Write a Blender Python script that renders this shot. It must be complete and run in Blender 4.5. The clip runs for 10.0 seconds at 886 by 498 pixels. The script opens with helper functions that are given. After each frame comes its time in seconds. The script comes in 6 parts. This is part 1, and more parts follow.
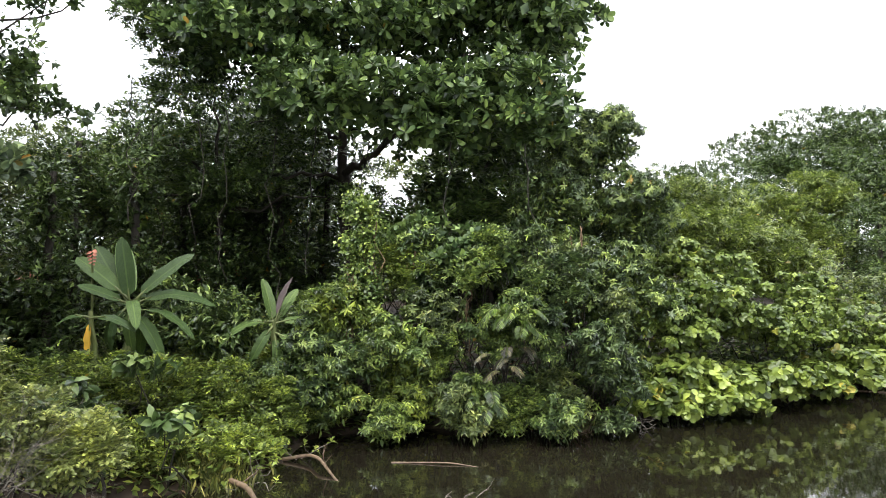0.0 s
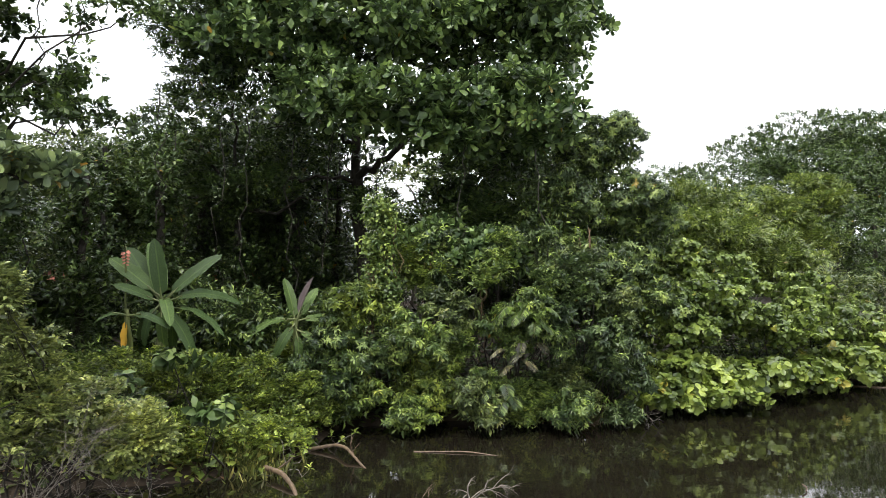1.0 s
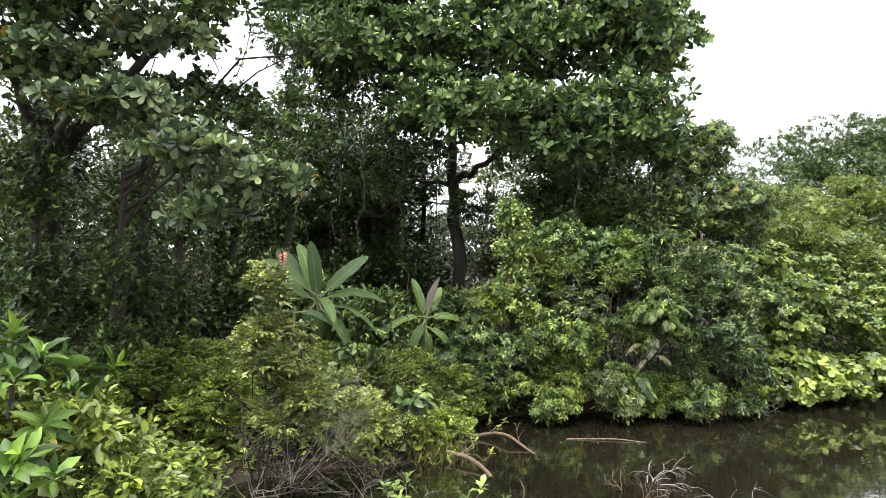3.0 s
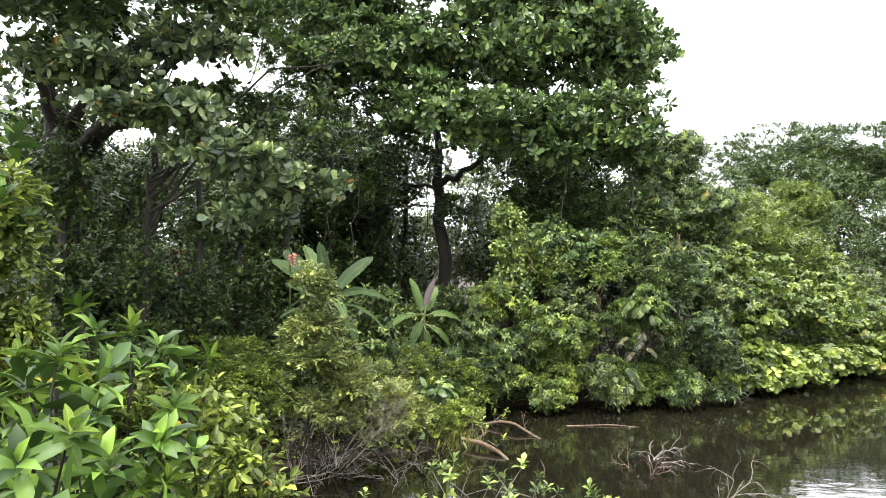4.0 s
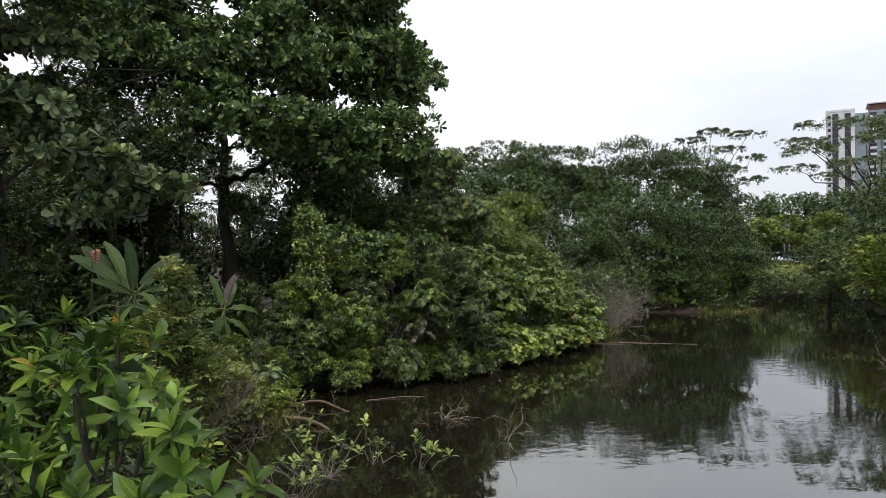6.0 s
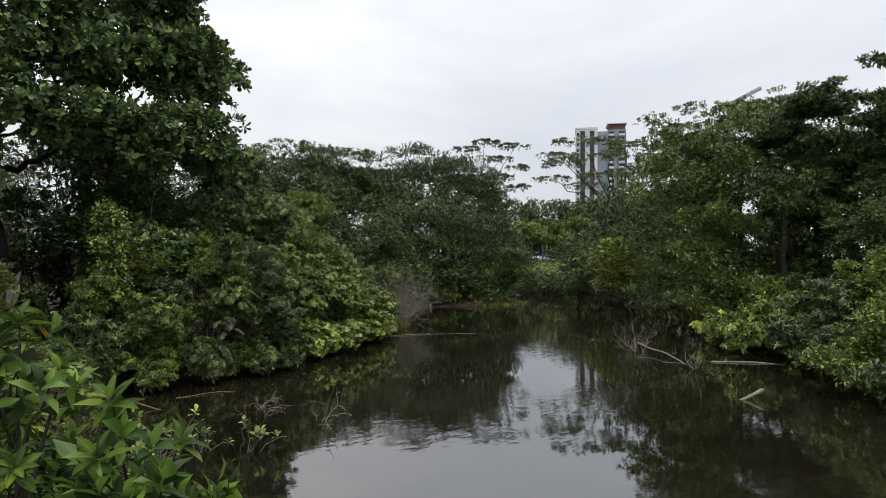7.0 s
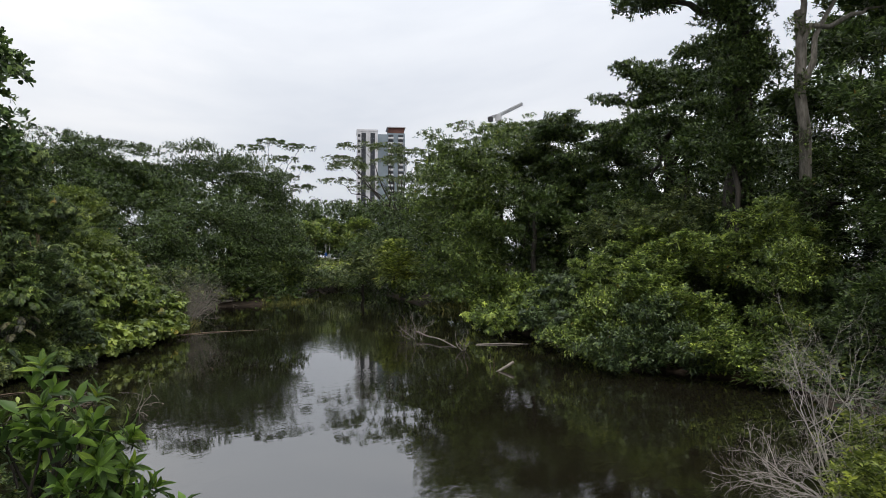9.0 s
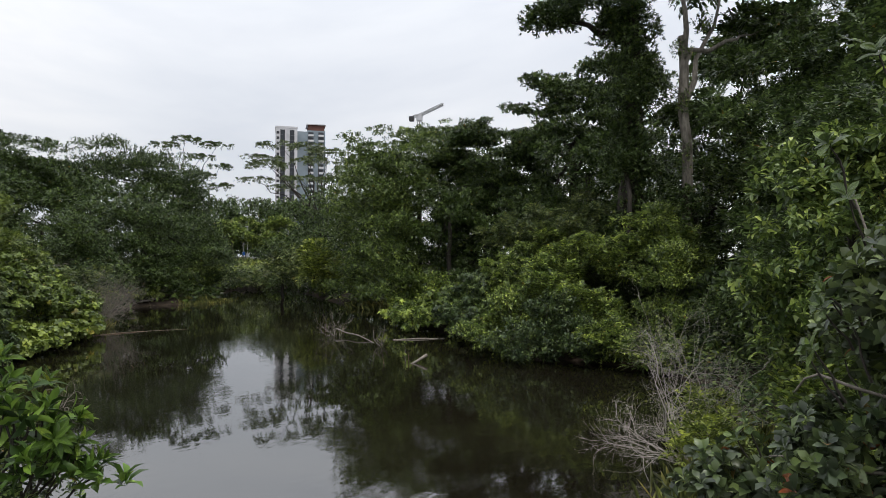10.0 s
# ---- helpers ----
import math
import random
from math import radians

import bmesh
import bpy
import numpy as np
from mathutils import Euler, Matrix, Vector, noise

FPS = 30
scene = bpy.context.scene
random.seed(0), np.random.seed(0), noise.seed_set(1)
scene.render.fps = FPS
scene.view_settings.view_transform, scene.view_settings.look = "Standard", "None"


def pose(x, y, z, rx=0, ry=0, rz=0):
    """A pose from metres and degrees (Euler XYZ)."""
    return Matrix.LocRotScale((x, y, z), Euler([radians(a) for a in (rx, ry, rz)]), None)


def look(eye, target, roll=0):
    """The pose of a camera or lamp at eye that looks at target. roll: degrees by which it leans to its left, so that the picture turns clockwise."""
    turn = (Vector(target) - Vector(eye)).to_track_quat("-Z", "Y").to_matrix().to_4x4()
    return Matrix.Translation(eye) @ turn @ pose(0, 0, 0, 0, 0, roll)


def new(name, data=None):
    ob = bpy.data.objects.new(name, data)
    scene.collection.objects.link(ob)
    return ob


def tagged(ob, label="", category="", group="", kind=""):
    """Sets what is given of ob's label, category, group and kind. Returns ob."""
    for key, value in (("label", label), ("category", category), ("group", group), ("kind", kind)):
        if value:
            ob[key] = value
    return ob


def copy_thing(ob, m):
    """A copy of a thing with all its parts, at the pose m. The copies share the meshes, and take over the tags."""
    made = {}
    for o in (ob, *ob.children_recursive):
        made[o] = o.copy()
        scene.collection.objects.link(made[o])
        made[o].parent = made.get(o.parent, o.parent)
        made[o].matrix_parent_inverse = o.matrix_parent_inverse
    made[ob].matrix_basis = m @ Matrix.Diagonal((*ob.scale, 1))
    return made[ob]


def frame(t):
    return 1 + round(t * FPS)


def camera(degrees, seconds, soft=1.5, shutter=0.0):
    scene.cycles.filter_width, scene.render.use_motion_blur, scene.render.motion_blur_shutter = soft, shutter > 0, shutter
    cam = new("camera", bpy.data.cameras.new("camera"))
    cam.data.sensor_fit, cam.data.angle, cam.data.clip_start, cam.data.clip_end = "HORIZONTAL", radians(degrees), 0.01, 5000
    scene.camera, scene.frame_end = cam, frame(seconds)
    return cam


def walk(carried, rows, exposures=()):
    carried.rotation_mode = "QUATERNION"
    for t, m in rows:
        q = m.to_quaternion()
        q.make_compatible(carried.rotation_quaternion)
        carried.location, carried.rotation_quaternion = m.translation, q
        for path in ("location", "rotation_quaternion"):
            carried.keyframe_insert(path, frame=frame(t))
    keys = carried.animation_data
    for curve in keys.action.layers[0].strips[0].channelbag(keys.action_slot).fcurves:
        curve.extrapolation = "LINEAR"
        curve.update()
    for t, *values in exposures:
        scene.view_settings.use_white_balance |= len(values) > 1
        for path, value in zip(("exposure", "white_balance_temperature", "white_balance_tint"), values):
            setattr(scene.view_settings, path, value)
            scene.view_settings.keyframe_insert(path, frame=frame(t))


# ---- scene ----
cam = camera(67.7, 10.0, soft=0.6)
METRES, EYE, TILT, LEAN, TURN = 14.0, 3.55, 0.9, 0.0, 0.0
ROWS = [
    (0.0, 0.0, 0.0, 0.0, 0.0, 0.0, -0.0),
    (0.5, -0.0065, -0.0231, 0.0005, -0.26, 0.02, 0.03),
    (1.0, -0.0296, -0.049, 0.0011, -0.27, 0.02, 0.01),
    (1.5, -0.0701, -0.0714, 0.0023, -0.28, 0.0, -0.01),
    (2.0, -0.125, -0.0893, 0.0037, -0.28, -0.01, -0.02),
    (2.5, -0.1897, -0.1031, 0.0053, -0.28, -0.02, -0.04),
    (2.7, -0.2131, -0.1064, 0.0052, -0.24, -0.02, -0.04),
    (3.8, -0.3229, -0.1629, 0.0045, -3.17, 0.05, 0.0),
    (4.0, -0.3391, -0.1724, 0.0045, -4.84, 0.07, 0.01),
    (4.5, -0.3762, -0.2082, 0.0053, -6.96, -0.03, -0.18),
    (5.0, -0.4157, -0.2389, 0.0041, -17.78, 0.01, -0.36),
    (5.2, -0.4275, -0.2446, 0.0042, -22.2, 0.02, -0.45),
    (6.3, -0.527, -0.3033, 0.0052, -31.15, 0.05, -0.7),
    (6.5, -0.5498, -0.3182, 0.0054, -35.42, 0.07, -0.76),
    (7.0, -0.5977, -0.3357, 0.0047, -46.56, 0.19, -0.88),
    (7.5, -0.6452, -0.3472, 0.0047, -57.68, 0.35, -0.97),
    (8.0, -0.6914, -0.3581, 0.0052, -60.14, 0.38, -0.94),
    (8.5, -0.7324, -0.3828, 0.0066, -60.13, 0.35, -0.94),
    (9.0, -0.7685, -0.4136, 0.0074, -65.44, 0.42, -1.03),
    (9.5, -0.8108, -0.4379, 0.0092, -72.24, 0.48, -1.01),
    (10.0, -0.8604, -0.465, 0.0108, -72.24, 0.44, -0.99),
]
EXPOSURES = [(0.0, 1.08), (0.5, 0.87), (1.0, 0.72), (2.0, 0.98), (2.5, 1.14), (4.0, 1.46), (4.5, 1.34), (5.0, 0.98), (6.5, -0.44), (10.0, -0.43)]
SKY, HORIZON, ZENITH, SUN, RIPPLE = 1.0, 0.95, 2.0, 1.5, 0.005
walk(cam, [(t, pose(0, 0, EYE, TILT, LEAN, TURN) @ pose(METRES * x, METRES * y, METRES * z, 90 + pitch, roll, yaw)) for t, x, y, z, yaw, pitch, roll in ROWS], EXPOSURES)

# ---- world and light ----
rng = np.random.default_rng(11)


def node(tree, kind, **inputs):
    made = tree.nodes.new(kind)
    for key, value in inputs.items():
        made.inputs[key.replace("_", " ")].default_value = value
    return made


def ramp_node(tree, stops):
    made = tree.nodes.new("ShaderNodeValToRGB")
    while len(made.color_ramp.elements) < len(stops):
        made.color_ramp.elements.new(0.5)
    for el, (pos, col) in zip(made.color_ramp.elements, stops):
        el.position, el.color = pos, (*col, 1)
    return made


def make_world():
    world = bpy.data.worlds.new("overcast_sky")
    scene.world = world
    world.use_nodes = True
    tree = world.node_tree
    tree.nodes.clear()
    link = tree.links.new
    sky = tree.nodes.new("ShaderNodeTexSky")
    sky.sky_type, sky.sun_disc = "NISHITA", False
    sky.sun_elevation, sky.sun_rotation = radians(64), radians(220)
    coord = tree.nodes.new("ShaderNodeTexCoord")
    mapping = node(tree, "ShaderNodeMapping", Scale=(1.0, 1.0, 3.2))
    clouds = node(tree, "ShaderNodeTexNoise", Scale=1.7, Detail=7.0, Roughness=0.55, Distortion=0.4)
    ramp = ramp_node(tree, [(0.34, (0.88, 0.92, 1.0)), (0.50, (1.0, 1.03, 1.09)), (0.66, (1.18, 1.18, 1.20))])
    scale = node(tree, "ShaderNodeVectorMath")
    scale.operation = "SCALE"
    scale.inputs["Scale"].default_value = 0.12
    mix = tree.nodes.new("ShaderNodeMixRGB")
    mix.inputs[0].default_value = 0.93
    back = node(tree, "ShaderNodeBackground", Strength=SKY)
    out = tree.nodes.new("ShaderNodeOutputWorld")
    link(coord.outputs["Generated"], mapping.inputs["Vector"])
    link(mapping.outputs[0], clouds.inputs["Vector"])
    link(clouds.outputs["Fac"], ramp.inputs[0])
    link(sky.outputs[0], scale.inputs[0])
    link(scale.outputs[0], mix.inputs[1])
    link(ramp.outputs[0], mix.inputs[2])
    split = tree.nodes.new("ShaderNodeSeparateXYZ")
    link(coord.outputs["Generated"], split.inputs[0])
    rise = tree.nodes.new("ShaderNodeMapRange")
    rise.inputs["From Min"].default_value, rise.inputs["From Max"].default_value = 0.0, 1.0
    rise.inputs["To Min"].default_value, rise.inputs["To Max"].default_value = HORIZON, ZENITH
    link(split.outputs["Z"], rise.inputs["Value"])
    lift = node(tree, "ShaderNodeVectorMath")
    lift.operation = "SCALE"
    link(mix.outputs[0], lift.inputs[0])
    link(rise.outputs[0], lift.inputs["Scale"])
    link(lift.outputs[0], back.inputs[0])
    link(back.outputs[0], out.inputs[0])


make_world()
sun_data = bpy.data.lights.new("sun", "SUN")
sun_data.energy, sun_data.angle, sun_data.color = SUN, radians(12), (1.0, 0.96, 0.88)
sun = new("sun", sun_data)
sun.matrix_world = look((-22, -26, 70), (0, 0, 0))


# ---- materials ----
def material(name):
    mat = bpy.data.materials.new(name)
    mat.use_nodes = True
    tree = mat.node_tree
    return mat, tree, tree.nodes["Principled BSDF"], tree.links.new


def leaf_mat(name, dark, mid, light, rough=0.34, glow=0.14, odd=(0.30, 0.17, 0.03), odd_at=0.9985, veins=False, by_object=False, gloss=0.5):
    mat, tree, bsdf, link = material(name)
    geo = tree.nodes.new("ShaderNodeNewGeometry")
    dark, mid, light = ((1.06 * c[0], c[1], 1.18 * c[2]) for c in (dark, mid, light))
    deep = tuple(0.5 * a for a in dark)
    pale = tuple(1.35 * c for c in light)
    if by_object:
        deep, pale = tuple(0.8 * a for a in dark), tuple(1.1 * c for c in light)
    ramp = ramp_node(tree, [(0.0, deep), (0.58, mid), (odd_at - 0.001, pale), (odd_at, odd)])
    info = tree.nodes.new("ShaderNodeObjectInfo")
    link(info.outputs["Random"] if by_object else geo.outputs["Random Per Island"], ramp.inputs[0])
    coord = tree.nodes.new("ShaderNodeTexCoord")
    patches = node(tree, "ShaderNodeTexNoise", Scale=0.55, Detail=4.0)
    link(coord.outputs["Object"], patches.inputs["Vector"])
    shift = ramp_node(tree, [(0.3, (0.62, 0.66, 0.6)), (0.7, (1.3, 1.24, 1.15))])
    link(patches.outputs["Fac"], shift.inputs[0])
    mul = tree.nodes.new("ShaderNodeMixRGB")
    mul.blend_type = "MULTIPLY"
    mul.inputs[0].default_value = 1.0
    link(ramp.outputs[0], mul.inputs[1])
    link(shift.outputs[0], mul.inputs[2])
    sprays = node(tree, "ShaderNodeTexNoise", Scale=2.9, Detail=2.0)
    link(coord.outputs["Object"], sprays.inputs["Vector"])
    tone = ramp_node(tree, [(0.34, (0.55, 0.60, 0.62)), (0.5, (1.0, 0.97, 0.95)), (0.66, (1.52, 1.42, 1.2))])
    link(sprays.outputs["Fac"], tone.inputs[0])
    mul_spray = tree.nodes.new("ShaderNodeMixRGB")
    mul_spray.blend_type = "MULTIPLY"
    mul_spray.inputs[0].default_value = 0.0 if by_object else 1.0
    link(mul.outputs[0], mul_spray.inputs[1])
    link(tone.outputs[0], mul_spray.inputs[2])
    col = mul_spray.outputs[0]
    if veins:
        uv = tree.nodes.new("ShaderNodeUVMap")
        wave = node(tree, "ShaderNodeTexWave", Scale=3.2, Distortion=0.6)
        wave.bands_direction = "Y"
        link(uv.outputs[0], wave.inputs["Vector"])
        edge = ramp_node(tree, [(0.2, (0.82, 0.84, 0.82)), (0.8, (1.0, 1.0, 1.0)), (0.98, (1.6, 1.5, 1.3))])
        split = tree.nodes.new("ShaderNodeSeparateXYZ")
        link(uv.outputs[0], split.inputs[0])
        off = node(tree, "ShaderNodeMath")
        off.operation = "SUBTRACT"
        off.inputs[1].default_value = 0.5
        link(split.outputs["X"], off.inputs[0])
        near_rib = node(tree, "ShaderNodeMath")
        near_rib.operation = "ABSOLUTE"
        link(off.outputs[0], near_rib.inputs[0])
        rib = node(tree, "ShaderNodeMath")
        rib.operation = "LESS_THAN"
        rib.inputs[1].default_value = 0.045
        link(near_rib.outputs[0], rib.inputs[0])
        both = node(tree, "ShaderNodeMath")
        both.operation = "MAXIMUM"
        link(wave.outputs["Fac"], both.inputs[0])
        link(rib.outputs[0], both.inputs[1])
        link(both.outputs[0], edge.inputs[0])
        mul2 = tree.nodes.new("ShaderNodeMixRGB")
        mul2.blend_type = "MULTIPLY"
        mul2.inputs[0].default_value = 1.0
        link(col, mul2.inputs[1])
        link(edge.outputs[0], mul2.inputs[2])
        col = mul2.outputs[0]
        bump = node(tree, "ShaderNodeBump", Strength=0.35, Distance=0.01)
        link(wave.outputs["Fac"], bump.inputs["Height"])
        link(bump.outputs[0], bsdf.inputs["Normal"])
    link(col, bsdf.inputs["Base Color"])
    bsdf.inputs["Roughness"].default_value = rough
    bsdf.inputs["Specular IOR Level"].default_value = gloss
    trans = tree.nodes.new("ShaderNodeBsdfTranslucent")
    bright = node(tree, "ShaderNodeHueSaturation", Saturation=0.95, Value=1.5)
    link(col, bright.inputs["Color"])
    link(bright.outputs[0], trans.inputs[0])
    mix = tree.nodes.new("ShaderNodeMixShader")
    mix.inputs[0].default_value = glow
    link(bsdf.outputs[0], mix.inputs[1])
    link(trans.outputs[0], mix.inputs[2])
    link(mix.outputs[0], tree.nodes["Material Output"].inputs["Surface"])
    return mat


def rough_mat(name, one, two, rough=0.85, scale=6.0, bump=0.5, distance=0.03, stretch=(1, 1, 1), metal=0.0, per_object=0.0):
    mat, tree, bsdf, link = material(name)
    coord = tree.nodes.new("ShaderNodeTexCoord")
    mapping = node(tree, "ShaderNodeMapping", Scale=stretch)
    fine = node(tree, "ShaderNodeTexNoise", Scale=scale, Detail=8.0, Roughness=0.65)
    large = node(tree, "ShaderNodeTexNoise", Scale=scale * 0.13, Detail=3.0)
    link(coord.outputs["Object"], mapping.inputs["Vector"])
    link(mapping.outputs[0], fine.inputs["Vector"])
    link(mapping.outputs[0], large.inputs["Vector"])
    ramp = ramp_node(tree, [(0.3, one), (0.7, two)])
    link(fine.outputs["Fac"], ramp.inputs[0])
    stain = ramp_node(tree, [(0.3, (0.65, 0.65, 0.65)), (0.7, (1.2, 1.2, 1.2))])
    link(large.outputs["Fac"], stain.inputs[0])
    mul = tree.nodes.new("ShaderNodeMixRGB")
    mul.blend_type = "MULTIPLY"
    mul.inputs[0].default_value = 1.0
    link(ramp.outputs[0], mul.inputs[1])
    link(stain.outputs[0], mul.inputs[2])
    link(mul.outputs[0], bsdf.inputs["Base Color"])
    bsdf.inputs["Roughness"].default_value = rough
    bsdf.inputs["Metallic"].default_value = metal
    if bump:
        b = node(tree, "ShaderNodeBump", Strength=bump, Distance=distance)
        link(fine.outputs["Fac"], b.inputs["Height"])
        link(b.outputs[0], bsdf.inputs["Normal"])
    return mat


def water_mat():
    mat, tree, bsdf, link = material("pond_water")
    coord = tree.nodes.new("ShaderNodeTexCoord")
    silt = node(tree, "ShaderNodeTexNoise", Scale=0.12, Detail=4.0)
    link(coord.outputs["Object"], silt.inputs["Vector"])
    ramp = ramp_node(tree, [(0.3, (0.007, 0.006, 0.004)), (0.7, (0.014, 0.0115, 0.007))])
    link(silt.outputs["Fac"], ramp.inputs[0])
    link(ramp.outputs[0], bsdf.inputs["Base Color"])
    bsdf.inputs["Roughness"].default_value = 0.02
    bsdf.inputs["IOR"].default_value = 2.45
    turn = node(tree, "ShaderNodeMapping", Rotation=(0, 0, radians(25)), Scale=(1.0, 1.7, 1.0))
    ripple = node(tree, "ShaderNodeTexNoise", Scale=2.3, Detail=4.0, Roughness=0.5)
    calm = node(tree, "ShaderNodeTexNoise", Scale=0.16, Detail=2.0)
    link(coord.outputs["Object"], turn.inputs["Vector"])
    link(turn.outputs[0], ripple.inputs["Vector"])
    link(coord.outputs["Object"], calm.inputs["Vector"])
    amount = ramp_node(tree, [(0.40, (0.15, 0.15, 0.15)), (0.62, (1, 1, 1))])
    link(calm.outputs["Fac"], amount.inputs[0])
    height = node(tree, "ShaderNodeMath")
    height.operation = "MULTIPLY"
    link(ripple.outputs["Fac"], height.inputs[0])
    link(amount.outputs[0], height.inputs[1])
    b = node(tree, "ShaderNodeBump", Strength=1.0, Distance=RIPPLE)
    link(height.outputs[0], b.inputs["Height"])
    link(b.outputs[0], bsdf.inputs["Normal"])
    return mat


M_ALMOND = leaf_mat("sea_almond_leaf", (0.050, 0.094, 0.033), (0.084, 0.148, 0.045), (0.160, 0.245, 0.070), gloss=0.34)
M_ALMOND_GREY = leaf_mat("grey_green_almond_leaf", (0.078, 0.125, 0.062), (0.128, 0.19, 0.085), (0.20, 0.275, 0.11), odd_at=0.993, gloss=0.4)
# Dark leaf green; also holds the shade of the forest interior.
M_DARK = leaf_mat("dark_shaded_leaf", (0.032, 0.060, 0.017), (0.053, 0.094, 0.025), (0.100, 0.155, 0.038), glow=0.12, gloss=0.28)
M_BANK = leaf_mat("bank_shrub_leaf", (0.044, 0.086, 0.028), (0.082, 0.142, 0.040), (0.215, 0.300, 0.080), gloss=0.4)
M_OLIVE = leaf_mat("olive_shrub_leaf", (0.068, 0.110, 0.038), (0.112, 0.162, 0.050), (0.195, 0.25, 0.075), gloss=0.35)
M_ROUND = leaf_mat("round_shrub_leaf", (0.090, 0.150, 0.031), (0.148, 0.225, 0.043), (0.220, 0.300, 0.066), odd=(0.40, 0.34, 0.06), odd_at=0.995, glow=0.2, gloss=0.4)
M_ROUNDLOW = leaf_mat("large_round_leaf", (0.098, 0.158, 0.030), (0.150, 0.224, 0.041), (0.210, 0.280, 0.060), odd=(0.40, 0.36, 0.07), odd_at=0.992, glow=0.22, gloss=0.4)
M_VINE = leaf_mat("vine_leaf", (0.088, 0.146, 0.030), (0.148, 0.222, 0.042), (0.275, 0.355, 0.066), glow=0.22, gloss=0.4)
M_YELLOW = leaf_mat("yellow_green_leaf", (0.086, 0.132, 0.022), (0.138, 0.198, 0.032), (0.26, 0.33, 0.055), glow=0.22, gloss=0.4)
M_FEATHER = leaf_mat("feathery_leaf", (0.076, 0.124, 0.024), (0.118, 0.178, 0.032), (0.205, 0.280, 0.056), glow=0.2, gloss=0.35)
M_RAIN = leaf_mat("rain_tree_leaf", (0.030, 0.056, 0.016), (0.050, 0.089, 0.022), (0.094, 0.148, 0.036), glow=0.12, gloss=0.25)
M_DROOP = leaf_mat("drooping_tree_leaf", (0.054, 0.092, 0.024), (0.090, 0.146, 0.034), (0.162, 0.235, 0.054), glow=0.14, gloss=0.3)
M_FARBANK = leaf_mat("opposite_shrub_leaf", (0.074, 0.124, 0.030), (0.132, 0.206, 0.044), (0.290, 0.390, 0.080), glow=0.15, gloss=0.35)
M_BANKDARK = leaf_mat("deep_green_shrub_leaf", (0.038, 0.070, 0.025), (0.064, 0.110, 0.035), (0.125, 0.185, 0.054), gloss=0.4)
M_LAUREL = leaf_mat("laurel_leaf", (0.044, 0.082, 0.026), (0.080, 0.136, 0.038), (0.190, 0.265, 0.068), glow=0.15, gloss=0.38)
M_LIGHT = leaf_mat("light_green_shrub_leaf", (0.074, 0.132, 0.034), (0.122, 0.200, 0.046), (0.260, 0.350, 0.080), glow=0.22, gloss=0.4)
M_CONE = leaf_mat("dry_olive_leaf", (0.128, 0.178, 0.048), (0.200, 0.262, 0.070), (0.29, 0.345, 0.10))
M_SHOOT = leaf_mat("young_shoot_leaf", (0.11, 0.19, 0.034), (0.16, 0.26, 0.045), (0.26, 0.36, 0.07), glow=0.35)
M_NONI = leaf_mat("rosette_shrub_leaf", (0.038, 0.084, 0.009), (0.068, 0.134, 0.013), (0.165, 0.255, 0.026), veins=True, rough=0.36, glow=0.25, by_object=True, odd=(0.45, 0.22, 0.03), odd_at=0.997, gloss=0.28)
M_ALMOND_NEAR = leaf_mat("near_almond_leaf", (0.05, 0.09, 0.026), (0.08, 0.132, 0.034), (0.13, 0.2, 0.046), veins=True, rough=0.36, by_object=True, odd=(0.35, 0.10, 0.04), odd_at=0.996)
M_BANANA = leaf_mat("banana_leaf", (0.048, 0.094, 0.024), (0.066, 0.122, 0.029), (0.100, 0.168, 0.042), veins=True, rough=0.5, gloss=0.35, by_object=True, odd=(0.2, 0.31, 0.12))
M_BANANA_DRY = leaf_mat("yellowed_banana_leaf", (0.6, 0.34, 0.03), (0.68, 0.40, 0.04), (0.7, 0.45, 0.05), by_object=True, odd=(0.7, 0.45, 0.05))
M_BANANA_RED = leaf_mat("purple_banana_leaf", (0.062, 0.052, 0.050), (0.082, 0.066, 0.062), (0.11, 0.088, 0.078), by_object=True, odd=(0.11, 0.088, 0.078))
M_GRASS = leaf_mat("grass_blade", (0.10, 0.14, 0.03), (0.17, 0.21, 0.05), (0.32, 0.32, 0.10))
M_LITTER = leaf_mat("dry_leaf", (0.13, 0.08, 0.03), (0.24, 0.15, 0.06), (0.36, 0.27, 0.13), glow=0.1)
M_FLOWER = leaf_mat("pink_flower", (0.6, 0.16, 0.10), (0.7, 0.25, 0.16), (0.75, 0.4, 0.25), odd=(0.8, 0.5, 0.3))
M_BARK = rough_mat("dark_bark", (0.016, 0.013, 0.01), (0.05, 0.04, 0.03), stretch=(3, 3, 0.6))
M_PALE = rough_mat("pale_bark", (0.07, 0.06, 0.045), (0.25, 0.225, 0.19), stretch=(3, 3, 0.7), scale=4)
M_DEAD = rough_mat("dead_wood", (0.13, 0.11, 0.09), (0.30, 0.265, 0.225), scale=14, stretch=(1, 1, 0.5), distance=0.008)
M_WETWOOD = rough_mat("wet_wood", (0.07, 0.045, 0.03), (0.22, 0.15, 0.09), rough=0.55, scale=12, distance=0.01)
M_SOIL = rough_mat("bank_soil", (0.02, 0.013, 0.008), (0.06, 0.038, 0.021), scale=2.5, distance=0.05)
M_WATER = water_mat()


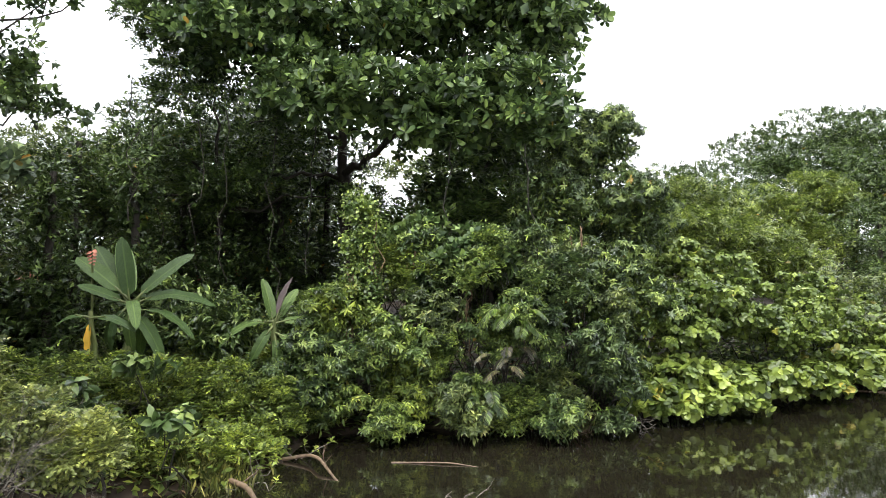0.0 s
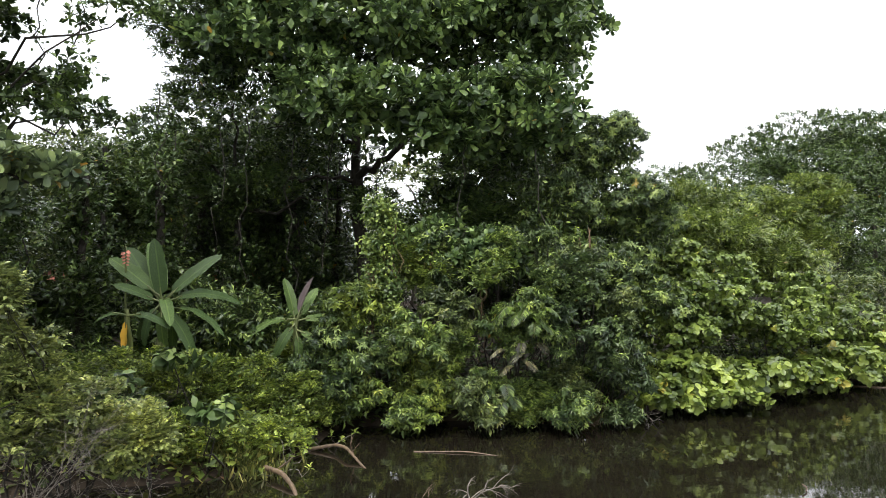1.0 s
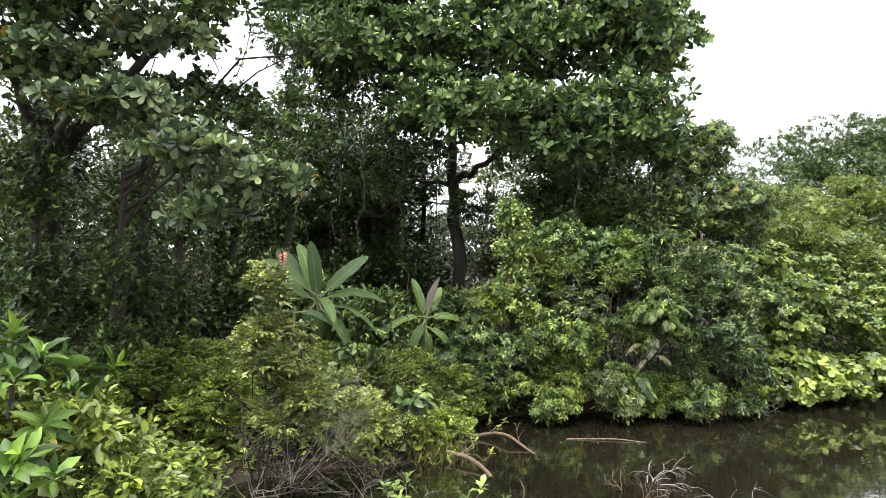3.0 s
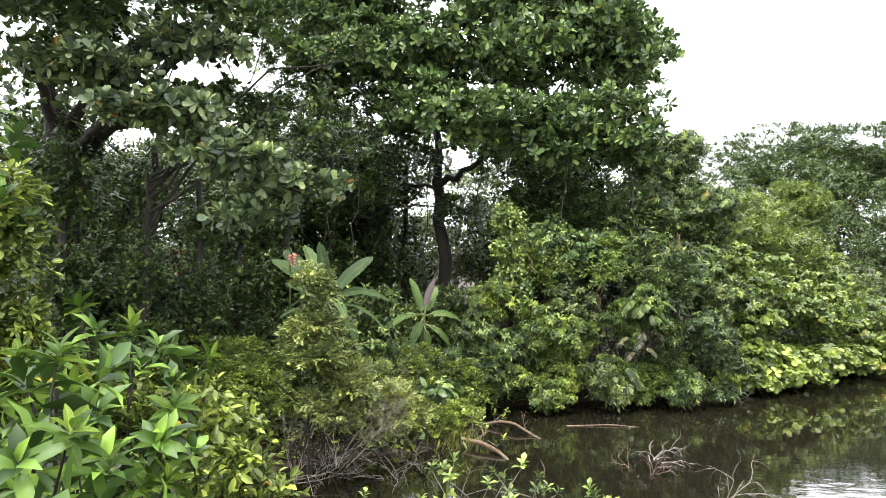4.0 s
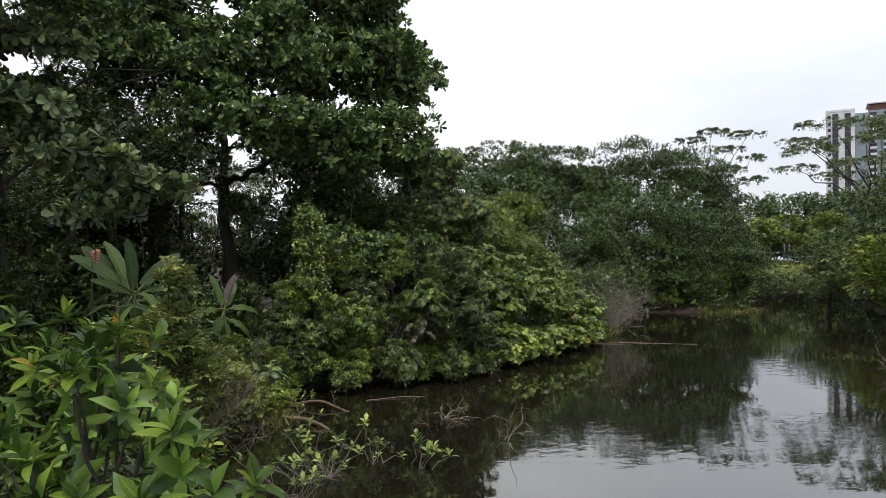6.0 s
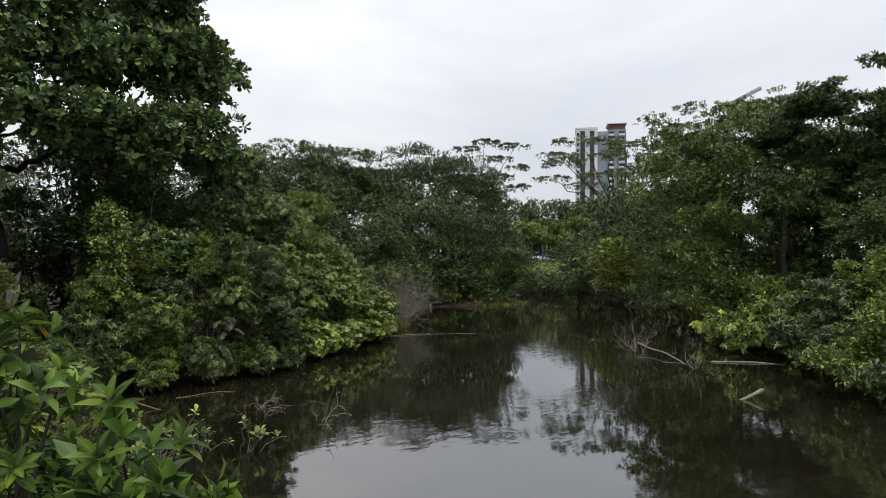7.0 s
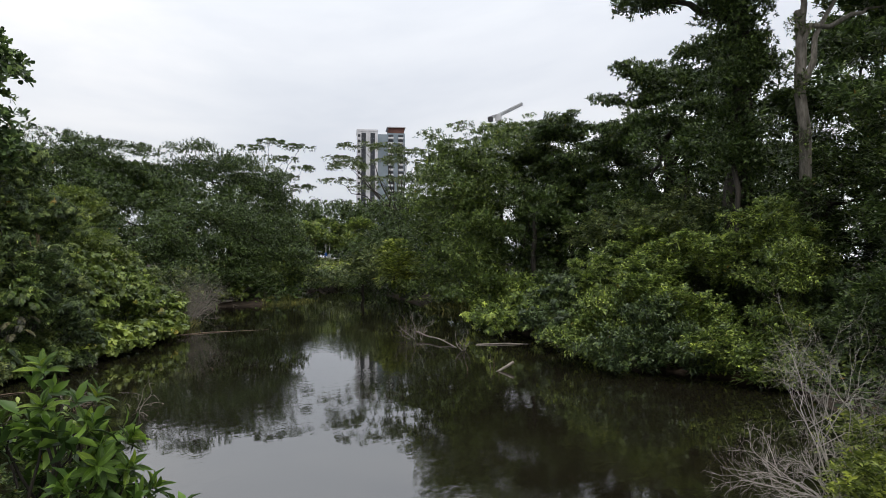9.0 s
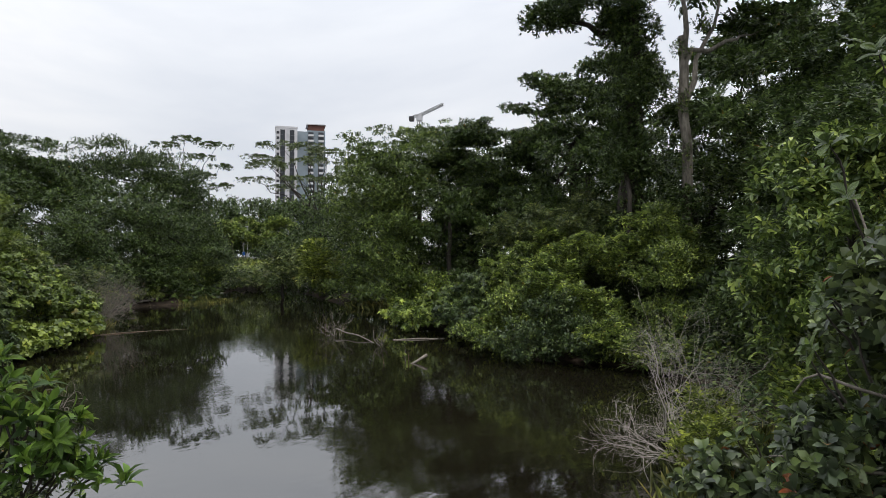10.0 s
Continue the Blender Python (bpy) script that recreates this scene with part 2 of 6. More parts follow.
# ---- building blocks ----
def raw_mesh(name, verts, faces, mat, uv=None, smooth=False):
    me = bpy.data.meshes.new(name)
    faces = np.asarray(faces, dtype=np.int32)
    per = faces.shape[1]
    me.vertices.add(len(verts))
    me.vertices.foreach_set("co", np.asarray(verts, dtype=np.float32).ravel())
    me.loops.add(faces.size)
    me.loops.foreach_set("vertex_index", faces.ravel())
    me.polygons.add(len(faces))
    me.polygons.foreach_set("loop_start", np.arange(0, faces.size, per, dtype=np.int32))
    if smooth:
        me.polygons.foreach_set("use_smooth", np.ones(len(faces), dtype=bool))
    if uv is not None:
        layer = me.uv_layers.new(name="UVMap")
        layer.data.foreach_set("uv", np.asarray(uv, dtype=np.float32)[faces.ravel()].ravel())
    me.update(calc_edges=True)
    me.materials.append(mat)
    return me


def thing(name, base, label, category, group="", kind=""):
    ob = new(name)
    ob.empty_display_size = 0.2
    ob.location = base
    return tagged(ob, label, category, group, kind)


def part(name, me, parent, label=""):
    """A mesh in the parent's own coordinates, as a part of it."""
    ob = new(name, me)
    ob.parent = parent
    return tagged(ob, label)


def part_bm(name, bm, mat, parent, label="", smooth=False):
    me = bpy.data.meshes.new(name)
    bm.normal_update()
    bm.to_mesh(me)
    bm.free()
    me.materials.append(mat)
    if smooth:
        me.polygons.foreach_set("use_smooth", np.ones(len(me.polygons), dtype=bool))
    return part(name, me, parent, label)


def unit(v):
    return v / np.maximum(np.linalg.norm(v, axis=-1, keepdims=True), 1e-9)


def sphere_dirs(n):
    return unit(rng.normal(size=(n, 3)))


def tube_arrays(points, radii, sides=7, rough=0.0):
    """Rings along a line of points, closed at the end."""
    pts = np.asarray(points, float)
    n = len(pts)
    tang = unit(np.gradient(pts, axis=0))
    ref = np.array([0.31, 0.95, 0.05]) if abs(tang[0][2]) > 0.7 else np.array([0.05, 0.1, 1.0])
    u = unit(np.cross(tang, ref))
    w = np.cross(tang, u)
    ang = np.linspace(0, 2 * math.pi, sides, endpoint=False)
    r = np.asarray(radii, float)[:, None] * (1 + rough * rng.normal(size=(n, sides)))
    ring = pts[:, None, :] + r[..., None] * (np.cos(ang)[None, :, None] * u[:, None, :] + np.sin(ang)[None, :, None] * w[:, None, :])
    verts = ring.reshape(-1, 3)
    i, j = np.meshgrid(np.arange(n - 1), np.arange(sides), indexing="ij")
    k = (j + 1) % sides
    quads = np.stack([i * sides + j, i * sides + k, (i + 1) * sides + k, (i + 1) * sides + j], -1).reshape(-1, 4)
    return verts, quads


def join_arrays(chunks):
    verts, faces, at = [], [], 0
    for v, f in chunks:
        verts.append(v)
        faces.append(f + at)
        at += len(v)
    return np.concatenate(verts), np.concatenate(faces)


def bent(a, b, steps=6, sag=0.0, wobble=0.06):
    """A crooked line from a to b."""
    a, b = np.asarray(a, float), np.asarray(b, float)
    s = np.linspace(0, 1, steps)[:, None]
    line = a + (b - a) * s
    line += np.sin(s * math.pi) * np.array([0, 0, sag])
    off = rng.normal(size=(steps, 3)) * wobble * np.linalg.norm(b - a) * 0.5
    off[0] = off[-1] = 0
    return line + off


def limb(name, a, b, r0, r1, parent, mat, sag=0.0, steps=7, sides=7, label="", wobble=0.05):
    base = np.asarray(parent.location)
    pts = bent(a, b, steps, sag, wobble) - base
    v, f = tube_arrays(pts, np.linspace(r0, r1, steps), sides, 0.05)
    return part(name, raw_mesh(name, v, f, mat, smooth=True), parent, label)


# leaf outlines: (along, across, lift) and triangles
LEAF1 = (np.array([(0, -0.22, 0), (0.45, 0.5, 0.06), (1, -0.12, -0.05)]), np.array([(0, 2, 1)]))
ALMOND4 = (np.array([(0, 0, 0), (0.55, 0.40, 0.07), (0.9, 0.36, 0.0), (1, 0, -0.07), (0.9, -0.36, 0.0), (0.55, -0.40, 0.07)]), np.array([(0, 3, 2), (0, 2, 1), (0, 4, 3), (0, 5, 4)]))
LEAF2 = (np.array([(0, 0, 0), (0.48, 0.5, 0.10), (1, 0, -0.06), (0.48, -0.5, 0.10)]), np.array([(0, 2, 1), (0, 3, 2)]))
LEAF4 = (np.array([(0, 0, 0), (0.3, 0.42, 0.09), (0.72, 0.44, 0.05), (1, 0, -0.12), (0.72, -0.44, 0.05), (0.3, -0.42, 0.09)]), np.array([(0, 3, 2), (0, 2, 1), (0, 4, 3), (0, 5, 4)]))


def leaf8(w1, w2):
    co = [(0, 0, 0), (0.33, 0, 0.05), (0.68, 0, 0.03), (1, 0, -0.10), (0.3, w1, 0.12), (0.68, w2, 0.10), (0.3, -w1, 0.12), (0.68, -w2, 0.10)]
    return np.array(co), np.array([(0, 1, 4), (1, 5, 4), (1, 2, 5), (2, 3, 5), (0, 6, 1), (1, 6, 7), (1, 7, 2), (2, 7, 3)])


OBOVATE = leaf8(0.27, 0.5)
OVAL = leaf8(0.46, 0.44)


def leaf_arrays(base, d, n, length, width, shape, joined=1):
    """Every leaf as an island of its own: base, direction, normal, size; joined leaves share a base."""
    tv, tf = shape
    d = unit(d)
    side = unit(np.cross(n, d))
    n = np.cross(d, side)
    length, width = np.asarray(length)[:, None, None], np.asarray(width)[:, None, None]
    v = (base[:, None, :] + tv[None, :, 0:1] * length * d[:, None, :] + tv[None, :, 1:2] * width * side[:, None, :]
         + tv[None, :, 2:3] * length * n[:, None, :])
    f = tf[None] + (np.arange(len(base)) * len(tv))[:, None, None]
    if joined > 1:
        first = (np.arange(len(base)) // joined * joined * len(tv))[:, None, None]
        f = np.where(tf[None] == 0, first, f)
    return v.reshape(-1, 3), f.reshape(-1, 3)


def sprig_leaves(kind, p, out, size, count):
    """Bases, directions and normals of the leaves of sprigs at p that grow along out."""
    m = len(p)
    up = np.array([0, 0, 1.0])
    w = unit(up[None] - out * out[:, 2:3] + rng.normal(size=(m, 3)) * 0.18)
    u = unit(np.cross(out, w))
    w = np.cross(u, out)
    idx = np.arange(count)
    jit = lambda a: rng.normal(size=(m, count, 3)) * a
    if kind == "rosette":
        phi = idx * 2.4 + rng.uniform(0, 6.28, (m, 1))
        el = np.radians(np.linspace(2, 62, count)[None] + rng.normal(size=(m, count)) * 8)
        flat = np.cos(phi)[..., None] * u[:, None] + np.sin(phi)[..., None] * w[:, None]
        d = np.cos(el)[..., None] * flat + np.sin(el)[..., None] * out[:, None]
        nrm = np.cos(el)[..., None] * out[:, None] - np.sin(el)[..., None] * flat
        base = p[:, None] + jit(0.02) * size
        base = base + out[:, None] * (idx / count * 0.35)[None, :, None] * size
    elif kind == "whorl":
        phi = idx * 2.4 + rng.uniform(0, 6.28, (m, 1))
        el = np.radians(np.linspace(-38, 30, count)[None] + rng.normal(size=(m, count)) * 9)
        flat = np.cos(phi)[..., None] * u[:, None] + np.sin(phi)[..., None] * w[:, None]
        d = np.cos(el)[..., None] * flat + np.sin(el)[..., None] * out[:, None] - up * 0.25
        nrm = np.cos(el)[..., None] * out[:, None] - np.sin(el)[..., None] * flat + jit(0.1)
        base = np.broadcast_to(p[:, None], (m, count, 3))
    elif kind in ("twig", "pinnate"):
        s = (idx + 0.5) / count
        sgn = np.where(idx % 2 == 0, 1.0, -1.0)
        if kind == "pinnate":
            s = (idx // 2 * 2 + 0.8) / count
        span = size * (count * (0.20 if kind == "twig" else 0.13))
        base = p[:, None] + out[:, None] * (s * span)[None, :, None] - up * (s ** 2 * span * 0.28)[None, :, None]
        d = out[:, None] * 0.62 + u[:, None] * (sgn * 0.85)[None, :, None] - up * 0.22 + jit(0.16)
        nrm = w[:, None] + up * 0.35 + jit(0.22)
    elif kind == "droop":
        s = (idx + 0.5) / count
        base = p[:, None] + out[:, None] * (s * size * 1.1)[None, :, None] + jit(0.12) * size
        d = out[:, None] * 0.75 - up * 0.42 + jit(0.42)
        nrm = out[:, None] * 0.8 + up * 0.5 + jit(0.25)
    else:  # loose leaves
        base = p[:, None] + jit(0.9) * size
        d = jit(0.8) - up * 0.35 + u[:, None] * 0.3
        nrm = out[:, None] * 0.8 + up * 0.55 + jit(0.35)
    return base.reshape(-1, 3), d.reshape(-1, 3), nrm.reshape(-1, 3)


def clumps(blobs, per, low=0.24, high=0.42, flat=0.7, rise=-0.35):
    """Smaller clumps set over ellipsoids, so that the outline is uneven and has gaps."""
    rows = []
    for b in blobs:
        c, r = np.array(b[:3], float), np.array(b[3:6], float)
        v = sphere_dirs(per * 3)
        v = v[v[:, 2] > rise][:per]
        size = r.mean() * rng.uniform(low, high, len(v))
        at = c + v * r * rng.uniform(0.5, 0.84, (len(v), 1))
        rows.append(np.column_stack([at, size, size, size * flat]))
    return np.concatenate(rows)


def shell_points(rows, n, rise=-0.5, lo=0.6, floor_z=0.06):
    weight = rows[:, 3] ** 2
    pick = rng.choice(len(rows), n, p=weight / weight.sum())
    v = sphere_dirs(n)
    flip = v[:, 2] < rise
    v[flip, 2] *= -1
    r = rows[pick, 3:6] * rng.uniform(lo, 1.0, (n, 1))
    p = rows[pick, :3] + v * r
    out = unit(v / rows[pick, 3:6] + np.array([0, 0, 0.35]) / rows[pick, 3:4])
    keep = p[:, 2] > floor_z
    return p[keep], out[keep]


def foliage(blobs, sprigs, kind, size, count, shape, aspect, per=14, flat=0.7, fill=0.22, low=0.24, high=0.42, rise=-0.35, lo=0.6):
    """Leaf arrays for a crown: sprigs over clumps, and loose leaves inside."""
    rows = clumps(blobs, per, low, high, flat, rise)
    p, out = shell_points(rows, sprigs, lo=lo)
    b, d, n = sprig_leaves(kind, p, out, size, count)
    length = size * rng.uniform(0.6, 1.15, len(b))
    chunks = [leaf_arrays(b, d, n, length, length * aspect * rng.uniform(0.85, 1.15, len(b)), shape, count if kind == "whorl" else 1)]
    m = int(sprigs * count * fill)
    if m:
        rows = np.array([x[:6] for x in blobs], float)
        wt = rows[:, 3] * rows[:, 4] * rows[:, 5]
        pick = rng.choice(len(rows), m, p=wt / wt.sum())
        pos = rows[pick, :3] + sphere_dirs(m) * rows[pick, 3:6] * rng.uniform(0.1, 0.62, (m, 1))
        pos = pos[pos[:, 2] > 0.05]
        k = len(pos)
        ln = size * rng.uniform(0.9, 1.5, k)
        chunks.append(leaf_arrays(pos, rng.normal(size=(k, 3)), rng.normal(size=(k, 3)) + np.array([0, 0, 0.8]), ln, ln * max(aspect, 0.35) * 1.1, LEAF1 if shape is LEAF1 else LEAF2))
    return join_arrays(chunks), rows


def boughs(blobs, n, size, thin=0.34, core=0.64):
    """Flat leafy pads set round the inside of a crown, so that it grows in layers."""
    env = np.array([b[:6] for b in blobs], float)
    wt = env[:, 3] * env[:, 5] + env[:, 3] * env[:, 4]
    pick = rng.choice(len(env), n, p=wt / wt.sum())
    v = sphere_dirs(n)
    v[:, 2] = np.where(v[:, 2] < -0.8, -v[:, 2], v[:, 2])
    at_ = env[pick, :3] + v * env[pick, 3:6] * rng.uniform(0.72, 1.0, (n, 1))
    at_[:, 2] = np.maximum(at_[:, 2], 0.22)
    r = size * rng.uniform(0.6, 1.25, n)
    inner = env * np.array([1, 1, 1, core, core, core])
    return [tuple(b) for b in inner] + [tuple(b) for b in np.column_stack([at_, r, r, r * thin])]


def plant(name, label, category, base, blobs, sprigs, kind, size, count, shape, aspect, mat, trunk=None, limbs=0, bark=None, stems=0,
          group="", crown="crown", spread=0.02, shoots=0, pads=None, **more):
    """A tree or shrub: trunk, limbs and a crown of leaves."""
    ob = thing(name, base, label, category, group)
    core, blobs = blobs, boughs(blobs, *pads) if pads else blobs
    (v, f), rows = foliage(blobs, sprigs, kind, size, count, shape, aspect, **more)
    part(crown, raw_mesh(crown, v - np.array(base), f, mat), ob)
    if shoots:
        tips = clumps(blobs, 12, more.get("low", 0.24), more.get("high", 0.42), more.get("flat", 0.7))
        p, out = shell_points(tips, shoots, rise=-0.2, lo=0.95)
        b, d, n = sprig_leaves(kind if kind in ("rosette", "whorl") else "droop", p + out * size * 0.4, out, size, 6)
        ln = size * rng.uniform(0.6, 1.05, len(b))
        v, f = leaf_arrays(b, d, n, ln, ln * aspect, shape)
        part("young_growth", raw_mesh("young_growth", v - np.array(base), f, M_SHOOT), ob, "fresh bright green shoots")["kind"] = "stuff"
    bark = bark or M_BARK
    base = np.array(base, float)
    if trunk:
        top, r0, r1 = np.array(trunk[:3], float), trunk[3], trunk[4]
        limb("trunk", base - np.array([0, 0, 0.3]), top, r0, r1, ob, bark, steps=9, sides=10, wobble=0.014)
        for b in core[:limbs] if limbs else []:
            start = base + (top - base) * rng.uniform(0.75, 1.0)
            limb("limb", start, b[:3], r1 * 0.75, r1 * 0.12, ob, bark, sag=0.4, steps=8)
    for i in range(stems):
        b = core[i % len(core)]
        end = np.array(b[:3]) + sphere_dirs(1)[0] * np.array(b[3:6]) * 0.6
        end[2] = max(end[2], 0.4)
        limb("stem", base + rng.normal(size=3) * np.array([0.2, 0.2, 0]), end, spread, spread * 0.3, ob, bark, steps=6, sides=5, wobble=0.1)
    return ob


# ---- ground and water ----
SHORE = [(-6.9, 9.0), (-5.9, 9.7), (-4.7, 9.9), (-3.6, 10.2), (-2.9, 11.2), (-2.7, 13.2), (-0.9, 13.9), (0.8, 14.1), (2.3, 14.3), (3.6, 14.8), (5.7, 15.5),
         (8.2, 16.6), (10.4, 17.9), (13, 19.4), (17, 22.0), (20, 25.4), (26, 28.8), (29, 27.2), (32, 26.6), (35, 28), (42, 33.4), (52, 38), (54, 33), (44, 24.6),
         (34.6, 17), (29.8, 11), (20.6, 5.4), (17.2, 1.0), (12.2, -1.6), (11.2, -3.8), (10.2, -6.8), (5.5, -8.4), (1.6, -7.9), (-1.4, -7.8), (-4, -9.2),
         (-11, -11.5), (-18, -9), (-17, -4), (-9.5, -1.8), (-6.2, -0.2), (-5.6, 3), (-6.2, 6)]


def shore_distance(x, y):
    """Metres from the shore, minus over the water."""
    p = np.stack([x, y], -1)
    best = np.full(x.shape, 1e9)
    inside = np.zeros(x.shape, bool)
    for a, b in zip(SHORE, SHORE[1:] + SHORE[:1]):
        a, b = np.array(a, float), np.array(b, float)
        ab = b - a
        s = np.clip(((p - a) @ ab) / (ab @ ab), 0, 1)
        best = np.minimum(best, np.linalg.norm(p - a - s[..., None] * ab, axis=-1))
        cross = ((a[1] > y) != (b[1] > y)) & (x < (b[0] - a[0]) * (y - a[1]) / (b[1] - a[1] + 1e-12) + a[0])
        inside ^= cross
    return np.where(inside, -best, best)


def ground_z(x, y):
    x, y = np.asarray(x, float), np.asarray(y, float)
    d = shore_distance(x, y)
    bumps = 0.10 * np.sin(x * 1.1 + 0.6 * y) * np.cos(y * 0.9 - 0.3 * x) + 0.05 * np.sin(2.7 * x + 1.3) * np.sin(2.3 * y)
    land = 0.20 * np.clip(d / 0.35, 0, 1) + 0.7 * np.clip(d / 4, 0, 1) + 0.6 * np.clip((d - 4) / 12, 0, 1) + bumps * np.clip(d, 0, 1)
    bed = np.maximum(-1.2, d * 0.5)
    far = np.clip(((x - 62) * 0.83 + (y - 42) * 0.56) / 14, 0, 1)
    return np.where(d > 0, land, bed) * (1 - far) + far * 2.6


def make_ground():
    fine = np.concatenate([np.linspace(-3000, -80, 12), np.linspace(-60, -24, 13), np.arange(-22, 36, 0.7), np.linspace(36.5, 110, 45), np.linspace(130, 3000, 14)])
    gx, gy = np.meshgrid(fine, fine, indexing="ij")
    v = np.stack([gx, gy, ground_z(gx, gy)], -1).reshape(-1, 3)
    n = len(fine)
    i, j = np.meshgrid(np.arange(n - 1), np.arange(n - 1), indexing="ij")
    q = np.stack([i * n + j, (i + 1) * n + j, (i + 1) * n + j + 1, i * n + j + 1], -1).reshape(-1, 4)
    tagged(new("ground", raw_mesh("ground", v, q, M_SOIL, smooth=True)), "dark damp soil of the wooded pond banks", "ground", kind="structure")


make_ground()
bm = bmesh.new()
bmesh.ops.create_grid(bm, x_segments=2, y_segments=2, size=1)
for vert in bm.verts:
    vert.co = Vector((vert.co.x * 42 + 18, vert.co.y * 30 + 12, 0))
me = bpy.data.meshes.new("water")
bm.to_mesh(me)
bm.free()
me.materials.append(M_WATER)
tagged(new("water", me), "still dark brown pond water mirroring the sky", "water", kind="structure")


def gz(x, y):
    return float(ground_z(np.array([x]), np.array([y]))[0])


def at(x, y):
    return (x, y, gz(x, y))


# ---- trees of the near bank ----
KITE = (np.array([(0, 0, 0), (0.66, 0.5, 0.06), (1, 0, -0.07), (0.66, -0.5, 0.06)]), np.array([(0, 2, 1), (0, 3, 2)]))
almond_a = plant("sea_almond_tree", "tall spreading sea almond tree above the pond bank", "tree", at(-2.6, 19.9),
      [(-1.4, 15.9, 7.2, 2.5, 1.6, 1.3), (1.5, 16.2, 7.4, 2.3, 1.6, 1.5), (-0.2, 15.6, 6.5, 1.5, 0.9, 0.55), (2.3, 16.0, 6.6, 1.1, 0.9, 0.6), (2.4, 17.8, 10.0, 2.3, 2.5, 2.0), (-1, 18.0, 10.2, 3.6, 3.2, 2.2),
       (-5.0, 17.8, 9.6, 3.0, 2.3, 1.7), (-3.4, 16.8, 7.8, 2.0, 1.6, 1.2), (-6.3, 19, 11.8, 3.2, 3, 2.3), (0.3, 19, 13.2, 3.6, 3.5, 2.4), (-4, 20, 14.0, 4, 3.5, 2.4), (2.6, 20.5, 12, 2.2, 2.4, 2), (0.8, 20.6, 7.6, 3.0, 2.0, 1.6)],
      7200, "rosette", 0.25, 8, ALMOND4, 0.62, M_ALMOND, trunk=(-3.05, 20.0, 6.3, 0.24, 0.19), limbs=0, per=46, flat=0.42, fill=0.22, low=0.12, high=0.27, rise=-0.75)
for a, b, r0, r1, sag in (((-3.05, 20.0, 6.2), (-3.25, 19.8, 9.4), 0.15, 0.11, 0), ((-3.25, 19.8, 9.3), (-4.1, 19.2, 10.0), 0.1, 0.06, 0), ((-3.25, 19.8, 9.3), (-1.6, 19.4, 12.6), 0.1, 0.04, 0.3),
                        ((-3.05, 20.0, 6.1), (-1.75, 19.0, 6.8), 0.13, 0.09, -0.1), ((-1.75, 19.0, 6.8), (0.6, 17.4, 9.0), 0.09, 0.03, 0.3), ((-3.1, 20.0, 6.0), (-4.6, 19.2, 5.9), 0.07, 0.04, 0.1),
                        ((-4.6, 19.2, 5.9), (-5.9, 18.6, 6.0), 0.04, 0.02, 0.1), ((-3.1, 19.9, 7.1), (-3.9, 19.5, 7.5), 0.08, 0.06, 0.1), ((-3.9, 19.5, 7.5), (-5.6, 18.8, 7.4), 0.06, 0.025, 0.3),
                        ((-3.15, 19.9, 7.2), (-2.1, 19.3, 7.7), 0.06, 0.04, 0), ((-2.1, 19.3, 7.7), (1.4, 17.0, 7.6), 0.05, 0.02, 0.3), ((-3.2, 19.8, 8.7), (-2.3, 19.2, 9.5), 0.05, 0.02, 0.1),
                        ((-4.1, 19.2, 10.0), (-6.0, 18.6, 12.0), 0.06, 0.02, 0.3), ((-1.75, 19.0, 6.8), (-0.9, 16.4, 7.2), 0.05, 0.015, 0.2), ((-3.2, 19.8, 8.2), (-5.2, 18.6, 8.9), 0.05, 0.02, 0.4)):
    limb("limb", a, b, r0, r1, almond_a, M_BARK, sag=sag, steps=8, sides=8, wobble=0.07)
plant("forest_tree", "pale-stemmed tree in the clearing behind the almond", "tree", at(-1.7, 29),
      [(-2.2, 29, 7.0, 1.6, 1.2, 0.7), (-0.4, 29.4, 7.4, 1.6, 1.2, 0.7), (-1.2, 30, 3.4, 2.2, 1.0, 1.2)],
      420, "twig", 0.22, 8, LEAF2, 0.45, M_OLIVE, trunk=(-1.1, 29, 6.6, 0.13, 0.08), limbs=2, bark=M_PALE, per=20, flat=0.5, fill=0.0)
plant("undergrowth_shrub", "olive undergrowth in the clearing behind the almond", "shrub", at(-2.0, 26.2),
      [(-3.4, 25.8, 2.6, 1.6, 1.0, 2.0), (-1.4, 26.4, 3.4, 1.6, 1.0, 2.2), (0.4, 26.0, 3.0, 1.6, 1.0, 2.4), (-4.8, 25.2, 3.4, 1.4, 1.0, 2.4), (-2.4, 27.4, 4.6, 1.6, 1.0, 1.2)],
      1700, "droop", 0.15, 8, LEAF2, 0.45, M_OLIVE, stems=6, per=20, fill=0.3)
# Leaf colour darkened to paint the shadow under the almond crown.
plant("forest_tree", "small-leaved tree under the almond crown, coloured dark for its shade", "tree", at(-6.6, 19.4),
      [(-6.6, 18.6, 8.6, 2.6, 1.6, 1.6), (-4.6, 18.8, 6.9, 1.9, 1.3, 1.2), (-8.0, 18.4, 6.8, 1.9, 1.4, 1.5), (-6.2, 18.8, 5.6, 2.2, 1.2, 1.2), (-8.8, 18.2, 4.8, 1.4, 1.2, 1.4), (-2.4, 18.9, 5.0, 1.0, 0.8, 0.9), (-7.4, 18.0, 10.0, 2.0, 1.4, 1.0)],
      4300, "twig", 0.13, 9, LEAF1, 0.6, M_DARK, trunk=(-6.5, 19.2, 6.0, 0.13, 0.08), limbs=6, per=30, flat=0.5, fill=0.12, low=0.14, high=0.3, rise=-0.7)
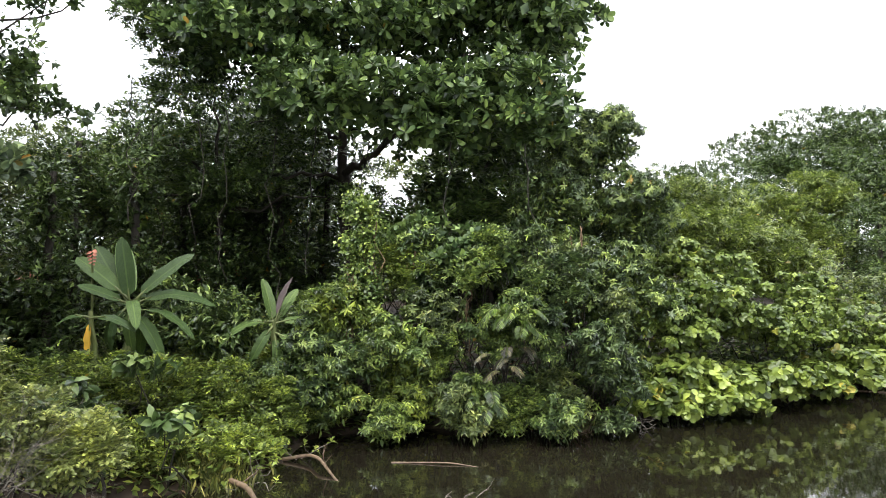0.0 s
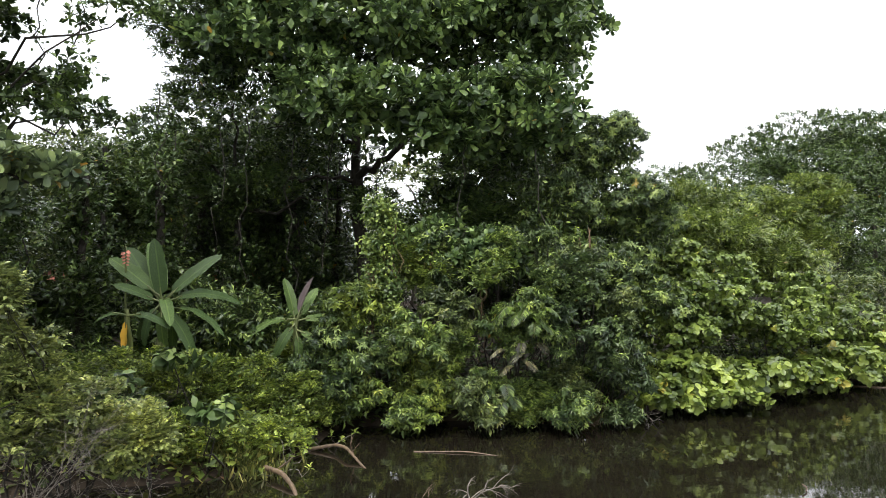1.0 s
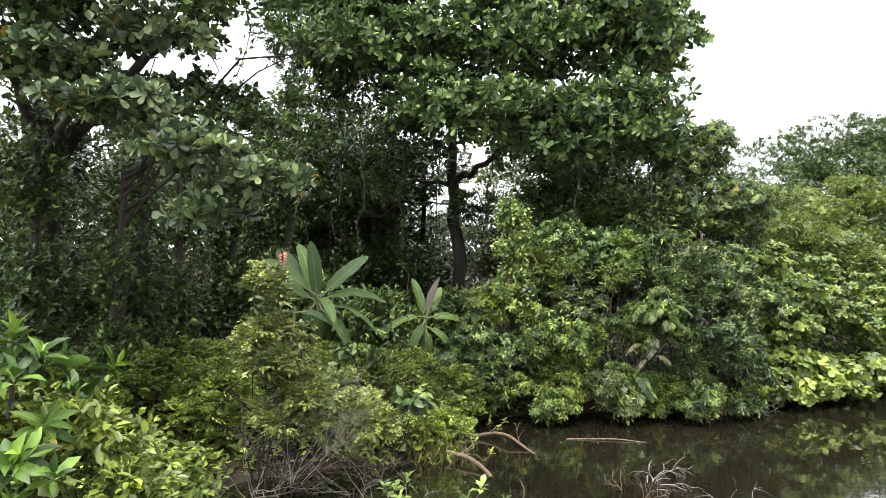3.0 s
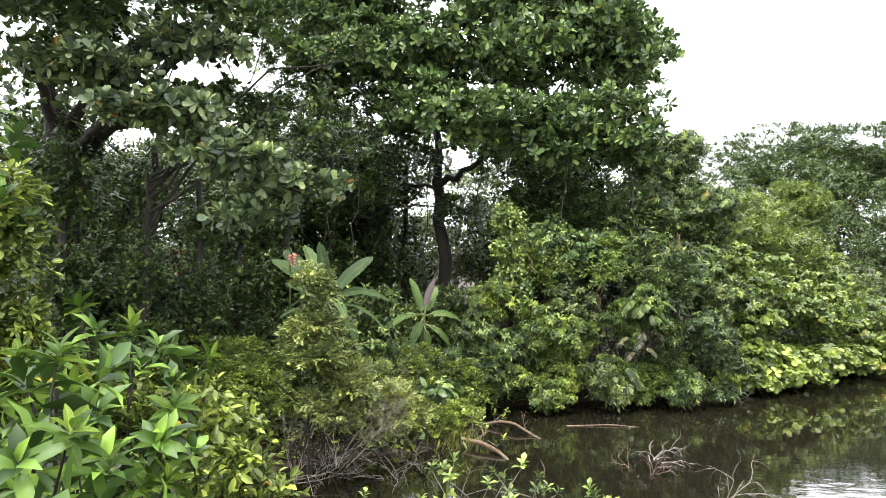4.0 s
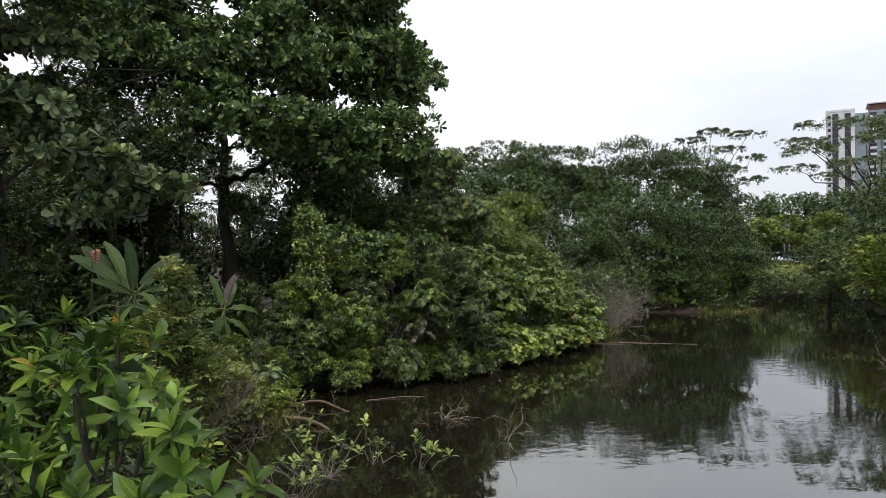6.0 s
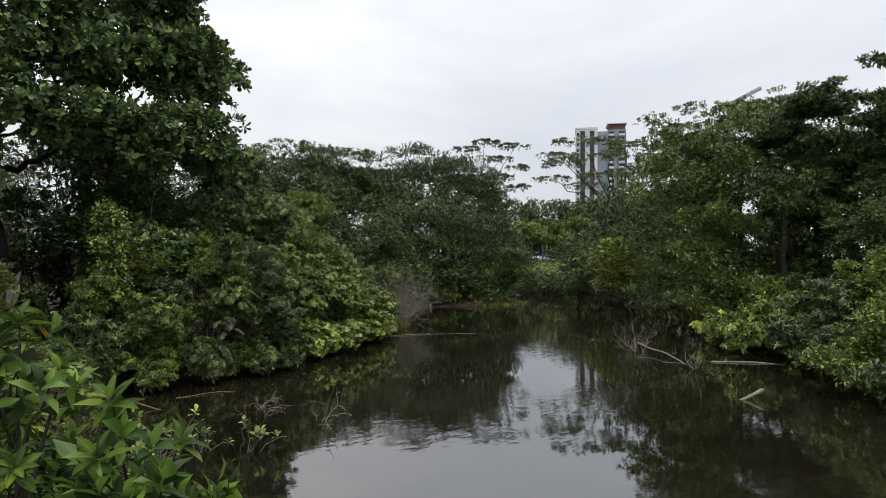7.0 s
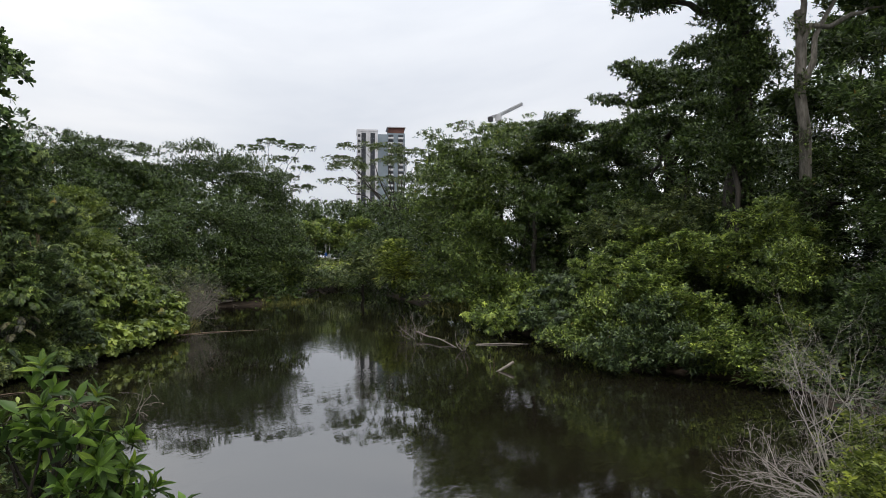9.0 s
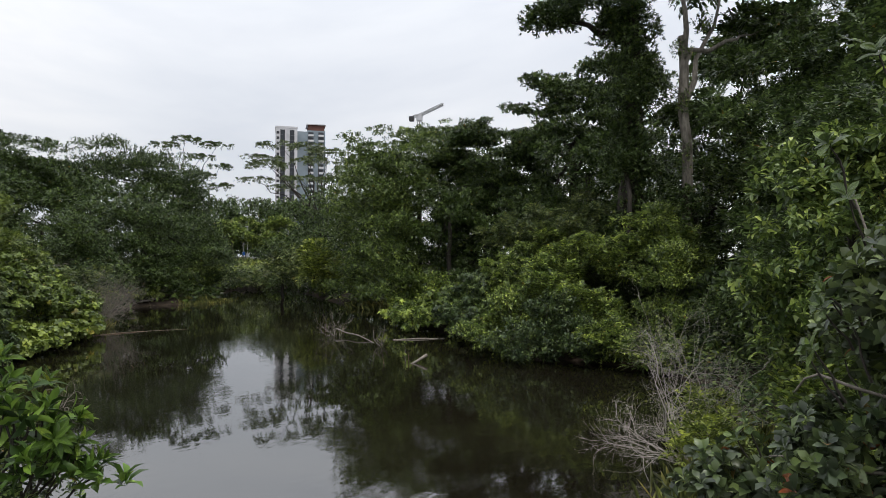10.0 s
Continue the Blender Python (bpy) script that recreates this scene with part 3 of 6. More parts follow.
plant("forest_tree", "thin dark twigs hanging over the bank", "tree", at(-9.4, 10.6),
      [(-5.5, 9.2, 7.2, 0.6, 0.5, 0.35), (-4.9, 9.3, 7.5, 0.5, 0.4, 0.25), (-5.8, 9.1, 6.4, 0.35, 0.4, 0.6), (-5.9, 9.2, 5.75, 0.7, 0.5, 0.14), (-5.3, 9.2, 5.55, 0.55, 0.4, 0.10), (-6.6, 9.4, 5.9, 0.8, 0.6, 0.25)],
      230, "rosette", 0.14, 7, KITE, 0.5, M_DARK, trunk=(-9.2, 10.4, 5.2, 0.09, 0.05), limbs=6, per=14, flat=0.5, fill=0.0, rise=-0.8)
almond_b = plant("sea_almond_tree", "sea almond tree with a low grey-green bough over the bank", "tree", at(-11.2, 11.5),
      [(-8.6, 9.2, 7.7, 2.6, 2.4, 1.0), (-6.4, 10.2, 9.2, 1.9, 1.8, 0.5), (-11, 9, 7.0, 2.6, 2.4, 1.6), (-11, 10.5, 9.6, 4, 3.5, 2.0), (-8.2, 10.6, 6.4, 1.8, 1.4, 0.6)],
      2800, "rosette", 0.18, 8, KITE, 0.58, M_DARK, trunk=(-11, 11, 6.0, 0.26, 0.18), limbs=5, per=44, flat=0.32, fill=0.05, low=0.10, high=0.24)
# Low bough in a paler grey-green than the crown.
BOUGH = [(-6.2, 8.4, 4.7, 1.0, 0.8, 0.35), (-7.2, 8.2, 5.2, 1.2, 0.9, 0.4), (-8.3, 8.2, 5.8, 1.2, 1.0, 0.45), (-9.4, 8.4, 6.5, 1.2, 1.0, 0.5), (-6.8, 8.3, 4.25, 0.7, 0.6, 0.3), (-7.8, 8.5, 7.0, 1.0, 0.8, 0.3)]
(v, f), _ = foliage(BOUGH, 900, "rosette", 0.19, 8, ALMOND4, 0.64, per=30, flat=0.35, fill=0.04, low=0.14, high=0.28)
part("bough", raw_mesh("bough", v - np.array(almond_b.location), f, M_ALMOND_GREY), almond_b, "low bough of grey-green leaves")
limb("limb", (-11, 11, 5.6), (-9.0, 8.6, 6.2), 0.1, 0.06, almond_b, M_BARK)
limb("limb", (-9.0, 8.6, 6.2), (-6.0, 8.3, 4.6), 0.06, 0.015, almond_b, M_BARK)

# ---- central bank thicket ----
LOOKS = {"dark": (M_BANKDARK, "dense deep green shrub in the bank thicket"), "green": (M_BANK, "leafy green shrub drooping in the bank thicket"),
         "vine": (M_VINE, "bright green shrub overgrown with small-leaved creeper"), "light": (M_LIGHT, "light green leafy shrub in the bank thicket"), "olive": (M_OLIVE, "olive brown leafy shrub above the water")}
for row, (z, y, first, last) in enumerate(((0.5, 12.95, -2.3, 3.4), (1.15, 13.15, -2.1, 3.6), (1.85, 13.3, -2.5, 3.7), (2.55, 13.5, -2.3, 3.6), (3.2, 13.8, -1.0, 3.4), (3.8, 14.2, -0.2, 3.0))):
    for x in np.arange(first, last, 0.92):
        x, yy, zz, r = x + rng.uniform(-0.3, 0.3), y + rng.uniform(-0.5, 0.45), z + rng.uniform(-0.25, 0.25), rng.uniform(0.36, 0.76)
        choice = ("light", "green", "light", "vine", "green", "vine") if x < -0.5 else ("green", "light", "olive", "dark", "green", "olive") if x < 1.7 else ("dark", "green", "dark", "dark", "olive", "green")
        look_name = choice[int(rng.integers(6))]
        kind = ("whorl", "whorl", "whorl", "twig")[int(rng.integers(4))]
        mat, label = LOOKS[look_name]
        size = rng.uniform(0.115, 0.16) if kind == "whorl" else rng.uniform(0.085, 0.11)
        root = max(yy + 0.5, 14.4)
        plant("bank_shrub", label, "shrub", (x, root, gz(x, root)),
              [(x, yy, zz, r * 1.15, r * 0.8, r), (x + rng.uniform(-0.4, 0.4), yy - 0.1, max(zz - 0.35, 0.3), r * 0.7, r * 0.6, r * 0.6)],
              int((17 if kind == "whorl" else 13) * r * r / size / size), kind, size, 8, LEAF2, 0.32 if kind == "whorl" else 0.4, mat, shoots=7 if look_name != "olive" else 0, stems=3,
              per=13, low=0.2, high=0.4, lo=0.45, flat=0.5, fill=0.18, group="bank thicket shrubs")
plant("almond_sapling", "young sea almond sapling with broad leaves in the thicket", "tree", at(-0.2, 15.0),
      [(-0.4, 14.7, 3.6, 1.1, 0.8, 0.9), (0.9, 14.9, 3.5, 1.0, 0.8, 0.8)],
      330, "rosette", 0.24, 8, OBOVATE, 0.52, M_ALMOND, trunk=(-0.1, 14.9, 3.6, 0.06, 0.03), limbs=2, per=16, fill=0.4, flat=0.6)
plant("laurel_tree", "dense dark leafy tree with a rounded top", "tree", at(3.8, 17.8),
      [(4.2, 18.0, 6.6, 1.6, 1.5, 1.4), (3.4, 17.4, 5.9, 1.2, 1.2, 1.2), (5.1, 17.4, 4.6, 1.6, 1.5, 1.7), (2.6, 16.6, 4.6, 1.5, 1.2, 1.6), (2.9, 15.6, 2.8, 1.2, 1.0, 1.6), (4.4, 15.8, 2.4, 1.6, 1.1, 1.7), (3.5, 14.6, 1.0, 1.3, 0.9, 1.1), (2.9, 15.2, 2.9, 1.3, 1.0, 1.7)],
      6200, "whorl", 0.14, 8, LEAF2, 0.36, M_LAUREL, shoots=170, trunk=(3.8, 17.7, 5.0, 0.14, 0.08), limbs=3, per=34, high=0.34, low=0.15, lo=0.5, fill=0.4)
plant("vine_pillar", "dead stump wrapped in bright green creeper", "creeper", at(-1.7, 14.2),
      [(-1.7, 13.9, 4.5, 0.33, 0.32, 0.5), (-1.7, 13.8, 3.7, 0.36, 0.36, 0.7), (-1.75, 13.6, 2.8, 0.42, 0.4, 0.7)],
      1300, "loose", 0.10, 5, LEAF2, 0.75, M_LIGHT, trunk=(-1.65, 14.0, 4.5, 0.16, 0.10), per=30, flat=1.0)
# Dark leaf colour supplies the shade seen through the thicket gaps.
plant("forest_tree", "tree behind the thicket, coloured dark for the shade in its gaps", "tree", at(0.5, 18.5),
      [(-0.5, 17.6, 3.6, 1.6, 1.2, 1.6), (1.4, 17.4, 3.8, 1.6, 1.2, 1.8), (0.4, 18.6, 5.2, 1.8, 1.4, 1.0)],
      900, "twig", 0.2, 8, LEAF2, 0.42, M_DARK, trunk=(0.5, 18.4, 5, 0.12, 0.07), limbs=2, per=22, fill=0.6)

# ---- round-leaved shrubs and feathery trees ----
ROUND6 = (np.array([(0, 0, 0), (0.14, 0.36, 0.05), (0.5, 0.5, 0.09), (0.86, 0.36, 0.04), (1, 0, -0.05), (0.86, -0.36, 0.04), (0.5, -0.5, 0.09), (0.14, -0.36, 0.05)]),
          np.array([(0, 4, 3), (0, 3, 2), (0, 2, 1), (0, 5, 4), (0, 6, 5), (0, 7, 6)]))
ROUND_LABEL = "spreading shrub with large rounded light green leaves over water"
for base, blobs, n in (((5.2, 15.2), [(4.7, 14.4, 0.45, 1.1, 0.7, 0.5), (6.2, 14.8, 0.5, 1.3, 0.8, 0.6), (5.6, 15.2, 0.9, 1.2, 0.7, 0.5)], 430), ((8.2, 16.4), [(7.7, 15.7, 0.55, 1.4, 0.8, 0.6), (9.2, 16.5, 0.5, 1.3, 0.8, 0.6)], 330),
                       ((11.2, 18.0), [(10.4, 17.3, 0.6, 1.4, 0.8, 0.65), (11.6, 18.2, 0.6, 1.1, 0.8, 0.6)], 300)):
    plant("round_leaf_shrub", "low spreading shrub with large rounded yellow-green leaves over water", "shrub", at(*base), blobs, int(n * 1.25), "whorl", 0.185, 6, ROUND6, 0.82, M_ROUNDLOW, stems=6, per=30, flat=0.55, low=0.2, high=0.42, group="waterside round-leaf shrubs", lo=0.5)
for base, blobs, n in (((5.9, 16.2), [(5.6, 15.7, 1.7, 1.3, 0.9, 0.9), (6.4, 16.2, 2.6, 1.2, 0.9, 0.7)], 640),
                       ((8.2, 17.4), [(7.2, 17.0, 2.0, 1.5, 1.1, 1.0), (8.8, 17.3, 1.6, 1.5, 1.1, 0.9), (7.8, 18.6, 2.9, 1.7, 1.3, 0.9), (6.4, 18.4, 3.4, 1.4, 1.2, 0.9)], 1300),
                       ((11.2, 19.4), [(10.5, 18.7, 1.7, 1.6, 1.2, 1.0), (12.4, 19.4, 1.2, 1.5, 1.2, 1.0), (11.0, 20.2, 2.4, 1.7, 1.3, 0.9), (13.0, 21.2, 1.7, 1.5, 1.3, 0.9)], 1200)):
    plant("round_leaf_shrub", ROUND_LABEL, "shrub", at(*base), blobs, int(n * 1.9), "whorl", 0.125, 5, LEAF4, 0.85, M_ROUND, stems=6, per=34, flat=0.5, low=0.14, high=0.3, group="round-leaf shrubs", lo=0.5)
plant("feathery_tree", "light green feathery leaved acacia on the bank", "tree", at(9.2, 23.0),
      [(8.3, 22.8, 5.2, 1.7, 1.5, 1.1), (9.6, 22.4, 4.4, 1.7, 1.5, 1.2), (7.6, 21.2, 3.9, 1.6, 1.3, 1.2), (10.8, 22.2, 3.4, 1.6, 1.4, 1.1), (7.4, 20.0, 4.2, 1.2, 1.0, 0.8)],
      4200, "pinnate", 0.14, 14, LEAF1, 0.36, M_FEATHER, trunk=(9.0, 22.9, 4.2, 0.12, 0.07), limbs=4, per=9, pads=(60, 0.85, 0.26), flat=0.4, low=0.28, high=0.6)
plant("feathery_tree", "bright feathery acacia in front of the rain trees", "tree", at(20, 37.8),
      [(18.6, 37.0, 6.4, 2.4, 2.0, 1.2), (21.2, 38.2, 7.0, 2.6, 2.2, 1.2), (16.2, 35.6, 5.6, 2.4, 2.0, 1.2), (19.4, 36.0, 4.2, 2.6, 1.8, 1.6), (14.0, 33.0, 4.6, 2.2, 1.8, 1.3)],
      4800, "pinnate", 0.2, 12, LEAF1, 0.36, M_FEATHER, trunk=(20, 37.6, 5.6, 0.14, 0.08), limbs=4, per=9, pads=(60, 1.2, 0.26), flat=0.4, low=0.28, high=0.6)
plant("bank_shrub", "olive green mixed shrub above the round-leaved thicket", "shrub", at(15.0, 22.8),
      [(14.6, 22, 1.5, 1.4, 1.2, 1.3), (16.6, 23.4, 1.5, 1.5, 1.3, 1.4), (13.2, 22.8, 2.3, 1.5, 1.3, 1.0), (11.8, 22.8, 3.0, 1.5, 1.2, 0.9)],
      1500, "twig", 0.17, 8, LEAF2, 0.4, M_OLIVE, stems=5, per=10, pads=(36, 0.6, 0.5), low=0.26, high=0.6)
plant("bank_shrub", "dark green mixed shrub beside the dead shrub", "shrub", at(18.6, 25.6),
      [(18.2, 25.2, 1.4, 1.6, 1.3, 1.3), (20.4, 27, 1.4, 1.8, 1.4, 1.5), (22.6, 28.6, 1.5, 1.8, 1.4, 1.6)],
      1300, "twig", 0.19, 8, LEAF2, 0.4, M_BANKDARK, stems=5, per=10, pads=(36, 0.7, 0.5), low=0.26, high=0.6)
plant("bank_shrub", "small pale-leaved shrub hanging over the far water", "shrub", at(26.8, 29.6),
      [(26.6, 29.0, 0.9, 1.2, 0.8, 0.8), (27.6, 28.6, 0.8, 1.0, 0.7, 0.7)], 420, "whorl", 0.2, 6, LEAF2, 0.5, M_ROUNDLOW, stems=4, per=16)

# ---- far trees of the near shore ----
plant("rain_tree", "broad dark rain tree with a flat layered crown", "tree", at(30.5, 49),
      [(30.5, 49, 12.6, 7.6, 5.6, 1.9), (25.2, 48.2, 10.4, 4.2, 4.0, 1.8), (35, 47, 10.2, 5, 4.4, 1.9), (29.4, 45, 6.8, 4.4, 3.2, 3.6), (34.5, 43.8, 5.0, 3.8, 3, 4), (25.5, 44.4, 5.4, 3.8, 3, 3.6), (33.0, 42.6, 9.4, 3.6, 3.0, 2.6), (22.6, 47.4, 10.2, 2.2, 2.2, 1.1), (27.5, 47.5, 9.4, 5.0, 3.6, 2.0), (33.0, 47.0, 9.2, 4.6, 3.4, 2.0), (22.4, 47.0, 7.0, 4.0, 3.2, 2.4)],
      9000, "twig", 0.24, 9, LEAF1, 0.55, M_RAIN, trunk=(30.5, 49, 9.6, 0.4, 0.25), limbs=5, per=9, pads=(170, 1.6, 0.2, 0.84), flat=0.45, fill=0.3, low=0.28, high=0.6)
plant("rain_tree", "tall dark rain tree behind the water edge", "tree", at(41, 41),
      [(36.8, 41.9, 12.0, 4.8, 4.4, 2.4), (42.5, 40, 11.2, 4.6, 4.2, 2.8), (38, 39, 6.8, 4.4, 3.6, 3.8), (43.5, 38.5, 5.6, 4, 3.4, 3.8), (40.0, 37.6, 10.2, 3.2, 2.8, 2.2), (44.6, 38.0, 9.4, 3.0, 2.6, 2.0)],
      7000, "droop", 0.21, 9, LEAF1, 0.55, M_RAIN, trunk=(41, 41, 9, 0.4, 0.25), limbs=4, per=9, pads=(130, 1.5, 0.24, 0.84), flat=0.45, fill=0.3, low=0.28, high=0.6)
plant("bank_tree", "creeper-hung dark tree at the water edge", "tree", at(30, 31.5),
      [(29, 30.5, 5.0, 3.4, 2.6, 3.0), (33, 29.5, 4.0, 3.0, 2.4, 3.2), (29, 28.9, 2.2, 2.6, 1.5, 2.2), (25.5, 29.6, 2.6, 2.2, 1.5, 2.6), (36, 29.5, 2.0, 2.6, 1.5, 2.0), (24, 31.5, 4.0, 2.6, 2.2, 2.2)],
      6500, "droop", 0.17, 9, LEAF1, 0.6, M_RAIN, trunk=(30, 31.5, 5.5, 0.3, 0.18), limbs=3, per=9, pads=(100, 1.2, 0.3), flat=0.45, fill=0.25, low=0.28, high=0.6)
plant("umbrella_tree", "thin umbrella-crowned albizia with bare pale limbs", "tree", at(49, 45),
      [(49.1, 43.2, 16.6, 2.4, 2.0, 0.3), (51.1, 40.6, 16.1, 2.2, 2.0, 0.3), (47.7, 44.8, 15.8, 2.2, 2.0, 0.3), (50.1, 41.9, 14.7, 2.0, 1.8, 0.28), (51.3, 40.4, 13.7, 2.0, 1.8, 0.3), (49.9, 42.1, 12.7, 2.4, 2.0, 0.35), (51.5, 40.1, 11.5, 2.0, 1.8, 0.35), (49.5, 42.6, 10.8, 2.4, 2.0, 0.4), (48.5, 43.9, 11.7, 2.4, 2.0, 0.4), (49.5, 42.6, 8.6, 3.0, 2.6, 0.8)],
      2600, "pinnate", 0.18, 10, LEAF1, 0.45, M_RAIN, trunk=(48.6, 43.8, 9.5, 0.22, 0.13), limbs=10, bark=M_PALE, per=30, flat=0.2, fill=0.0, low=0.08, high=0.2)

# ---- opposite bank ----
plant("bank_tree", "large drooping green tree leaning over the channel", "tree", at(27.5, 8.5),
      [(27, 9.5, 9.6, 3.8, 3.4, 1.9), (24.5, 8.5, 7.0, 3.4, 3.0, 3.0), (29.5, 12, 7.0, 3.2, 3.0, 3.2), (25.5, 9, 3.6, 3.0, 2.3, 3.4), (22.2, 7.4, 3.0, 2.4, 1.9, 2.8), (30, 13.2, 3.2, 2.4, 2.0, 3.2), (30, 7, 10.5, 3.0, 3.0, 1.8), (32.5, 15.5, 5.6, 2.2, 2.2, 2.2)],
      9200, "twig", 0.17, 9, LEAF1, 0.6, M_DROOP, trunk=(27, 9, 8, 0.3, 0.2), limbs=4, per=9, pads=(130, 1.3, 0.26, 0.74), flat=0.42, fill=0.4, low=0.28, high=0.6)
plant("bank_shrub", "rounded yellow-green bush at the channel edge", "shrub", at(32, 17),
      [(32, 17.0, 2.2, 1.8, 1.5, 2.2), (33.5, 18.2, 3.2, 1.8, 1.6, 2.0)],
      1000, "twig", 0.27, 8, LEAF2, 0.42, M_YELLOW, stems=3, per=26)
plant("bank_shrub", "greyish brown twiggy shrub by the channel", "shrub", at(37, 21.5),
      [(36.5, 21.5, 2.4, 2.2, 1.8, 2.2), (39.5, 24.5, 2.6, 2.2, 1.8, 2.2)],
      800, "twig", 0.3, 8, LEAF2, 0.35, M_OLIVE, stems=3, per=26)
plant("sea_almond_tree", "dark sea almond tree with tiered branches", "tree", at(28, 2.5),
      [(27.6, 3.4, 10.8, 2.6, 2.4, 1.1), (29.5, 5.4, 9.2, 2.4, 2.4, 1.4), (26, 1.8, 8.2, 2.6, 2.6, 1.5), (27.5, 4.4, 6, 3, 2.6, 2.4)],
      5600, "rosette", 0.19, 9, LEAF1, 0.6, M_DARK, trunk=(28, 3, 9, 0.28, 0.18), limbs=4, per=9, pads=(64, 1.1, 0.24), flat=0.42, fill=0.3, low=0.28, high=0.6)
plant("sea_almond_tree", "tall dark sea almond tree with tiered branches", "tree", at(25.5, -2.5),
      [(25.5, -1.5, 12.2, 3.2, 3.0, 1.2), (24.5, 0.2, 9.8, 2.6, 2.6, 1.2), (23.8, -3.6, 9.4, 3.0, 2.8, 2.2), (27, -4.5, 13.2, 3.4, 3, 1.6), (24, -1, 6.6, 3.0, 2.6, 2.2)],
      6200, "rosette", 0.19, 9, LEAF1, 0.6, M_DARK, trunk=(25.5, -2, 10, 0.32, 0.2), limbs=5, per=9, pads=(84, 1.1, 0.22), flat=0.42, fill=0.3, low=0.28, high=0.6)
for base, blobs, n, kind, size, mat, label in (
        ((19.6, 5.2), [(18.7, 5.0, 0.7, 1.9, 1.3, 0.9), (20.6, 6.4, 0.7, 1.8, 1.3, 0.9), (17.0, 3.0, 0.8, 1.8, 1.3, 0.9), (18.4, 3.4, 1.4, 1.6, 1.3, 0.9)], 1500, "whorl", 0.22, M_FARBANK, "broad-leaved green thicket leaning over the pond"),
        ((19.8, 1.8), [(18.6, 1.6, 1.6, 1.8, 1.5, 1.0), (20.6, 3.6, 0.9, 1.8, 1.5, 0.9), (17.2, 0.4, 2.5, 1.5, 1.3, 1.0)], 1500, "whorl", 0.16, M_FARBANK, "dark green leafy mound behind the broad-leaved thicket"),
        ((15.6, 1.0), [(14.6, 1.0, 0.8, 1.7, 1.2, 0.9), (15.8, 0.8, 1.9, 1.4, 1.2, 1.0)], 1100, "whorl", 0.17, M_BANKDARK, "deep green leafy shrub on the pond edge"),
        ((13.2, -1.2), [(12.5, -1.2, 1.5, 1.2, 1.1, 0.9), (11.7, -0.5, 0.6, 1.2, 0.9, 0.7)], 1100, "droop", 0.14, M_FARBANK, "rounded bright green bush beside the water"),
        ((12.4, -2.8), [(10.4, -2.2, 0.6, 1.3, 1.1, 0.8), (10.6, -3.8, 0.7, 1.4, 1.2, 0.9), (11.4, -3.2, 1.4, 1.1, 1.0, 0.7)], 1300, "droop", 0.145, M_BANKDARK, "dense dark green shrub drooping into the water"),
        ((16.6, -1.2), [(16.4, -0.8, 3.0, 1.5, 1.3, 1.1), (15.2, -1.8, 2.6, 1.4, 1.2, 1.1), (16.4, -2.4, 3.6, 1.4, 1.3, 1.0)], 1600, "twig", 0.14, M_FARBANK, "mid-green leafy shrub on the slope of the bank"),
        ((13.6, -3.2), [(12.6, -3.2, 2.0, 1.2, 1.1, 0.9), (13.9, -2.6, 2.6, 1.2, 1.1, 0.9)], 1200, "twig", 0.15, M_FARBANK, "light green mound of leafy shrub on the bank"),
        ((12.2, -5.6), [(10.3, -5.3, 0.6, 1.3, 1.2, 0.8), (9.9, -6.7, 0.5, 1.2, 1.0, 0.6), (11.8, -5.0, 1.6, 1.0, 1.0, 0.8)], 1500, "twig", 0.14, M_FARBANK, "leafy green shrub above the waterline"),
        ((18.6, -1.6), [(18.4, -1.4, 4.9, 2.0, 1.7, 1.1), (17.4, -3.4, 4.8, 1.9, 1.7, 1.1), (20.2, 0.4, 4.4, 1.8, 1.7, 1.1), (19.0, -3.6, 5.6, 1.6, 1.5, 0.9)], 3000, "twig", 0.13, M_OLIVE, "brownish green feathery shrub on the upper bank"),
        ((14.8, -4.6), [(14.2, -4.2, 3.4, 1.3, 1.2, 1.0), (15.2, -3.2, 3.2, 1.2, 1.1, 0.9)], 1700, "pinnate", 0.14, M_FARBANK, "bright green feathery shrub on the upper bank"),
        ((14.6, -7.0), [(13.6, -6.4, 4.6, 1.5, 1.5, 1.0), (12.8, -7.6, 3.6, 1.2, 1.1, 1.0), (13.0, -5.4, 3.4, 1.1, 1.1, 0.9)], 1700, "pinnate", 0.15, M_FARBANK, "green feathery shrub at the foot of the vine tree"),
        ((11.6, -7.0), [(11.0, -6.9, 3.0, 0.75, 0.75, 1.0), (11.0, -6.8, 1.6, 0.9, 0.8, 0.9)], 900, "droop", 0.12, M_FARBANK, "slender bright green shrub rising from the bank"),
        ((12.6, -8.4), [(11.4, -7.9, 0.9, 1.5, 1.1, 0.9), (13.6, -8.5, 1.4, 1.5, 1.3, 1.2)], 900, "whorl", 0.15, M_BANKDARK, "low green shrub at the foot of the tall trunks")):
    plant("bank_shrub", label, "shrub", at(*base), blobs, n, kind, size, 8, LEAF2, 0.42 if kind != "pinnate" else 0.26, mat, stems=5, per=9, pads=(40, 0.5, 0.5), low=0.26, high=0.6, lo=0.45, shoots=60 if mat is M_FARBANK else 0, group="opposite bank shrubs")
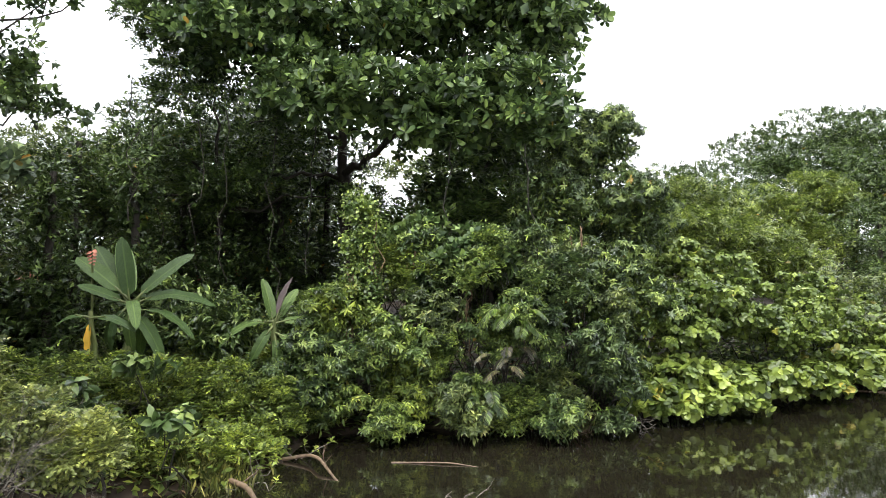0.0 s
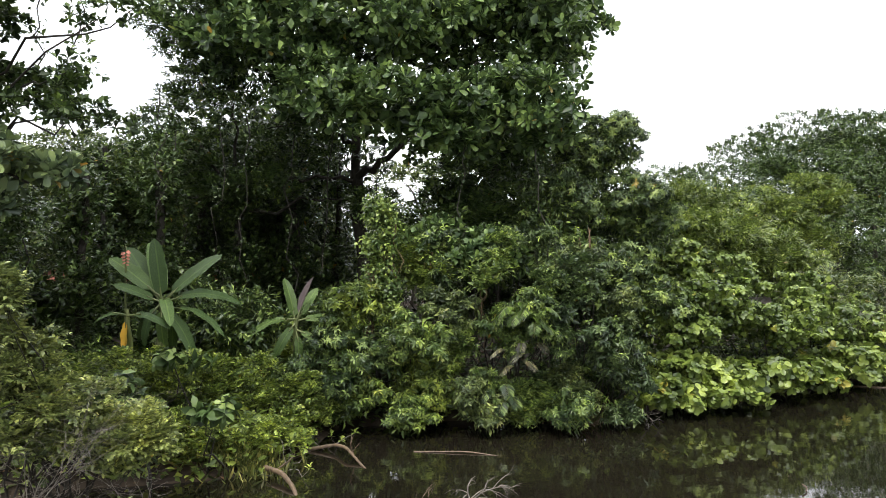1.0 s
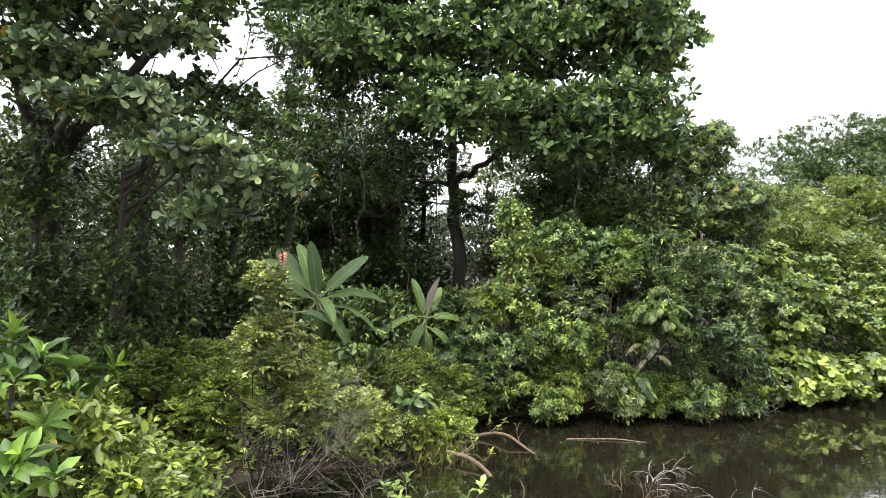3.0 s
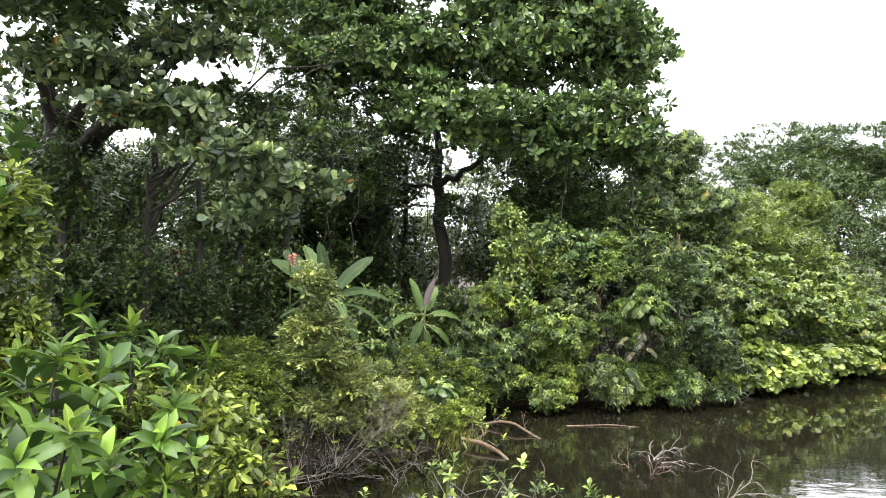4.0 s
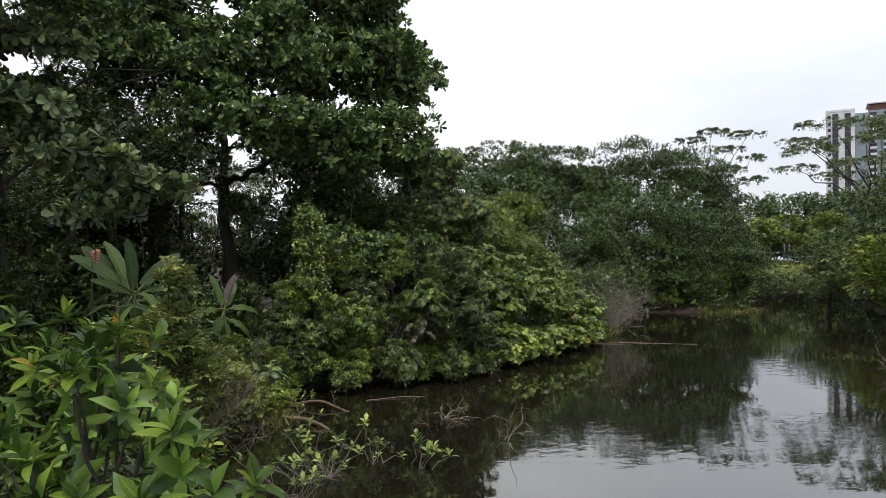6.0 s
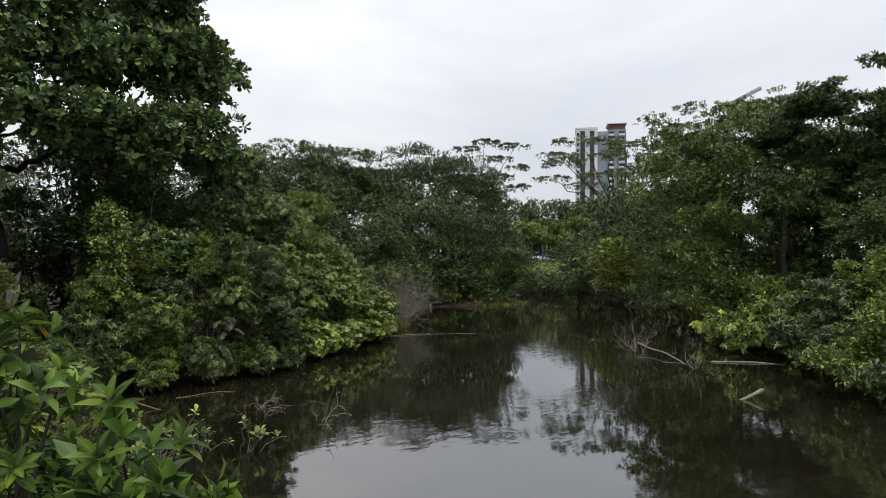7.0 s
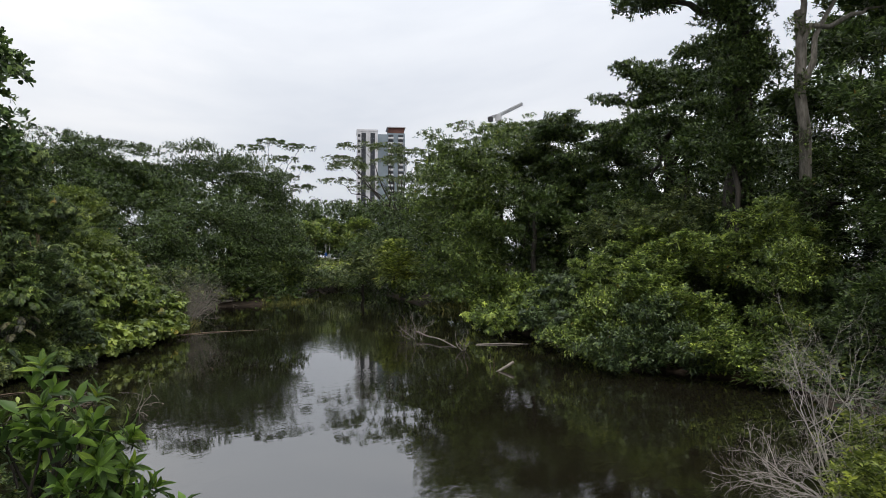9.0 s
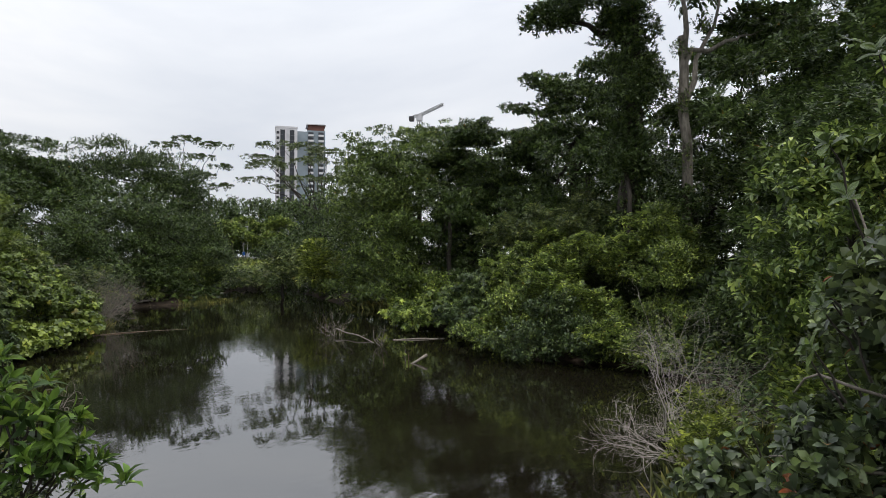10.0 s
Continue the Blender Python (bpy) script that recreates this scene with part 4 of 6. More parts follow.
plant("vine_tree", "tall trunk thickly wrapped in dark creepers", "tree", at(16.5, -5.7),
      [(15.9, -5.4, 2.0, 1.8, 1.6, 1.6), (16.5, -5.7, 4.5, 1.6, 1.6, 2.2), (16.5, -5.7, 7.5, 1.65, 1.65, 2.4), (16.3, -5.6, 10.5, 1.65, 1.65, 2.4), (16.3, -5.4, 13, 1.65, 1.65, 1.8), (15.8, -2.6, 13.5, 1.8, 1.8, 0.5), (15.8, -3.6, 14.6, 2.4, 2.4, 0.6)],
      9000, "droop", 0.14, 9, LEAF1, 0.6, M_DARK, trunk=(16.4, -5.6, 14.5, 0.45, 0.3), limbs=6, per=30, flat=1.0, low=0.14, high=0.3)
plant("albizia_tree", "tall pale-trunked albizia with a sparse high crown", "tree", at(16.2, -8.0),
      [(17.5, -9.5, 15.2, 3.4, 3.0, 0.7), (15.5, -7.5, 16.5, 3, 3, 0.7), (19, -11, 13.4, 2.6, 2.4, 0.5)],
      1700, "pinnate", 0.28, 10, LEAF2, 0.4, M_RAIN, trunk=(16.0, -7.6, 12.5, 0.24, 0.17), limbs=3, bark=M_PALE, per=30, flat=0.3, fill=0.05)
plant("albizia_tree", "sparse umbrella-crowned albizia behind the vine tree", "tree", at(31, -12),
      [(29, -11, 14.4, 4, 3.4, 0.6), (33, -13, 17, 4, 3.4, 0.6), (28.5, -9.5, 11.6, 3.4, 3, 0.5), (32, -15, 13.2, 3.6, 3.2, 0.6)],
      1800, "pinnate", 0.34, 10, LEAF2, 0.4, M_RAIN, trunk=(31, -12, 11, 0.35, 0.2), limbs=4, bark=M_BARK, per=32, flat=0.28, fill=0.05)
plant("forest_tree", "dark fine-leaved forest tree above the shrubs", "tree", at(11.5, -12),
      [(12.2, -11, 8.4, 3.0, 2.6, 1.4), (15, -12.5, 10.6, 3.2, 3, 1.6), (9, -12.5, 6.6, 2.8, 2.6, 1.6), (11, -10, 4.2, 2.6, 2.2, 2.4), (8.4, -11, 3.2, 2.4, 2.0, 2.2), (11.5, -14, 12.5, 3.5, 3, 1.6)],
      4800, "pinnate", 0.2, 12, LEAF1, 0.42, M_DARK, trunk=(11.5, -12, 7.5, 0.25, 0.15), limbs=4, per=9, pads=(60, 1.2), flat=0.5, fill=0.35, low=0.28, high=0.6)
plant("forest_tree", "dark leafy tree between the tall trunks", "tree", at(23, -9),
      [(22.5, -8.5, 4.5, 2.8, 2.6, 2.6), (24, -10.5, 7.5, 3.0, 2.8, 1.8), (21, -11.5, 5.5, 2.8, 2.6, 2.6), (20.5, -8, 3.0, 2.4, 2.2, 2.4)],
      1700, "pinnate", 0.28, 10, LEAF2, 0.28, M_RAIN, trunk=(23, -9.2, 6.5, 0.2, 0.12), limbs=3, per=30, flat=0.45, low=0.18, high=0.36)
plant("forest_tree", "dark shaded forest tree near the water", "tree", at(7, -10.6),
      [(6.6, -10, 2.8, 2.2, 1.6, 2.2), (4.0, -10.4, 3.2, 2.2, 1.8, 2.4), (8.8, -9, 2.0, 1.8, 1.6, 1.8), (5.4, -11.5, 6, 3, 2.4, 2.2), (1.5, -12, 6.5, 3, 2.4, 2.6)],
      4200, "twig", 0.15, 9, LEAF1, 0.55, M_DARK, trunk=(6.5, -10.8, 5, 0.2, 0.12), limbs=3, per=28, fill=0.3)
plant("bank_tree", "small tree with bright yellow-green drooping leaves", "tree", at(0.4, -9.6),
      [(-0.2, -9.0, 4.6, 1.2, 1.2, 0.9), (0.6, -10.2, 4.8, 1.2, 1.2, 0.9), (-1.0, -9.4, 3.2, 1.2, 1.1, 1.1), (0.6, -9.0, 2.4, 1.4, 1.2, 1.3), (-1.6, -10.4, 5.4, 1.2, 1.2, 0.8)],
      2100, "droop", 0.15, 7, LEAF4, 0.42, M_LIGHT, trunk=(0.2, -9.6, 4.2, 0.1, 0.06), limbs=5, per=9, pads=(50, 0.5, 0.55, 0.8), fill=0.4, low=0.26, high=0.5)


def spread_copies(kinds, spots):
    """Copies of a few trees at other spots, turned and scaled."""
    for k, (x, y, scale) in enumerate(spots):
        turn = Matrix.Translation((x, y, gz(x, y))) @ Matrix.Rotation(rng.uniform(0, 6.28), 4, "Z") @ Matrix.Diagonal((scale, scale, scale, 1))
        copy_thing(kinds[k % len(kinds)], turn)


EDGE = []
for cx, cy, h in ((17, 40, 7.5), (26, 3, 6.5), (33, 7, 7.5), (27, 33, 6)):
    EDGE.append(plant("forest_tree", "dark leafy tree filling the woodland edge", "tree", at(cx, cy),
                      [(cx, cy, h, 2.8, 2.6, 1.8), (cx - 1.2, cy - 0.6, h * 0.6, 2.8, 2.4, 2.2), (cx + 1.2, cy + 0.4, h * 0.3, 2.8, 2.4, 2.2)],
                      1150, "twig", 0.18, 9, LEAF1, 0.6, M_RAIN, trunk=(cx, cy, h, 0.2, 0.12), limbs=2, per=9, pads=(34, 1.15), fill=0.22, flat=0.5, low=0.28, high=0.6, group="woodland edge trees"))
spread_copies(EDGE, ((24, 40, 1.08), (30, 38, 1.2), (35, 37, 1.05), (40, 38, 0.95), (20.5, 31, 0.7), (31, 0, 1.15), (30, -7, 1.1), (22, -1, 0.8), (36, 13, 1.0), (20, -14, 1.15), (41, 18, 0.95), (27, -15, 1.4),
                     (13, 33, 0.9), (45, 42, 0.9), (38, 24, 0.75), (24, -13, 1.5), (24, 4.6, 0.85), (31, 5, 1.3), (21, -3.4, 1.05), (19.6, -5.6, 0.95), (27, -8.2, 1.5), (23, -6.8, 1.0), (34, 10, 1.2), (45, 23.5, 1.35), (48, 25.5, 1.1), (22, 55, 1.35), (28, 57, 1.6), (35, 53, 1.6), (16, 51, 1.12), (41, 48, 1.5), (33, 0.5, 1.35), (36, -4, 1.5), (34, -10, 1.5), (38, 4, 1.4), (14.5, -17, 1.6), (19, -18.5, 1.75), (9, -16.5, 1.5), (24, -18, 1.7)))
DISTANT = [plant("forest_tree", "distant green tree beyond the street", "tree", at(103, 70),
                 [(103, 70, 9, 4.2, 4.0, 2.6), (101.4, 70.6, 5.4, 4.2, 3.6, 3.2), (104.6, 69.4, 3.2, 4.2, 3.6, 3.2)], 520, "droop", 0.5, 7, LEAF1, 0.6, M_RAIN, trunk=(103, 70, 8, 0.25, 0.15), limbs=2, per=30, flat=0.5, group="distant trees")]
spread_copies(DISTANT, ((100, 74, 1.3), (104, 66, 1.4), (97, 80, 1.25), (108, 60, 1.4), (94, 84, 1.3), (110, 72, 1.5), (106, 78, 1.5), (114, 66, 1.5), (70, 56, 0.6), (62, 30, 0.75), (58, 22, 0.8)))
plant("vine_curtain", "creepers wrapped round the foot of the pale trunk", "creeper", at(16.0, -7.6),
      [(16.0, -7.7, 5.4, 0.7, 0.7, 1.2), (15.9, -7.6, 3.4, 1.1, 1.0, 1.6), (15.6, -8.2, 2.0, 1.4, 1.2, 1.4)], 900, "droop", 0.16, 8, LEAF2, 0.5, M_DARK, stems=3, per=24, flat=1.0)

plant("vine_curtain", "ragged creepers climbing the tall pale trunk", "creeper", at(16.1, -7.9),
      [(16.1, -7.8, 7.4, 0.4, 0.4, 1.2), (16.0, -7.65, 9.6, 0.34, 0.34, 0.8), (16.0, -7.6, 11.8, 0.45, 0.45, 0.6), (16.6, -8.4, 13.0, 0.6, 0.5, 0.5)], 420, "droop", 0.11, 7, LEAF1, 0.6, M_DROOP, per=16, flat=1.1, stems=2)

# ---- left bank: creepers, shaded shrubs, vine curtains ----
for base, blobs, n, mat, size, label in (
        ((-3.6, 12.0), [(-3.3, 12.2, 0.6, 0.9, 0.9, 0.8), (-4.3, 12.4, 1.0, 1.0, 0.9, 0.8), (-3.6, 11.2, 0.35, 0.9, 0.8, 0.45)], 2700, M_VINE, 0.12, "low mound of bright green creeper on the bank"),
        ((-5.6, 11.3), [(-5.4, 11.8, 1.1, 1.2, 1.0, 0.8), (-6.6, 11.4, 1.15, 1.2, 1.1, 0.9), (-4.8, 10.5, 0.45, 1.1, 0.7, 0.6), (-5.6, 10.4, 0.7, 1.0, 0.8, 0.7)], 3400, M_VINE, 0.13, "creeper-covered thicket sloping to the water"),
        ((-8.2, 10.8), [(-8.0, 11.0, 1.2, 1.3, 1.1, 1.0), (-9.4, 10.4, 1.3, 1.3, 1.2, 1.1), (-7.4, 10.0, 0.9, 1.0, 0.9, 0.9)], 2600, M_VINE, 0.15, "leafy green thicket on the bank")):
    plant("creeper_thicket", label, "shrub", at(*base), blobs, n, "twig", size * 0.62, 8, LEAF2, 0.5, mat, stems=5, per=34, low=0.12, high=0.28, lo=0.5, fill=0.12, shoots=50)
for base, blobs, n, mat, size, label in (
        ((-9.6, 14.6), [(-9.6, 14.4, 2.0, 1.5, 1.1, 1.2), (-11.2, 14.2, 2.4, 1.4, 1.1, 1.3)], 620, M_DARK, 0.28, "dark shrub with broad drooping leaves"),
        ((-5.2, 15.6), [(-5.2, 15.4, 1.8, 1.5, 0.9, 1.0), (-6.8, 15.8, 1.9, 1.4, 0.9, 1.2), (-3.4, 16.2, 1.7, 1.3, 0.9, 1.1)], 900, M_BANK, 0.2, "shaded green undergrowth behind the banana plants"),
        ((-2.6, 15.0), [(-2.6, 14.8, 0.9, 0.9, 0.8, 1.0), (-4.0, 13.8, 0.7, 1.2, 0.8, 0.8)], 600, M_DARK, 0.17, "shaded low undergrowth on the bank")):
    plant("undergrowth_shrub", label, "shrub", at(*base), blobs, n, "droop", size, 8, LEAF2, 0.36, mat, stems=4, per=20, fill=0.4)
for base, blobs, n in (((-4.0, 9.9), [(-3.95, 9.5, 1.2, 0.5, 0.35, 0.22)], 16), ((-6.0, 10.2), [(-5.7, 9.7, 1.6, 0.6, 0.4, 0.3), (-5.2, 9.6, 1.3, 0.4, 0.3, 0.2)], 24), ((-5.2, 11.4), [(-5.0, 10.9, 1.7, 0.6, 0.5, 0.25)], 16)):
    plant("broad_leaf_sapling", "young broad-leaved sapling above the creepers", "shrub", at(*base), blobs, n, "whorl", 0.24, 7, OVAL, 0.5, M_BANK, stems=2, per=8, fill=0.0, group="broad-leaf saplings")
plant("bank_tree", "mid-green small-leaved tree hung with creepers", "tree", at(-13.5, 18.5),
      [(-13, 18, 5.4, 2.2, 1.8, 1.6), (-11, 18.4, 6.2, 2.0, 1.8, 1.2), (-15.5, 18, 5.6, 2.2, 1.8, 1.6), (-12.4, 17, 3.4, 2.0, 1.5, 1.6), (-9.6, 18.4, 5.2, 1.8, 1.4, 1.6)],
      4000, "twig", 0.13, 8, LEAF1, 0.6, M_OLIVE, trunk=(-13.2, 18.2, 5.2, 0.15, 0.09), limbs=4, per=26, fill=0.4)
# Creeper leaves take the dark colour that stands for shade between the trunks.
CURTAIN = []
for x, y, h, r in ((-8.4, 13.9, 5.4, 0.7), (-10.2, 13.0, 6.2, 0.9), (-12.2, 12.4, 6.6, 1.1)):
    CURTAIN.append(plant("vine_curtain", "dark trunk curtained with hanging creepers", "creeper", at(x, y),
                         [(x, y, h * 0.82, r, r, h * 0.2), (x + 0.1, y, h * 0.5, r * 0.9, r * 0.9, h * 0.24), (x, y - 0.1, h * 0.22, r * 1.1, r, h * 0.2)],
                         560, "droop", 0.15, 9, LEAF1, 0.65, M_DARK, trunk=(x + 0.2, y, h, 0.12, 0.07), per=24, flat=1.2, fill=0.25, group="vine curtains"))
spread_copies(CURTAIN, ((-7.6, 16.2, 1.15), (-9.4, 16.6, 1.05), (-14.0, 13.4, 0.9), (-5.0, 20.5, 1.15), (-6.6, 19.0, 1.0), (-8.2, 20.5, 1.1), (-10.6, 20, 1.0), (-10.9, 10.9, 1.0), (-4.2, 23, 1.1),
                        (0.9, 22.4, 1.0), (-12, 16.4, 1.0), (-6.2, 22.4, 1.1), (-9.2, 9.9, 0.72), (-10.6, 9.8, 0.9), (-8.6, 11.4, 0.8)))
plant("vine_curtain", "near trunk wrapped in yellow-green creeper", "creeper", at(-8.85, 4.5),
      [(-8.75, 4.5, 3.75, 0.46, 0.46, 0.8), (-8.75, 4.5, 2.7, 0.56, 0.55, 1.0), (-8.9, 4.5, 1.4, 0.7, 0.7, 1.0)],
      1300, "droop", 0.115, 7, LEAF4, 0.5, M_YELLOW, trunk=(-8.8, 4.5, 4.4, 0.1, 0.06), per=26, flat=1.1, fill=0.4)
plant("cone_shrub", "tangled olive shrub tapering to a creeper-covered tip", "shrub", at(-6.0, 8.8),
      [(-5.78, 7.3, 3.1, 0.33, 0.33, 0.5), (-5.75, 7.6, 2.3, 0.62, 0.6, 0.7), (-5.45, 8.0, 1.4, 0.95, 0.8, 0.75), (-4.85, 8.4, 1.0, 0.9, 0.7, 0.65)],
      3400, "twig", 0.078, 8, LEAF2, 0.5, M_CONE, stems=22, per=26, low=0.16, high=0.34, lo=0.35, fill=0.25)
plant("bank_shrub", "yellow-green leafy bush over the water edge", "shrub", at(-6.5, 4.6),
      [(-6.4, 4.3, 1.8, 0.55, 0.6, 0.55), (-6.3, 4.1, 0.9, 0.6, 0.65, 0.75), (-7.1, 4.7, 1.5, 0.65, 0.7, 0.8)],
      620, "droop", 0.13, 6, LEAF4, 0.46, M_YELLOW, stems=6, per=9, pads=(22, 0.32, 0.6), fill=0.1, low=0.24, high=0.5)
plant("bank_shrub", "bright small-leaved bush under the rosette shrubs", "shrub", at(-7.2, 2.6),
      [(-7.4, 4.2, 1.3, 1.2, 1.1, 1.1), (-6.9, 2.4, 0.9, 1.2, 1.2, 0.9), (-6.2, 0.9, 0.7, 0.8, 0.9, 0.7), (-8.6, 2.4, 1.4, 1.3, 1.2, 1.2), (-7.6, 0.6, 1.0, 1.0, 1.0, 0.9)],
      3300, "twig", 0.08, 8, LEAF2, 0.45, M_BANK, stems=8, per=24, fill=0.3, low=0.16, high=0.34)

# ---- dark wall of forest behind, its shade put into the leaf colour ----
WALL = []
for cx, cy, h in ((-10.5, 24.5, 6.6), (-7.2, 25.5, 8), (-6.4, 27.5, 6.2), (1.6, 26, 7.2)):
    WALL.append(plant("forest_tree", "creeper-hung forest tree, coloured dark for the shade", "tree", at(cx, cy),
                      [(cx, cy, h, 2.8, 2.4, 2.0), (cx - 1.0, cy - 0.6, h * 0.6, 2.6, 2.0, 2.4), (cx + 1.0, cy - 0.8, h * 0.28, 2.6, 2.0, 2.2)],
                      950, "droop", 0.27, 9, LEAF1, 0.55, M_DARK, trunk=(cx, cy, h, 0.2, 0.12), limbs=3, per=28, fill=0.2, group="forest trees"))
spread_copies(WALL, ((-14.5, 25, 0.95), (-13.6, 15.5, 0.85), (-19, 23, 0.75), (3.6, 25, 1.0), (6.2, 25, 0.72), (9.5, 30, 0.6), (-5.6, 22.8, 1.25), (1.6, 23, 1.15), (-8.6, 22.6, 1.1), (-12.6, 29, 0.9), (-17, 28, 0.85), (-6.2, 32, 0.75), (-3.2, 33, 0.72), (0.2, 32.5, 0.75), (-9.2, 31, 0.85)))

# ---- large leaves as pieces of their own ----
def big_leaf(name, mat, w, droop, fold, rows=7, tip=1.0, wave=0.0, blunt=0.8):
    """A leaf one metre long with a raised midrib, curved and folded."""
    s = np.linspace(0, 1, rows)
    half = 0.5 * w * np.sin(np.clip(s * 0.93 + 0.07, 0, 1) ** tip * math.pi) ** blunt
    half[0], half[-1] = 0.006, 0.004
    z = -droop * s ** 2
    cols = np.array([-1, -0.5, 0, 0.5, 1.0])
    v = np.zeros((rows, 5, 3))
    v[:, :, 0] = s[:, None] * (1 - 0.25 * droop * s[:, None])
    v[:, :, 1] = half[:, None] * cols
    v[:, :, 2] = z[:, None] + np.abs(cols)[None] ** 1.5 * half[:, None] * fold + wave * np.sin(s * 19)[:, None] * (np.abs(cols) > 0.9)[None] * half[:, None]
    uv = np.stack([np.broadcast_to(cols * 0.5 + 0.5, (rows, 5)), s[:, None] * 6 - np.abs(cols)[None] * 0.8], -1).reshape(-1, 2)
    i, j = np.meshgrid(np.arange(rows - 1), np.arange(4), indexing="ij")
    q = np.stack([i * 5 + j, i * 5 + j + 1, (i + 1) * 5 + j + 1, (i + 1) * 5 + j], -1).reshape(-1, 4)
    return raw_mesh(name, v.reshape(-1, 3), q, mat, uv=uv, smooth=True)


def leaf_matrix(base, d, n, size):
    d = Vector(d).normalized()
    side = Vector(n).cross(d).normalized()
    up = d.cross(side)
    m = Matrix((d, side, up)).transposed().to_4x4() @ Matrix.Diagonal((size, size, size, 1))
    return Matrix.Translation(base) @ m


def leafy_tip(shrub, p, out, size, count, meshes, steep=55, mat=None, stalk=0.5, name="branch_tip"):
    """A twig that ends in a rosette; every leaf hangs on the twig."""
    base = np.asarray(shrub.location)
    p, out = np.asarray(p, float), unit(np.asarray(out, float))
    start = p - out * stalk - np.array([0, 0, 0.15])
    v, f = tube_arrays(bent(start, p, 5, 0, 0.05) - base, np.linspace(0.014, 0.006, 5), 5)
    twig = part(name, raw_mesh(name, v, f, mat or M_BARK, smooth=True), shrub)
    b, d, n = sprig_leaves("rosette", p[None], out[None], size, count)
    for i in range(count):
        grow = size * rng.uniform(0.75, 1.15) * (1.0 - 0.35 * i / count)
        leaf = new("leaf", meshes[int(rng.integers(len(meshes)))])
        leaf.parent = twig
        leaf.matrix_local = leaf_matrix(b[i] - base, d[i], n[i], grow)


M_NONI_LOW = leaf_mat("lower_rosette_leaf", (0.036, 0.086, 0.014), (0.064, 0.138, 0.02), (0.15, 0.26, 0.038), rough=0.45, gloss=0.35, odd=(0.5, 0.3, 0.03), odd_at=0.996)
NONI = [big_leaf("leaf", M_NONI, w, dr, fo, wave=0.05) for w, dr, fo in ((0.33, 0.22, 0.35), (0.30, 0.38, 0.25), (0.36, 0.12, 0.45))]
ALMOND = [big_leaf("leaf", M_ALMOND_NEAR, w, dr, fo, tip=1.35, wave=0.04) for w, dr, fo in ((0.58, 0.16, 0.3), (0.52, 0.3, 0.2), (0.62, 0.05, 0.4))]

ROSETTES = (((-7.4, 4.2), ((-7.9, 4.7, 3.05), (-7.2, 4.2, 2.85), (-8.1, 4.0, 2.6), (-7.4, 3.4, 2.45), (-6.7, 3.8, 2.2), (-6.7, 4.9, 2.5), (-8.5, 4.9, 2.9), (-7.0, 3.0, 2.05), (-8.3, 3.2, 2.3), (-7.6, 4.4, 2.3), (-6.9, 4.5, 2.0), (-8.0, 3.5, 1.9), (-7.5, 3.0, 1.7), (-6.8, 3.4, 1.6), (-7.9, 4.3, 1.9), (-8.6, 4.0, 2.4))),
            ((-6.9, 1.8), ((-6.75, 1.8, 2.95), (-7.05, 1.6, 2.7), (-6.55, 1.5, 2.55), (-6.9, 2.3, 2.65), (-6.8, 2.2, 2.2), (-7.3, 1.5, 2.1), (-6.4, 1.7, 1.85), (-7.7, 2.4, 2.25), (-7.0, 0.9, 1.95), (-6.5, 3.0, 1.8))),
            ((-6.3, 0.6), ((-6.47, 0.48, 2.42), (-6.04, 0.33, 2.06), (-6.3, 0.15, 1.85), (-6.65, 0.2, 2.1), (-5.85, 0.1, 1.6), (-6.2, 0.65, 1.7), (-6.0, -0.1, 1.4), (-6.4, -0.2, 1.55), (-5.75, 0.45, 1.5), (-6.0, 1.2, 1.6), (-6.6, 0.9, 1.9), (-5.8, -0.2, 1.15))),
            ((-9.0, 4.35), ((-8.35, 3.8, 4.85), (-8.55, 4.0, 4.4))))
for base, tips in ROSETTES:
    shrub = thing("rosette_shrub", at(*base), "shrub with long glossy bright green leaves in rosettes", "shrub", "rosette shrubs")
    for x, y, z in tips:
        limb("stem", (base[0] + rng.normal() * 0.15, base[1] + rng.normal() * 0.15, shrub.location.z), (x, y, z - 0.15), 0.022, 0.012, shrub, M_BARK, steps=6, sides=6)
        away = np.array([x - base[0], y - base[1], 1.1])
        leafy_tip(shrub, (x, y, z), away + rng.normal(size=3) * 0.2, 0.31 if base[1] > 4 else 0.28, 12, NONI)

    (v, f), _ = foliage([(x, y, z - 0.35, 0.38, 0.38, 0.28) for x, y, z in tips], 4 * len(tips), "rosette", 0.27, 8, OVAL, 0.36, per=6, fill=0.1, flat=0.6)
    part("lower_foliage", raw_mesh("lower_foliage", v - np.array(shrub.location), f, M_NONI_LOW), shrub)["kind"] = "stuff"

